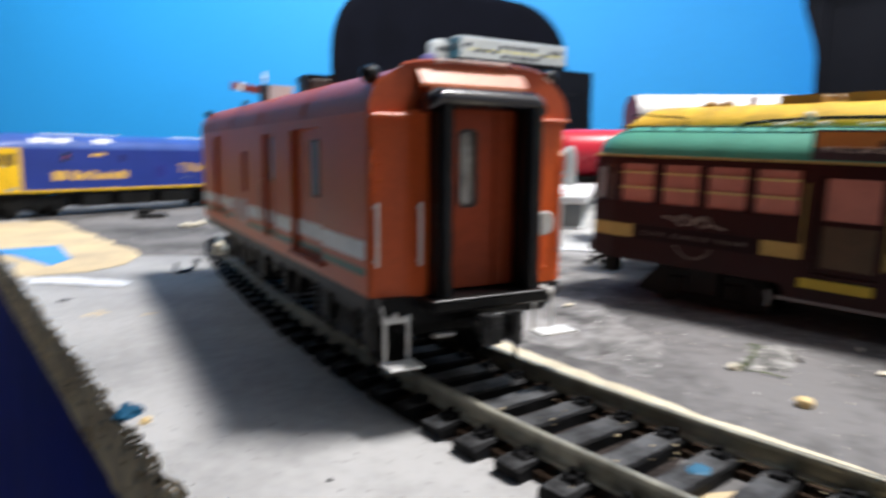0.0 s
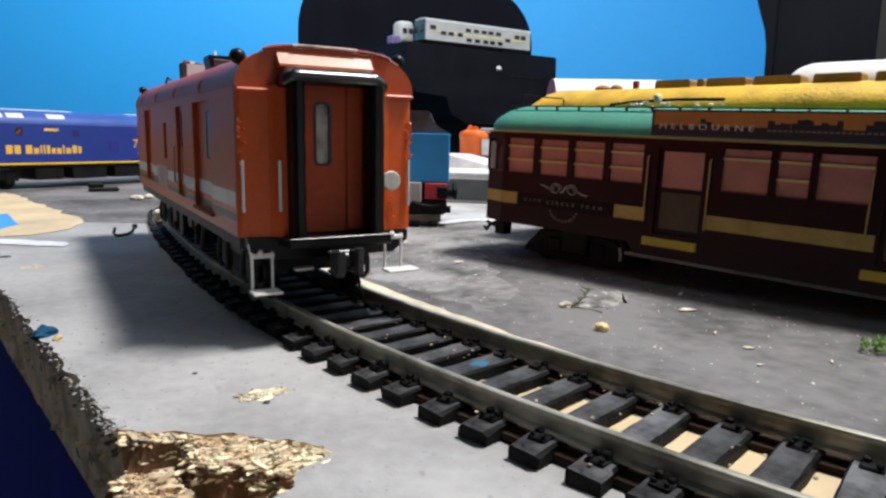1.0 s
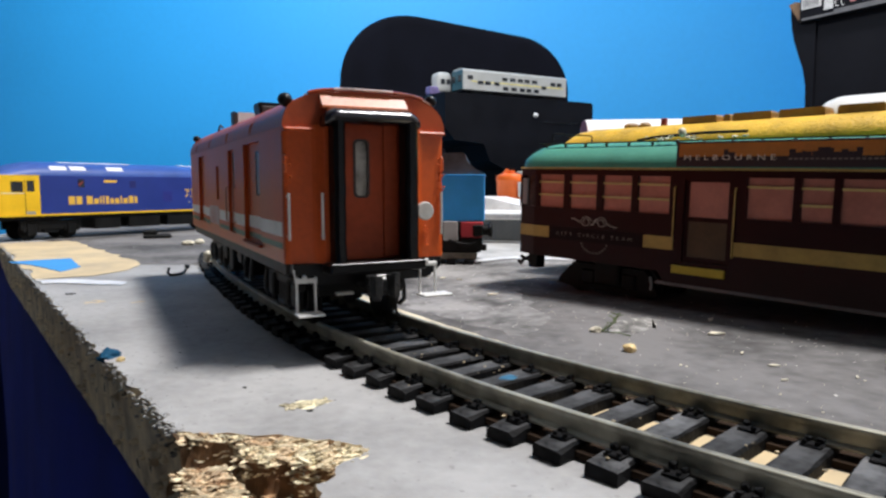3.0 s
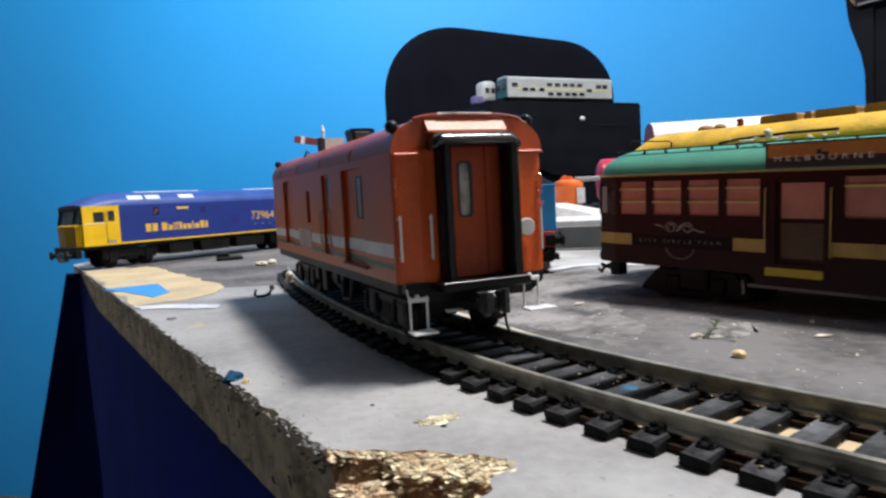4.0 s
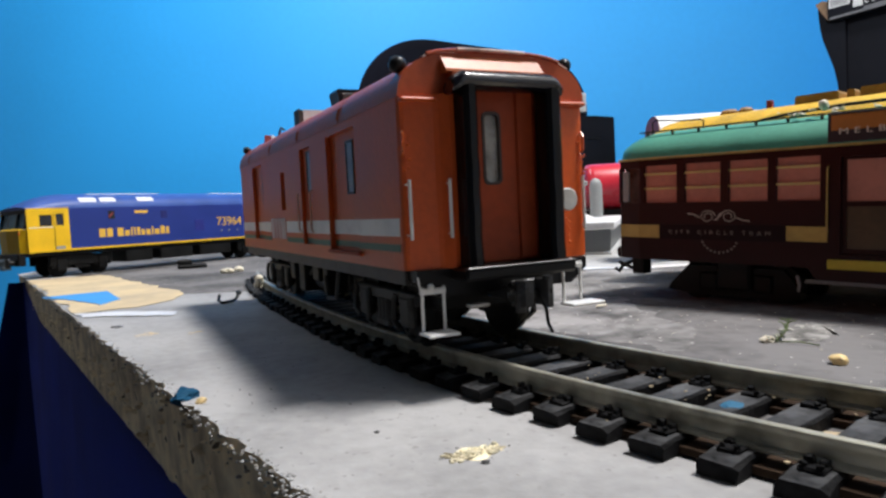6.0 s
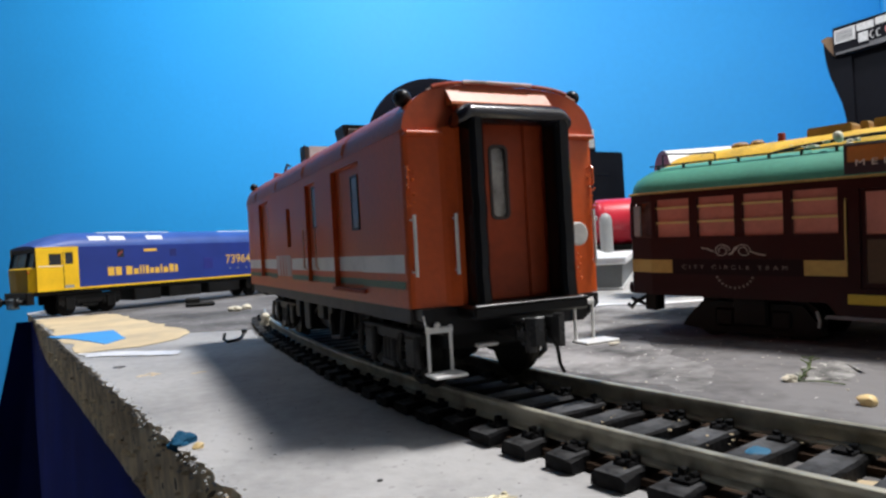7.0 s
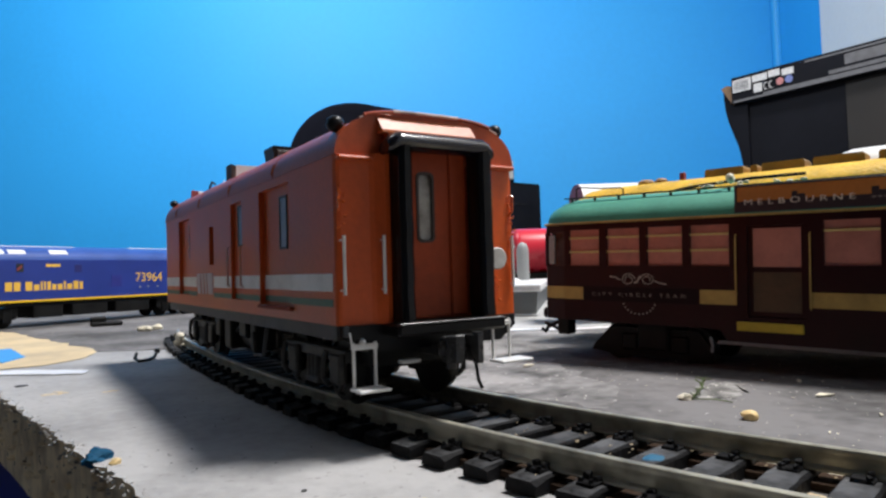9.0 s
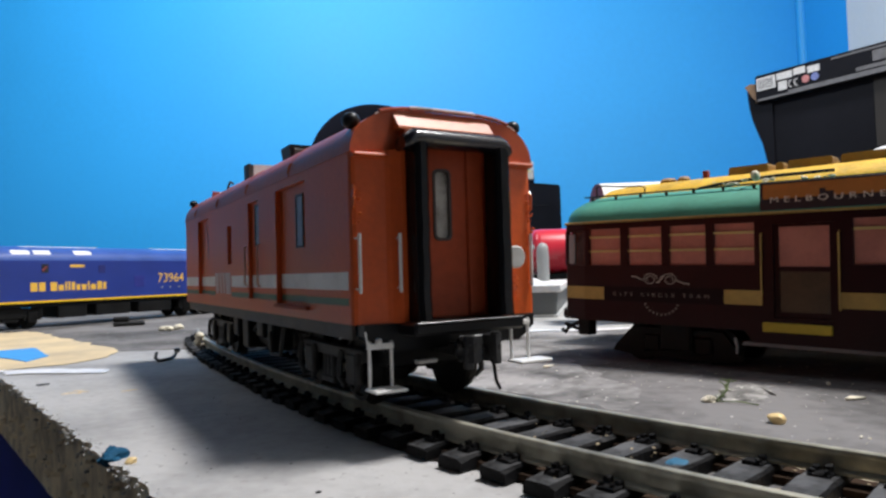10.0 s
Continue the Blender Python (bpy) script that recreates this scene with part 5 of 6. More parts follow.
tube(bm, [(-5, 10, 42.3), (-5.2, 10, 45.6), (-4, 10, 46.0), (2, 10, 45.3), (8, 10, 45.0), (9, 10, 44.6), (9, 10, 42.8)], 0.2, 6)
part("roof_hoop", bm, UNDER, roof, "thin black roof hoop")
bm = bmesh.new()
tube(bm, [(20, 16, 43.6), (26, 15, 44.3), (40, 13, 44.9), (52, 12, 44.9)], 0.38, 8)
part("trolley_base", bm, UNDER, roof, "black trolley pole lying on the roof")
bm = bmesh.new()
rr = random.Random(77)
for k in range(26):
    lump(bm, (28 + rr.uniform(0, 24), 8 + rr.uniform(-2, 6), 43.4 + rr.uniform(-0.2, 0.6)), rr.uniform(0.3, 0.9), k, squash=0.4, sub=1)
lump(bm, (36.5, 10, 44.9), 1.2, 9, squash=1.0)
solo("roof_debris", bm, SHAVING, "pale plaster crumbs lying on the tram roof", "crumbs", kind="stuff", m=TRAM)
# sign along the roof
bm = bmesh.new()
box(bm, 40.8, -0.4, 36.05, 2 * MID - 40.8, 0.6, 42.0, bev=0.1)
sign = part("roof_sign", bm, SIGNDARK, tram, "dark bordered destination sign board")
bm = bmesh.new()
box(bm, 41.5, -0.5, 38.5, 2 * MID - 41.5, -0.3, 41.55)
part("sign_panel", bm, SIGNBASE, sign, "orange brown sky panel")
letters("MELBOURNE", 1.7, 0.04, CREAMTEXT, sign, "sign_lettering", mmpose(42.8, -0.6, 37.7) @ FACE @ Matrix.Diagonal((1.48, 1, 1, 1)), "cream capital lettering", spacing=1.66)
bm = bmesh.new()
rr = random.Random(17)
for x0, x1 in ((52.4, 54.4), (66.5, 70), (71, 80), (84, 90), (93, 100)):
    x = x0
    while x < x1:
        w = rr.uniform(0.6, 1.5)
        box(bm, x, -0.56, 38.2, x + w, -0.48, 38.8 + rr.uniform(0.3, 1.5))
        x += w
box(bm, 66.2, -0.57, 37.7, 100, -0.5, 38.4)
part("skyline", bm, SIGNDARK, sign, "dark city skyline silhouette")
bm = bmesh.new()
for k in range(24):
    box(bm, 66.5 + 1.05 * k, -0.6, 37.75, 67.2 + 1.05 * k, -0.55, 38.1)
part("sign_small_print", bm, DIMCREAM, sign, "row of tiny cream marks")
bm = bmesh.new()
prism(bm, [(36.5, 7.2), (2 * MID - 36.5, 7.2), (2 * MID - 37.0, 7.9), (37.0, 7.9)], -0.35, 1.2, "y")
part("skirt_edge", bm, paint("dusty_grey_edge", (0.16, 0.15, 0.15), 0.6, vary=0.2), tram, "dusty grey skirt edge")
for sc in (18.8, 2 * MID - 18.8):
    bm = bmesh.new()
    prism(bm, [(sc - 17.5, 2.4), (sc - 16.5, 4.2), (sc - 12.0, 8.8), (sc + 11.0, 8.8), (sc + 14.0, 5.0), (sc + 15.0, 2.4), (sc + 8.0, 1.6), (sc - 10.0, 1.6)], 6.4, 9.4, "y")
    for o in (-6.5, 6.5):
        box(bm, sc + o - 2.2, 5.8, 3.0, sc + o + 2.2, 6.5, 7.4, bev=0.5)
    box(bm, sc - 15, 25, 3.4, sc + 15, 29, 7.6, bev=0.8)
    box(bm, sc - 4, 5, 3.5, sc + 4, 28, 10.8, bev=0.5)
    tr = part("truck", bm, UNDER, tram, "black tram truck frame")
    for dx in (-10, 10):
        for yy in (9.0, 24.0):
            bm = bmesh.new()
            lathe(bm, [(0.8, yy - 1.2), (4.6, yy - 1.2), (4.9, yy), (4.6, yy + 1.2), (0.8, yy + 1.2)], 24, (sc + dx, 0, 5.0), "y")
            part("wheel", bm, UNDER, tr, smooth=40)
bm = bmesh.new()
tube(bm, [(34.6, 1.2, 8.4), (35.2, 0.9, 6.4), (35.0, 1.0, 5.0)], 0.34, 6)
part("guard_iron", bm, MIDGREY, tram)


# ---------------------------------------------------------------- coaches behind the tram
def coach(name, s0, s1, off, half, z_floor, z_eave, z_top, side_mat, roof_mat, end_mat, label, arched=False, m=None):
    m = m or TRAM @ mmpose(0, 0, 0, 0, -1.2, 0)
    ob = thing(name, m, label, "model coach", group="coaches standing behind the tram")
    bm = bmesh.new()
    box(bm, s0 + 1, off - half, z_floor, s1 - 1, off + half, z_eave, bev=0.4)
    part("body", bm, side_mat, ob)
    bm = bmesh.new()
    rings = []
    for i in range(41):
        x = s0 + (s1 - s0) * i / 40
        e = 1.0 if arched else min(1.0, (x - s0) / 7 + 0.02, (s1 - x) / 7 + 0.02)
        k = math.sqrt(max(0.0, 1 - (1 - e) ** 2))
        rings.append([(x, off + px, pz) for px, pz in roof_outline(half + 0.4, z_eave - 0.3, z_eave + (z_top - z_eave) * (0.35 + 0.65 * k), 18, 2.3)])
    loft(bm, rings)
    rf = part("roof", bm, roof_mat, ob, smooth=40)
    for x in (s0 - 0.2, s1 + 0.2):
        bm = bmesh.new()
        box(bm, min(x, x + (1.4 if x < s1 else -1.4)), off - half + 0.5, z_floor, max(x, x + (1.4 if x < s1 else -1.4)), off + half - 0.5, z_eave, bev=0.5)
        if arched:
            prism(bm, [(off - py, pz) for py, pz in roof_outline(half + 0.3, z_eave - 0.4, z_top - 0.1, 18, 2.3)], min(x, x + (1.4 if x < s1 else -1.4)), max(x, x + (1.4 if x < s1 else -1.4)), "x")
        part("end_panel", bm, end_mat, ob)
    for c in (s0 + 24, s1 - 24):
        bm = bmesh.new()
        box(bm, c - 13, off - half + 4, 1.0, c + 13, off + half - 4, z_floor + 0.6, bev=0.8)
        part("bogie", bm, UNDER, ob)
    return ob, rf


yellow, yroof = coach("yellow_coach", -24, 132, 54, 15.5, 11, 43.0, 50.2, YELLOWROOF, YELLOWROOF, YELLOWROOF, "yellow ochre model coach with brown roof vents behind the tram")
for a, b, w in ((17, 28, 3.4), (29.5, 31.5, 2.0), (33, 44, 3.4), (46, 58, 3.4), (61, 72, 3.4), (75, 86, 3.4), (92, 104, 3.4)):
    bm = bmesh.new()
    pts = [(b - 0.4, 52.0), (a + 0.4, 52.0), (a, 51.4), (a, 49.2), (b, 49.2), (b, 51.4)]
    prism(bm, pts, 51 - w, 51 + w, "y")
    part("roof_vent", bm, BROWNPOD, yroof, "brown boxed roof vent")
for x, r in ((-3.0, 2.6), (2.0, 2.0)):
    bm = bmesh.new()
    lathe(bm, [(r, 49.0), (r, 50.6), (r * 0.7, 51.3), (0.05, 51.6)], 18, (x, 51, 0))
    part("roof_dome", bm, BROWNPOD, yroof, "round brown roof dome", smooth=40)
bm = bmesh.new()
box(bm, 8.2, 50, 49.6, 9.8, 51.8, 52.4, bev=0.2)
part("roof_pipe", bm, REDEND, yroof, "small red-brown roof pipe")
for yy in (42.0,):
    bm = bmesh.new()
    for k in range(60):
        ball(bm, (-18 + 2.4 * k, yy, roof_half(yy - 54, 15.9, 50.2, 42.7, 2.3) + 0.02), 0.17, 6, 4)
    part("rivet_row", bm, YELLOWROOF, yroof)
coach("white_coach", 0, 165, 0, 15.6, 11, 51.5, 60.7, WHITE, WHITEROOF, REDEND, "white roofed model coach with dark maroon arched end", arched=True, m=mmpose(169.5, 136, 0, 0, 0, -31))
coach("pale_coach", 40, 150, 104, 15.0, 11, 52.0, 60.5, PALEGREY, WHITEROOF, WHITEROOF, "pale rounded white model carriage at the back row")


# ---------------------------------------------------------------- blue and yellow locomotive
LOCO = mmpose(-87.3, 324.5, 2.1, 0, 0.09, 30.66) @ Matrix.Diagonal((0.881, 0.881, 0.881, 1))
loco = thing("diesel_locomotive", LOCO, "royal blue model locomotive with yellow cab near the board corner", "model locomotive")
LL, LW = 214.0, 35.0
CABW = [(10.2, 17.6, 29.9, 36.8), (19.8, 24.6, 30.2, 37.4)]
bm = bmesh.new()
for lo, hi in ((0, 1.0), (LW - 1.0, LW)):
    panel(bm, "y", lo, hi, 3.0, 28.0, 14.0, 41.0, CABW)
box(bm, 3.0, 1.0, 14.0, 27.5, LW - 1.0, 15.0)
part("cab_side", bm, LOCOYELLOW, loco, "warning yellow cab sides")
bm = bmesh.new()
loft(bm, [[(3.2, 1.0, 14), (3.2, LW - 1, 14), (0.0, LW - 5, 14), (-1.2, LW / 2, 14), (0.0, 5, 14)], [(3.2, 0.6, 28), (3.2, LW - 0.6, 28), (-0.4, LW - 4.5, 28), (-1.6, LW / 2, 28), (-0.4, 4.5, 28)], [(4.2, 1, 29), (4.2, LW - 1, 29), (0.6, LW - 4.5, 29), (-0.4, LW / 2, 29), (0.6, 4.5, 29)]])
part("cab_nose", bm, LOCOYELLOW, loco, "yellow cab front below the windscreens")
for y0, y1 in ((2.0, 11.5), (12.5, 22.5), (23.5, 33.0)):
    bm = bmesh.new()
    d = 1.6 if y0 != 12.5 else 0.6
    prism(bm, [(0.9 + d, 29.3), (3.0 + d, 38.2), (3.8 + d, 38.2), (1.7 + d, 29.3)], y0, y1, "y")
    part("windscreen", bm, GLASSBLUE, loco, "windscreen reflecting the blue wall")
bm = bmesh.new()
for y0, y1 in ((0.6, 2.0), (11.5, 12.5), (22.5, 23.5), (33.0, 34.4)):
    prism(bm, [(1.4, 28.8), (3.6, 38.8), (5.4, 38.8), (3.2, 28.8)], y0, y1, "y")
box(bm, 3.2, 0.8, 37.9, 6.0, LW - 0.8, 40.8)
part("screen_frame", bm, BLACK, loco)
for a, b, c, d in CABW:
    bm = bmesh.new()
    box(bm, a - 0.2, 0.5, c - 0.2, b + 0.2, 0.7, d + 0.2)
    part("cab_window", bm, DARKWIN, loco, "dark cab side window")
bm = bmesh.new()
box(bm, 18.4, -0.05, 15, 18.8, 0.2, 38)
part("cab_door_gap", bm, BLACK, loco)
bm = bmesh.new()
box(bm, 4, -0.12, 29.0, 18, 0.2, 29.5)
part("cab_trim", bm, WHITE, loco, "thin pale line under the cab window")
bm = bmesh.new()
box(bm, 18.9, -0.1, 14.2, 24.5, 0.2, 17.2)
part("grey_step_panel", bm, MIDGREY, loco)
bm = bmesh.new()
box(bm, 27.5, 0, 14.0, LL, LW, 41.0, bev=0.3)
part("body", bm, LOCOBLUE, loco, "royal blue body side")
bm = bmesh.new()
rings = []
for i in range(45):
    x = 3.0 + (LL - 3.0) * i / 44
    e = min(1.0, (x - 3.0) / 30 + 0.03)
    k = 1 - (1 - e) ** 2
    rings.append([(x, LW / 2 + px, pz) for px, pz in roof_outline(LW / 2, 40.2, 41.8 + 8.6 * k, 18, 2.2)])
loft(bm, rings)
lroof = part("roof", bm, LOCOROOF, loco, "curved blue roof", smooth=35)
def roof_patch(a, b, y0, y1, lift=0.12):
    bm = bmesh.new()
    n = 6
    top = [[(x, y, roof_half(y - LW / 2, LW / 2, 50.4, 40.2, 2.2) + lift) for y in [y0 + (y1 - y0) * j / n for j in range(n + 1)]] for x in (a, b)]
    low = [[(p[0], p[1], p[2] - 0.4) for p in r] for r in top]
    vs = [[bm.verts.new(p) for p in r] for r in top + low]
    for j in range(n):
        bm.faces.new((vs[0][j], vs[0][j + 1], vs[1][j + 1], vs[1][j]))
        bm.faces.new((vs[2][j + 1], vs[2][j], vs[3][j], vs[3][j + 1]))
    bm.faces.new(vs[0] + vs[2][::-1])
    bm.faces.new((vs[1] + vs[3][::-1])[::-1])
    bm.faces.new((vs[0][0], vs[1][0], vs[3][0], vs[2][0]))
    bm.faces.new((vs[0][n], vs[2][n], vs[3][n], vs[1][n]))
    part("roof_panel", bm, ROOFPANEL, lroof, "pale roof panel catching the light")
for a, b in ((36, 47), (49.5, 60), (75.5, 87.5)):
    roof_patch(a, b, 1.6, 4.6)
roof_patch(46, 98, 11, 17)
roof_patch(140, 185, 11, 17)
for a, b, z0, z1, mt in ((53, 57.5, 33.0, 38.5, DARKWIN), (91, 96, 32.4, 37.6, paint("dark_blue_grille", (0.012, 0.016, 0.14), 0.5)), (118, 126, 22, 30, paint("dark_blue_grille_b", (0.018, 0.024, 0.22), 0.5))):
    bm = bmesh.new()
    box(bm, a, -0.15, z0, b, 0.2, z1, bev=0.1)
    part("side_grille", bm, mt, loco, "dark square side grille")
bm = bmesh.new()
prism(bm, [(53.6, 33.6), (56.8, 36.5), (56.0, 37.4), (53.2, 35.2)], -0.22, -0.1, "y")
part("grille_mark", bm, REDEND, loco)
bm = bmesh.new()
box(bm, 71.5, -0.15, 36.3, 81.0, 0.2, 38.1)
part("name_plate", bm, LOCOTEXT, loco, "small amber plate with unreadable marks")
rr = random.Random(41)
x = 46.2
for w, h in ((3.4, 5.0), (3.2, 5.0), (None, 2.2), (3.4, 5.0), (2.8, 3.4), (1.3, 5.0), (1.3, 5.2), (2.0, 5.0), (2.3, 3.4), (2.7, 3.4), (1.3, 5.0), (2.9, 3.4), (2.8, 5.0), (2.0, 4.4)):
    if w is None:
        x += h
        continue
    x1 = x + w * 1.46
    bm = bmesh.new()
    box(bm, x, -0.14, 21.2, x1 - 0.75, 0.2, 21.2 + h * 1.12)
    part("brand_bar", bm, LOCOTEXT, loco, "plain amber brand bar")
    x = x1 + 0.25
letters("73964", 9.4, 0.05, LOCOTEXT, loco, "fleet_number", mmpose(137.0, -0.12, 25.0) @ FACE, "amber fleet number")
for x in (141, 148, 156):
    bm = bmesh.new()
    ball(bm, (x, -0.05, 21.0), 0.7, 8, 6)
    part("side_boss", bm, MIDGREY, loco)
bm = bmesh.new()
box(bm, 3, -0.12, 14.0, LL, 0.2, 15.3)
part("sole_line", bm, LOCOYELLOW, loco, "yellow line along the solebar")
bm = bmesh.new()
box(bm, 1, 2, 11.5, LL - 2, LW - 2, 14.0)
for a, b in ((64, 84), (90, 116), (122, 150)):
    box(bm, a, 1.5, 3.6, b, LW - 1.5, 12, bev=0.6)
part("underframe", bm, UNDER, loco, "black underframe with tanks")
for c in (36, LL - 36):
    bm = bmesh.new()
    box(bm, c - 20, 3.5, 4.6, c + 20, 6, 11.2, bev=0.5)
    box(bm, c - 20, LW - 6, 4.6, c + 20, LW - 3.5, 11.2, bev=0.5)
    box(bm, c - 5, 4, 2.4, c + 5, LW - 4, 11.6, bev=0.4)
    for o in (-13, 13):
        box(bm, c + o - 3, 2.8, 1.4, c + o + 3, 5, 9.4, bev=0.5)
        for q in (-4.6, 4.6):
            cyl(bm, (c + o + q, 4.2, 3.4), (c + o + q, 4.2, 7.0), 1.1, 10)
    bg = part("bogie", bm, UNDER, loco, "black bogie frame")
    for o in (-13, 13):
        for yy in (9.5, 25.5):
            bm = bmesh.new()
            lathe(bm, [(0.8, yy - 1.2), (5.8, yy - 1.2), (6.3, yy), (5.8, yy + 1.2), (0.8, yy + 1.2)], 24, (c + o, 0, 3.95), "y")
            part("wheel", bm, UNDER, bg, smooth=40)
bm = bmesh.new()
box(bm, -2.5, 2, 6.4, 2, LW - 2, 14.0, bev=0.5)
part("buffer_beam", bm, BLACK, loco, "black buffer beam")
for yy in (6.5, LW - 6.5):
    bm = bmesh.new()
    lathe(bm, [(1.6, -2.5), (1.6, -5.5), (2.9, -6.2), (2.9, -7.0), (0.1, -7.3)], 18, (0, yy, 8.6), "x")
    part("buffer", bm, BLACK, loco, "round black buffer", smooth=40)
bm = bmesh.new()
for yy, zz in ((12, 7.5), (15, 6.0), (19, 7.0), (23, 6.2)):
    tube(bm, [(-2.4, yy, 11), (-5.0, yy, 9.5), (-4.5, yy + 0.6, zz - 2)], 0.6, 7)
box(bm, -6, 15, 4.2, -1, 20, 6.2, bev=0.4)
part("coupling", bm, paint("grey_coupling_metal", (0.20, 0.24, 0.27), 0.35, metal=0.5, vary=0.2), loco, "grey coupling and hoses")
bm = bmesh.new()
ball(bm, (0.3, 4.6, 26.0), 0.9, 12, 8)
part("marker_lamp", bm, BRIGHTORANGE, loco, "orange marker lamp")
bm = bmesh.new()
ball(bm, (0.3, 30.0, 26.0), 0.9, 12, 8)
part("marker_lamp", bm, BRIGHTORANGE, loco, "orange marker lamp")
# semaphore signal behind the van
signal = thing("semaphore_signal", mmpose(63.2, 339, 0), "white model semaphore signal post with dark red arm", "signal")
bm = bmesh.new()
box(bm, -4, -4, 0.17, 4, 4, 2.0, bev=0.4)
cyl(bm, (0, 0, 1.5), (0, 0, 81), 1.3, 12, 0.9)
lathe(bm, [(1.0, 80.5), (1.5, 81.2), (1.0, 82.6), (0.1, 85.9)], 12)
part("post", bm, WHITE, signal, "slim white post", smooth=40)
bm = bmesh.new()
turned(bm, Matrix.Rotation(radians(8), 4, "Y"), box, -20.5, -2.6, 0.0, 4.5, -1.4, 4.6, bev=0.25)
arm = part("arm", bm, REDEND, signal, "dark red signal arm", at=mmpose(0, 0, 71.0))
bm = bmesh.new()
turned(bm, Matrix.Rotation(radians(8), 4, "Y"), box, -16.4, -2.75, -0.1, -13.8, -1.25, 4.7)
part("arm_band", bm, WHITE, arm)

# ---------------------------------------------------------------- things behind the van
blue = thing("tank_engine", mmpose(102.5, 110.5, 7.15, 0, 0, -30) @ Matrix.Diagonal((0.765, 0.765, 0.774, 1)), "small blue tank engine with red buffer beam on the board", "model locomotive")
bm = bmesh.new()
box(bm, -46, 0, 12.6, 0, 26, 36.0, bev=0.4)
box(bm, -46, -0.5, 35.2, 0.5, 26.5, 36.1, bev=0.15)
part("side_tank", bm, BLUELOCO, blue, "mid blue flat tank side")
bm = bmesh.new()
prism(bm, [(-46, 36.0), (-0.4, 36.0), (-0.6, 37.0), (-4.5, 38.8), (-8.0, 41.8), (-10.0, 46.2), (-11.0, 47.0), (-46, 47.0)], 1, 25, "y")
part("cab_roof", bm, paint("dusty_slate_plastic", (0.10, 0.10, 0.11), 0.4, vary=0.3, scale=60, fine=500, bump=0.2), blue, "dusty slate grey flared cab top")
bm = bmesh.new()
box(bm, -50, -1, 9.5, -1.2, 27, 12.6, bev=0.3)
part("footplate", bm, UNDER, blue)
bm = bmesh.new()
box(bm, -12, -1.6, 4.6, -1.0, 27, 12.4, bev=0.4)
part("buffer_beam", bm, BUFFERRED, blue, "red buffer beam")
bm = bmesh.new()
box(bm, -21, -2.0, 3.0, -13.5, -0.5, 12.8, bev=0.5)
part("cream_box", bm, PALEGREY, blue, "cream coloured side box")
for yy in (1.0, 24.0):
    bm = bmesh.new()
    lathe(bm, [(2.4, -2), (2.4, 1.6), (3.4, 2.4), (3.4, 3.7), (2.2, 4.2), (0.1, 4.3)], 18, (0, yy, 8.0), "x")
    part("buffer", bm, UNDER, blue, "black round buffer", smooth=40)
bm = bmesh.new()
box(bm, -40, 2, -3.3, -2, 24, 9.6, bev=0.5)
box(bm, -14, -1.4, -1.2, -1, 0.5, 4.4, bev=0.5)
box(bm, -6, -2.4, 5.0, -0.8, 0.6, 11.0, bev=0.6)
tube(bm, [(-18, -3, 3.5), (-13, -4, 1.8), (-8, -4, 1.2), (-4, -3.5, 2.5)], 0.7, 7)
box(bm, -12, 4, -2.6, 1, 12, 0.4, bev=0.4)
box(bm, -7, 3.4, -4.4, -4.8, 6, -1, bev=0.3)
part("wheels_and_coupling", bm, UNDER, blue)
siding = thing("siding_track", mmpose(102.5, 110.5, 0, 0, 0, -30), "short straight model track under the blue tank engine", "track")
for yy in (2.3, 19.8):
    bm = bmesh.new()
    box(bm, -52, yy - 0.9, 1.9, -3, yy + 0.9, 2.2)
    box(bm, -52, yy - 0.3, 2.2, -3, yy + 0.3, 3.6)
    box(bm, -52, yy - 0.52, 3.6, -3, yy + 0.52, 4.5, bev=0.12)
    part("rail", bm, STEEL, siding, "tarnished nickel steel rail")
bm = bmesh.new()
box(bm, -1.9, -14.2, 0.24, 1.9, 14.2, 1.95, bev=0.2)
siding_sleeper = finish(bm, "sleeper", SLEEPER)
for k in range(7):
    ob = new("sleeper", siding_sleeper)
    ob.parent = siding
    ob.matrix_basis = mmpose(-48 + 7.0 * k, 11.05, 0)

SHELF = mmpose(158, 190, 0, 0, 0, -42)
shelf = thing("grey_model_shed", SHELF, "grey plastic base unit with a white rim behind the tram end", "plastic base")
bm = bmesh.new()
prism(bm, [(-80, 1.4), (23.6, 1.4), (24.6, 12.8), (-80, 12.8)], 1.2, 158, "y")
part("body", bm, paint("slate_grey_plastic", (0.15, 0.16, 0.16), 0.5, vary=0.12, scale=60), shelf, "mid grey plastic side")
bm = bmesh.new()
box(bm, -80, 0, 12.6, 26.6, 160, 16.4, bev=0.9, seg=3)
part("rim", bm, WHITE, shelf, "white rounded rim and top")
bm = bmesh.new()
box(bm, -80, 0.2, 0, 24.4, 159, 1.6, bev=0.3)
part("plinth", bm, PALEGREY, shelf, "pale grey bottom edge")
bm = bmesh.new()
prism(bm, [(-80, 16.3), (9, 16.3), (4, 18.6), (-18, 23.6), (-80, 25.0)], 48, 112, "y")
solo("white_tray", bm, WHITE, "white plastic wedge lying on the grey base", "wedge", m=SHELF)
bm = bmesh.new()
lathe(bm, [(4.2, 16.4), (4.2, 36.5), (3.9, 39.0), (2.8, 41.0), (1.2, 42.2), (0.05, 42.5)], 24, (246, 274, 0))
solo("grey_capsule", bm, MIDGREY, "upright grey round-topped cylinder on the white base top", "cylinder", smooth=40)
TANKM = mmpose(276, 320, 0, 0, 0, -26)
tank = thing("tank_wagon", TANKM, "crimson model tank wagon standing behind the grey base", "model wagon")
bm = bmesh.new()
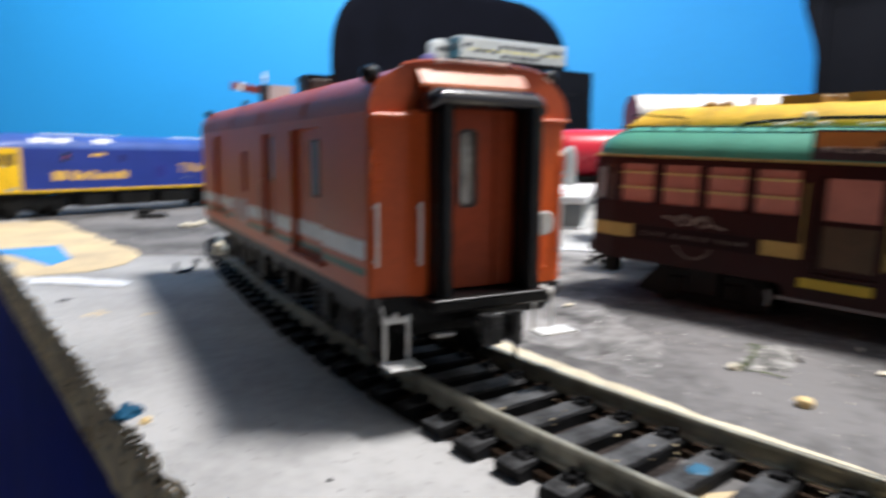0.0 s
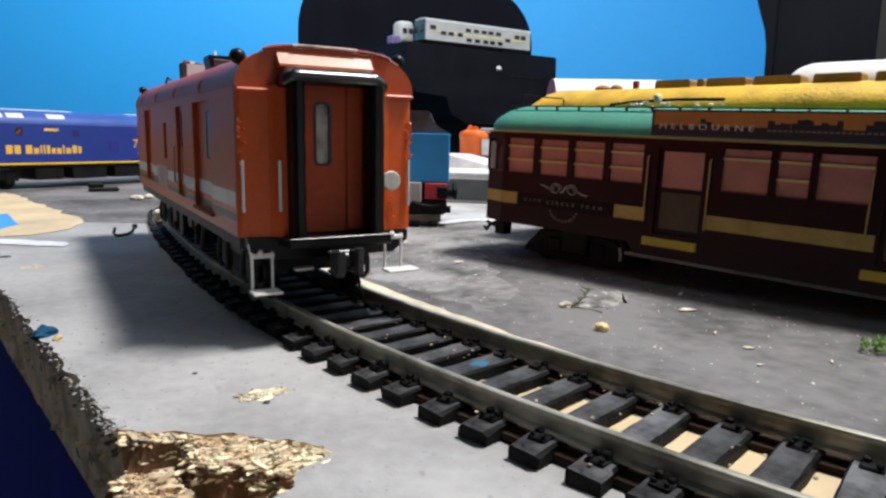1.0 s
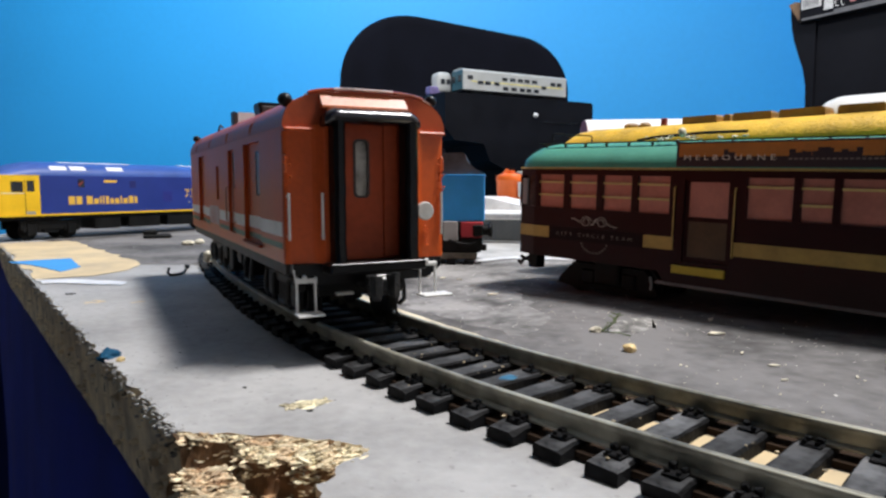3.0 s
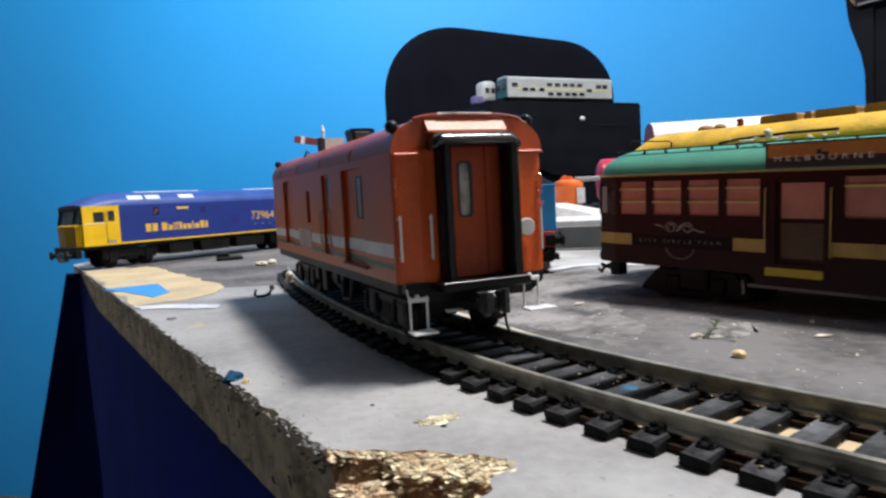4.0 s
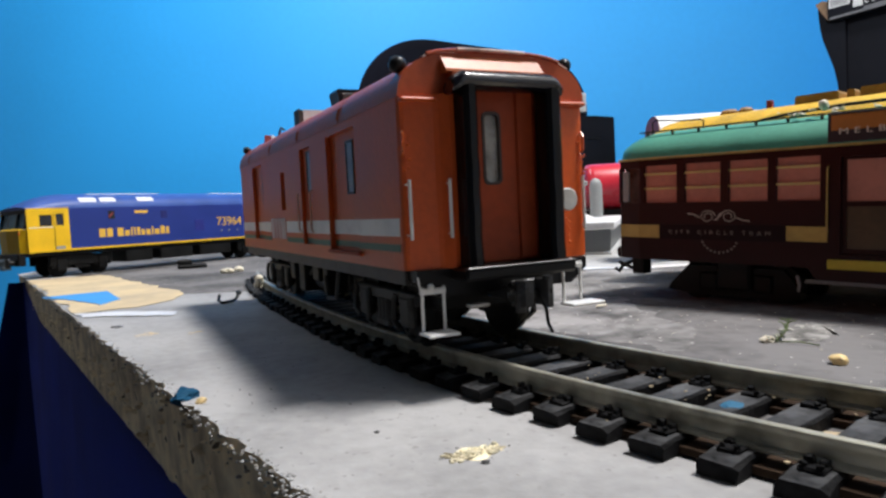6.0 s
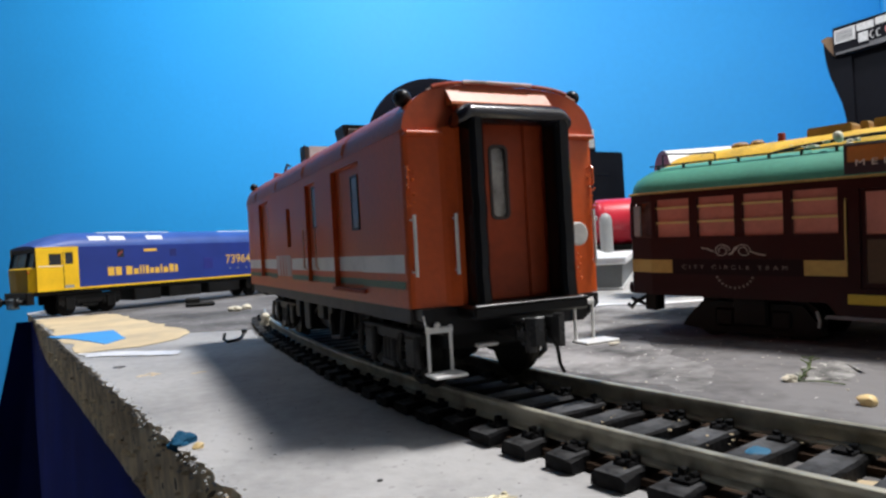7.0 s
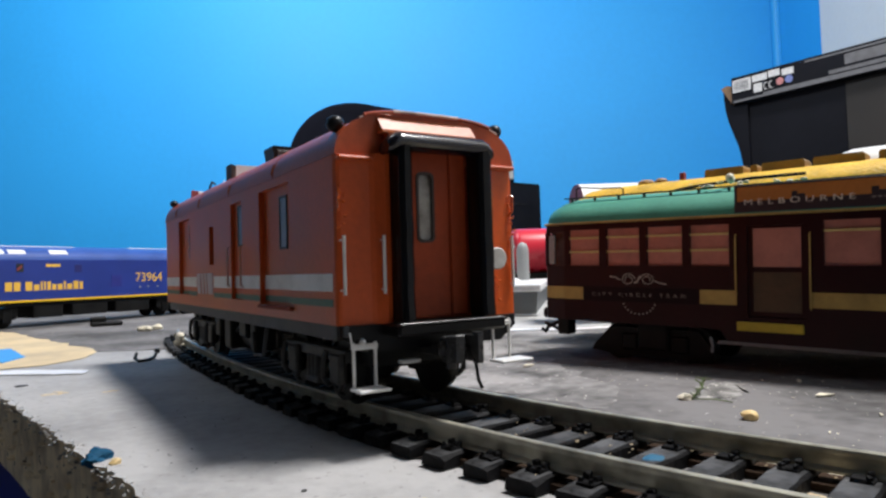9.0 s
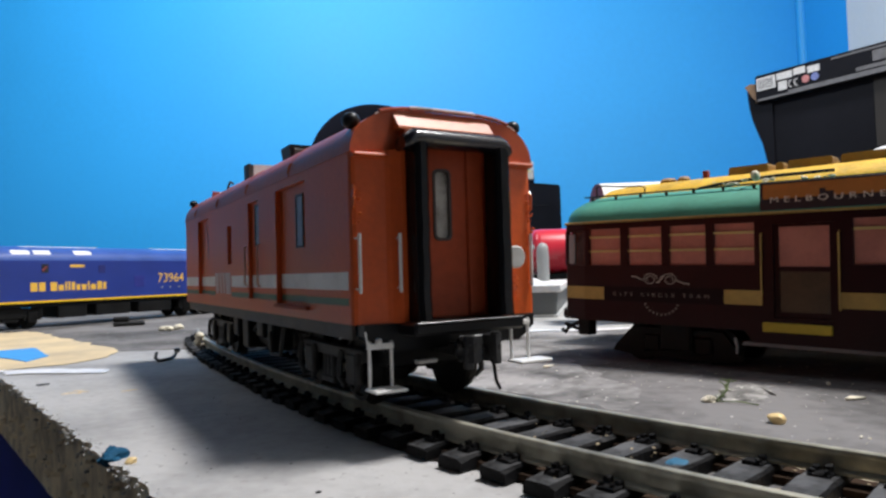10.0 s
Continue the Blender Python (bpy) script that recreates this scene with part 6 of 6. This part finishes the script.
lathe(bm, [(0.1, -2.2), (8, -1.8), (14, -0.6), (17.4, 2.0), (17.8, 5.0), (17.8, 95), (17.4, 98), (8, 101.5), (0.1, 102)], 36, (0, 18, 38), "x")
part("tank", bm, TANKRED, tank, "glossy crimson tank barrel", smooth=50)
bm = bmesh.new()
box(bm, -4, 6, 12, 104, 30, 21, bev=0.5)
for c in (14, 86):
    box(bm, c - 9, 5, 0.3, c + 9, 31, 12, bev=0.6)
part("chassis", bm, UNDER, tank)
crane = thing("orange_rail_crane", mmpose(228, 300, 18.6, 0, 0, -28), "bright orange model machine with white label beside the white wedge", "model machine")
bm = bmesh.new()
lathe(bm, [(8.8, 2.0), (10.0, 3.2), (10.2, 15.5), (10.8, 16.2), (10.8, 18.6), (9.6, 20.4), (5.2, 21.6), (3.2, 21.8), (3.2, 23.6), (0.1, 24.0)], 28, (3.8, 8.4, 0))
part("housing", bm, BRIGHTORANGE, crane, "bright orange rounded housing", smooth=40)
# Added plinth fills the gap and paints the dark shade beneath the housing.
bm = bmesh.new()
box(bm, -4, -2.2, -2.2, 26, 15, 2.4, bev=0.3)
part("shade_plinth", bm, UNDER, crane, "added black plinth standing in for shade under the machine")
bm = bmesh.new()
box(bm, 8.5, -2.6, 4, 14.2, 3.0, 15, bev=0.3)
part("label_plate", bm, LABELGREY, crane, "white label plate with plain print")
bm = bmesh.new()
cyl(bm, (0, 7, 20), (3, 7, 23.5), 3.0, 14)
part("cap", bm, BRIGHTORANGE, crane)
bm = bmesh.new()
box(bm, 8, 3, 19.5, 26, 9, 23, bev=0.8)
part("top_cover", bm, MIDGREY, crane, "grey top cover")
bm = bmesh.new()
box(bm, -3, 1, 0.1, 16, 13, 2.4, bev=0.6)
part("chassis", bm, UNDER, crane)

# black case with a silver double-deck car on it
BOX = mmpose(550, 996, 0, 0, 0, 4.5) @ Matrix.Diagonal((1.14, 1, 1, 1))
case = thing("black_case", BOX, "large black plastic case standing behind the layout", "case")
bm = bmesh.new()
prism(bm, [(-26, 205), (-26, 140), (-8, 118), (50, 112), (62, 80), (92, 64), (288, 60), (292, 70), (292, 201), (288, 205)], 0, 150, "y")
part("case_body", bm, CASEBLACK, case, "matt black moulded case body")
bm = bmesh.new()
box(bm, 92, 10, -1059, 262, 140, 64)
part("case_foot", bm, CASEBLACK, case)
bm = bmesh.new()
ball(bm, (158, -1, 172), 5, 12, 8)
part("catch", bm, LABELGREY, case, "small bright catch")
bm = bmesh.new()
box(bm, 176, -1.5, 158, 256, 0.5, 161, bev=0.5)
part("handle_slot", bm, BLACK, case)
car = thing("double_deck_car", mmpose(563, 1003, 205.5, 0, 0, 3.6) @ Matrix.Diagonal((1.16, 1.3, 1.1, 1)), "silver double-deck model rail car on the black case", "model coach")
bm = bmesh.new()
box(bm, 0, 0, 6, 214, 30, 38, bev=1.2)
part("body", bm, SILVERCOACH, car, "silver ribbed body side")
bm = bmesh.new()
prism(bm, roof_outline(15, 37.5, 43, 14), 0, 214, "y")
rf = part("roof", bm, SILVERCOACH, car, "silver curved roof", at=mmpose(0, 15, 0, 0, 0, -90) )
bm = bmesh.new()
box(bm, 16, -0.4, 20.5, 206, 0.2, 22.5)
part("yellow_band", bm, paint("pale_yellow_band", (0.70, 0.62, 0.20), 0.5), car, "pale yellow waistband")
for z0, z1, xs in ((26, 32, (76, 92, 108, 122, 138)), (10, 16, (78, 95, 112, 126, 142)), (17, 23, (28, 42, 60, 158)), (24, 31, (8, 178, 192))):
    for x in xs:
        bm = bmesh.new()
        box(bm, x, -0.6, z0, x + 11, 0.2, z1, bev=0.4)
        part("window", bm, DARKWIN, car, "dark car window")
bm = bmesh.new()
box(bm, 6, 4, 3, 208, 26, 6)
for c in (36, 178):
    box(bm, c - 20, 5, 0.2, c + 20, 25, 5, bev=0.8)
part("underframe", bm, UNDER, car)
bm = bmesh.new()
box(bm, -2.0, 0.8, 6.4, 0.6, 29.2, 39.5, bev=0.8)
end = part("end_panel", bm, paint("teal_car_end", (0.018, 0.075, 0.105), 0.4, vary=0.15), car, "dark teal car end")
for y0 in (2.5, 19.5):
    bm = bmesh.new()
    box(bm, -2.6, y0, 20, -1.6, y0 + 8, 31, bev=0.4)
    part("end_window", bm, DARKWIN, end)
nose = thing("silver_rail_car_nose", mmpose(530, 1040, 205.5, 0, 0, 4.0), "rounded silver model car front with purple stripe on the case", "model coach")
bm = bmesh.new()
box(bm, 0, 0, 3, 31, 34, 44, bev=9, seg=4)
part("nose_cap", bm, SILVERCOACH, nose, "rounded silver front", smooth=50)
bm = bmesh.new()
box(bm, -16, 4, 0.3, 12, 24, 16, bev=3, seg=2)
part("coupler_fairing", bm, paint("mauve_fairing", (0.16, 0.13, 0.30), 0.4, vary=0.15), nose, "mauve front fairing")
for x0 in (5, 17):
    bm = bmesh.new()
    box(bm, x0, -0.5, 20, x0 + 9, 2, 30, bev=0.4)
    part("front_window", bm, DARKWIN, nose)
# chair back
chair = thing("office_chair", mmpose(700, 1312, -1060, 0, 0, -27), "black padded office chair with a wide rounded backrest", "chair")
bm = bmesh.new()
pts = []
corners = [((-266, 1010), 70), ((-266, 1519), 190), ((268, 1414), 110), ((262, 1010), 70)]
for i, (c, r) in enumerate(corners):
    c = Vector(c)
    p = c + (Vector(corners[i - 1][0]) - c).normalized() * r
    q = c + (Vector(corners[(i + 1) % 4][0]) - c).normalized() * r
    for k in range(13):
        t = k / 12
        w = 0.56
        pts.append(tuple(p * (1 - t) ** 3 + (p + (c - p) * w) * 3 * t * (1 - t) ** 2 + (q + (c - q) * w) * 3 * t * t * (1 - t) + q * t ** 3))
rings = []
for y, k in ((-39, 0.90), (-38, 0.975), (-32, 0.995), (0, 1.0), (26, 0.99), (34, 0.94)):
    rings.append([(x * k, y, 1245 + (z - 1245) * k) for x, z in pts])
loft(bm, rings)
part("backrest", bm, CHAIRBLACK, chair, "black fabric backrest", smooth=50)
bm = bmesh.new()
box(bm, -30, 20, 580, 30, 50, 1060, bev=8)
part("back_stem", bm, DARKGREY, chair)
bm = bmesh.new()
box(bm, -240, -420, 560, 240, 30, 640, bev=30, seg=3)
part("seat", bm, CHAIRBLACK, chair, "black padded seat")
bm = bmesh.new()
cyl(bm, (0, -190, 90), (0, -190, 565), 30, 20)
part("gas_column", bm, DARKGREY, chair)
for k in range(5):
    t = 2 * math.pi * k / 5
    bm = bmesh.new()
    tube(bm, [(0, -190, 110), (280 * math.cos(t), -190 + 280 * math.sin(t), 62)], 20, 8)
    leg = part("leg", bm, DARKGREY, chair)
    bm = bmesh.new()
    lathe(bm, [(5, -14), (28, -14), (30, 0), (28, 14), (5, 14)], 18, (280 * math.cos(t), -190 + 280 * math.sin(t), 31), "x")
    part("castor", bm, BLACK, leg)

# printed cartons
def carton_stack():
    a, ang = Vector((890, 555)), -85.0
    dark = thing("black_carton", mmpose(a.x, a.y, -60, 0, 0, ang), "tall matt black carton standing under a printed one", "carton")
    bm = bmesh.new()
    box(bm, 21, 4, 60.3, 620, 12, 328.5, bev=1.0)
    box(bm, 110, 11, 60.4, 619, 300, 328, bev=1.0)
    part("carton_body", bm, CARDBLACK, dark, "matt black carton sides")
    bm = bmesh.new()
    prism(bm, [(22, 60.3), (22, 328), (-4, 329), (-17, 357), (-16, 340), (-14, 322), (-10, 304), (-3, 284), (5, 262), (10, 237), (12, 160), (14, 60.3)], 0, 8, "y")
    part("open_flap", bm, CARDBLACK, dark, "bent black carton flap")
    bm = bmesh.new()
    box(bm, 160, 2.5, 60.3, 619, 4.2, 326)
    part("side_panel", bm, paint("dull_brown_black_card", (0.015, 0.0125, 0.011), 0.7, vary=0.25, scale=10), dark, "dull brownish black card panel")
    top = thing("printed_carton", mmpose(a.x, a.y, 269, 0, 0, ang), "black printed carton with pale labels lying on another", "carton")
    bm = bmesh.new()
    box(bm, 0, -6, 0, 620, 300, 40.5, bev=1.2)
    part("carton_body", bm, CARDBLACK, top, "glossy black printed carton")
    bm = bmesh.new()
    prism(bm, [(-18, 28), (-9, 31), (-1, 29), (1, 6), (1, -1)], -4, 40, "y")
    part("torn_end_flap", bm, CARDBROWN, top, "brown torn end flap")
    for x0, x1, z0, z1 in ((3, 32, 16.5, 35.5), (34, 57, 25.5, 35.5), (59, 76, 27, 36.5), (36, 49, 9.5, 22.5), (79, 96, 24.5, 34)):
        bm = bmesh.new()
        box(bm, x0, -6.5, z0, x1, -5.9, z1)
        part("pale_label", bm, LABELGREY, top, "pale printed label block")
    bm = bmesh.new()
    for k in range(9):
        box(bm, 6 + 2.6 * k, -6.8, 19, 7.2 + 2.6 * k, -6.4, 33)
    part("label_bars", bm, DIMPRINT, top)
    bm = bmesh.new()
    for x in (55, 63):
        pts = [(x + 3 * math.cos(t), -6.6, 16 + 5 * math.sin(t)) for t in [radians(60 + 24 * k) for k in range(11)]]
        tube(bm, pts, 0.7, 6)
    part("round_marks", bm, LABELGREY, top)
    for x, c in ((76, (0.55, 0.22, 0.22)), (89, (0.22, 0.28, 0.62))):
        bm = bmesh.new()
        lathe(bm, [(0.05, -6.6), (5.4, -6.6), (5.4, -6.0)], 16, (x, 0, 17.5), "y")
        part("coloured_mark", bm, paint("label_mark", c, 0.5), top)
    bm = bmesh.new()
    box(bm, 4, -6.5, 0.9, 50, -5.9, 4.2)
    box(bm, 50, -6.5, 0.9, 600, -5.9, 7.5)
    box(bm, 143, -6.5, 9.5, 600, -5.9, 14.5)
    box(bm, 164, -6.5, 18, 330, -5.9, 32)
    box(bm, 112, -6.5, 34.5, 600, -5.9, 37)
    part("dim_print", bm, DIMPRINT, top, "dim grey printed band")


carton_stack()

# ---------------------------------------------------------------- loose bits on the board
bm = bmesh.new()
lump(bm, (57.8, -22.0, 0.8), 1.2, 3, squash=0.72, rough=0.25, sub=3)
solo("nut_husk", bm, NUT, "small tan seed husk lying on dark paint", "seed", smooth=True)
bm = bmesh.new()
lump(bm, (63.0, -5.9, 0.6), 1.1, 14, squash=0.6, rough=0.6, sub=2)
solo("pale_husk", bm, SHAVING, "pale broken husk beside a twig", "husk")
rr = random.Random(52)
bm = bmesh.new()
tube(bm, [(63.5, -7.0, 0.4), (66.0, -6.0, 0.7), (68.6, -5.2, 1.5), (70.4, -4.2, 3.0)], 0.2, 5)
tube(bm, [(63.4, -7.2, 0.4), (65.0, -10.6, 0.6), (66.0, -13.2, 0.4)], 0.13, 5)
for k in range(26):
    t = rr.random()
    p = Vector((63.8 + 6.5 * t, -6.8 + 2.5 * t, 0.5 + 2.4 * t * t))
    q = p + Vector((rr.uniform(-1.6, 1.6), rr.uniform(-1.6, 1.6), rr.uniform(0.1, 0.9)))
    tube(bm, [p, (p + q) / 2 + Vector((0, 0, 0.15)), q], 0.09, 4)
solo("dry_twig", bm, TWIG, "tiny dry olive twig lying on dark paint", "twig")
for c, a, l in (((92.8, -8.9, 0.35), 30, 1.5), ((82.7, -19.5, 0.3), -20, 1.9), ((74.6, -32.4, 0.3), 35, 0.9), ((72.1, -40.9, 0.3), -35, 1.0), ((66.3, -47.1, 0.3), -15, 0.7), ((58.6, -33.5, 0.3), 20, 0.5), ((77.3, -17.0, 0.3), 60, 0.5), ((77.9, -51.1, 0.3), 40, 0.7), ((67.0, 43.4, 0.5), 10, 1.9), ((70.0, 81.0, 0.3), 15, 1.3), ((73.5, 76.0, 0.3), -40, 1.0), ((66.5, 85.0, 0.3), 70, 0.9)):
    bm = bmesh.new()
    turned(bm, Matrix.Translation(c) @ Matrix.Rotation(radians(a), 4, "Z") @ Matrix.Diagonal((1, min(1.0, l / 2.2), min(1.0, l / 1.8), 1)), lambda b, l=l: loft(b, [[(x, -0.7 * k, 0.0), (x, 0.6 * k, 0.3 * k), (x, 0.5 * k, 0.55 * k), (x, -0.7 * k, 0.3)] for x, k in ((-l, 0.3), (-l * 0.4, 1.0), (l * 0.3, 0.8), (l, 0.25))]))
    solo("wood_shaving", bm, SHAVING, "pale curled wood shaving on dark paint", "shaving", group="shavings on the board")
bm = bmesh.new()
for k in range(95):
    x, y = rr.uniform(36, 130), rr.uniform(-110, 60)
    if x < near_rail(y) + 24:
        continue
    lump(bm, (x, y, 0.2), rr.uniform(0.07, 0.24) * (1.8 if k % 17 == 0 else 1), k + 700, squash=0.5, sub=1)
for k in range(230):
    x, y = 36 + 80 * rr.random() ** 1.3, rr.uniform(-80, 34)
    if x > near_rail(y) + 24:
        lump(bm, (x, y, 0.18), rr.uniform(0.05, 0.13), k + 1700, squash=0.5, sub=1)
solo("pale_grit", bm, SHAVING, "scattered pale grit on dark paint", "grit", kind="stuff")
bm = bmesh.new()
for k in range(36):
    lump(bm, (rr.uniform(-22, 6), rr.uniform(-30, 60), 0.03), rr.uniform(0.06, 0.2), k + 900, squash=0.4, sub=1)
lump(bm, (-9.1, -12.4, 0.1), 0.35, 951, squash=0.3, sub=2)
lump(bm, (-38.8, 103.0, 0.1), 1.4, 952, squash=0.15, sub=2)
lump(bm, (-2.9, -27.2, 0.1), 0.5, 953, squash=0.3, sub=2)
solo("dark_grit", bm, paint("dark_grit", (0.05, 0.05, 0.05), 0.7), "scattered dark grit on grey paint", "grit", kind="stuff")
bm = bmesh.new()
tube(bm, [(-10.4, 134.0, 2.4), (-11.0, 132.0, 1.2), (-10.2, 130.4, 0.5), (-8.4, 131.2, 0.5), (-6.6, 132.6, 0.6), (-5.2, 135.0, 1.0), (-4.2, 137.0, 2.2)], 0.5, 8)
box(bm, -5.0, 136.2, 1.8, -3.4, 138.2, 3.2, bev=0.3)
solo("bent_wire", bm, WIREGREY, "bent dark wire clip lying on grey paint", "wire clip")
bm = bmesh.new()
for k in range(5):
    lump(bm, (4.4 + rr.uniform(-0.9, 0.9), 148 + rr.uniform(-2, 2), 0.8 + k * 1.25), rr.uniform(0.9, 1.5), k + 31, squash=0.9, sub=2)
solo("tan_clay_lump", bm, SHAVING, "lumpy cream plaster crumbs beside the van wheel", "lump")
bm = bmesh.new()
for k in range(5):
    lump(bm, (8 + rr.uniform(-4, 6), 264 + rr.uniform(-5, 5), 1.3), rr.uniform(1.4, 2.4), k + 41, squash=0.7, sub=2)
solo("white_lumps", bm, SHAVING, "whitish plaster lumps on dark paint", "lump")
bm = bmesh.new()
box(bm, -13, 319, 0.2, 3, 326, 2.6, bev=0.9)
box(bm, -13, 320, 2.2, -5, 325.5, 5.4, bev=0.8)
solo("black_clip", bm, UNDER, "small flat black clip on dark paint", "clip")
bm = bmesh.new()
lump(bm, (-27.9, 17.4, 0.1), 1.7, 61, squash=0.7, rough=0.6, sub=3)
solo("teal_paint_blob", bm, TEAL, "dried teal blue paint blob on the board rim", "paint blob")
bm = bmesh.new()
lump(bm, (-26.0, 13.8, 0.2), 0.75, 77, squash=0.8, sub=2)
solo("tan_crumb", bm, NUT, "pale tan crumb on the board rim", "crumb")
# green flock tuft
bm = bmesh.new()
clumps = [(89 + 11 * t + rr.gauss(0, 0.8), -52.5 - 4.0 * t + rr.gauss(0, 1.0), rr.uniform(1.4, 2.5)) for t in (0.0, 0.1, 0.22, 0.34, 0.45, 0.58, 0.7, 0.82, 0.95, 1.0)]
for k in range(1100):
    cx, cy, cr = clumps[k % len(clumps)]
    d = Vector((rr.gauss(0, 1), rr.gauss(0, 1), abs(rr.gauss(0, 1)))).normalized()
    p = Vector((cx, cy, 0.5)) + Vector((d.x * cr, d.y * cr, d.z * cr * 1.15)) * rr.uniform(0.55, 1.05)
    u = Vector((rr.gauss(0, 1), rr.gauss(0, 1), rr.gauss(0, 1))).normalized()
    v = (d + u * 0.6).normalized() * rr.uniform(0.35, 0.8)
    u = u.cross(v).normalized() * rr.uniform(0.10, 0.22)
    q = [bm.verts.new(x) for x in (p - u * 0.6, p + u * 0.6, p + v * 0.6 + u, p + v, p + v * 0.6 - u)]
    bm.faces.new(q)
solo("grass_tuft", bm, MOSS, "tuft of bright green scenic flock on dark paint", "grass tuft", kind="stuff")
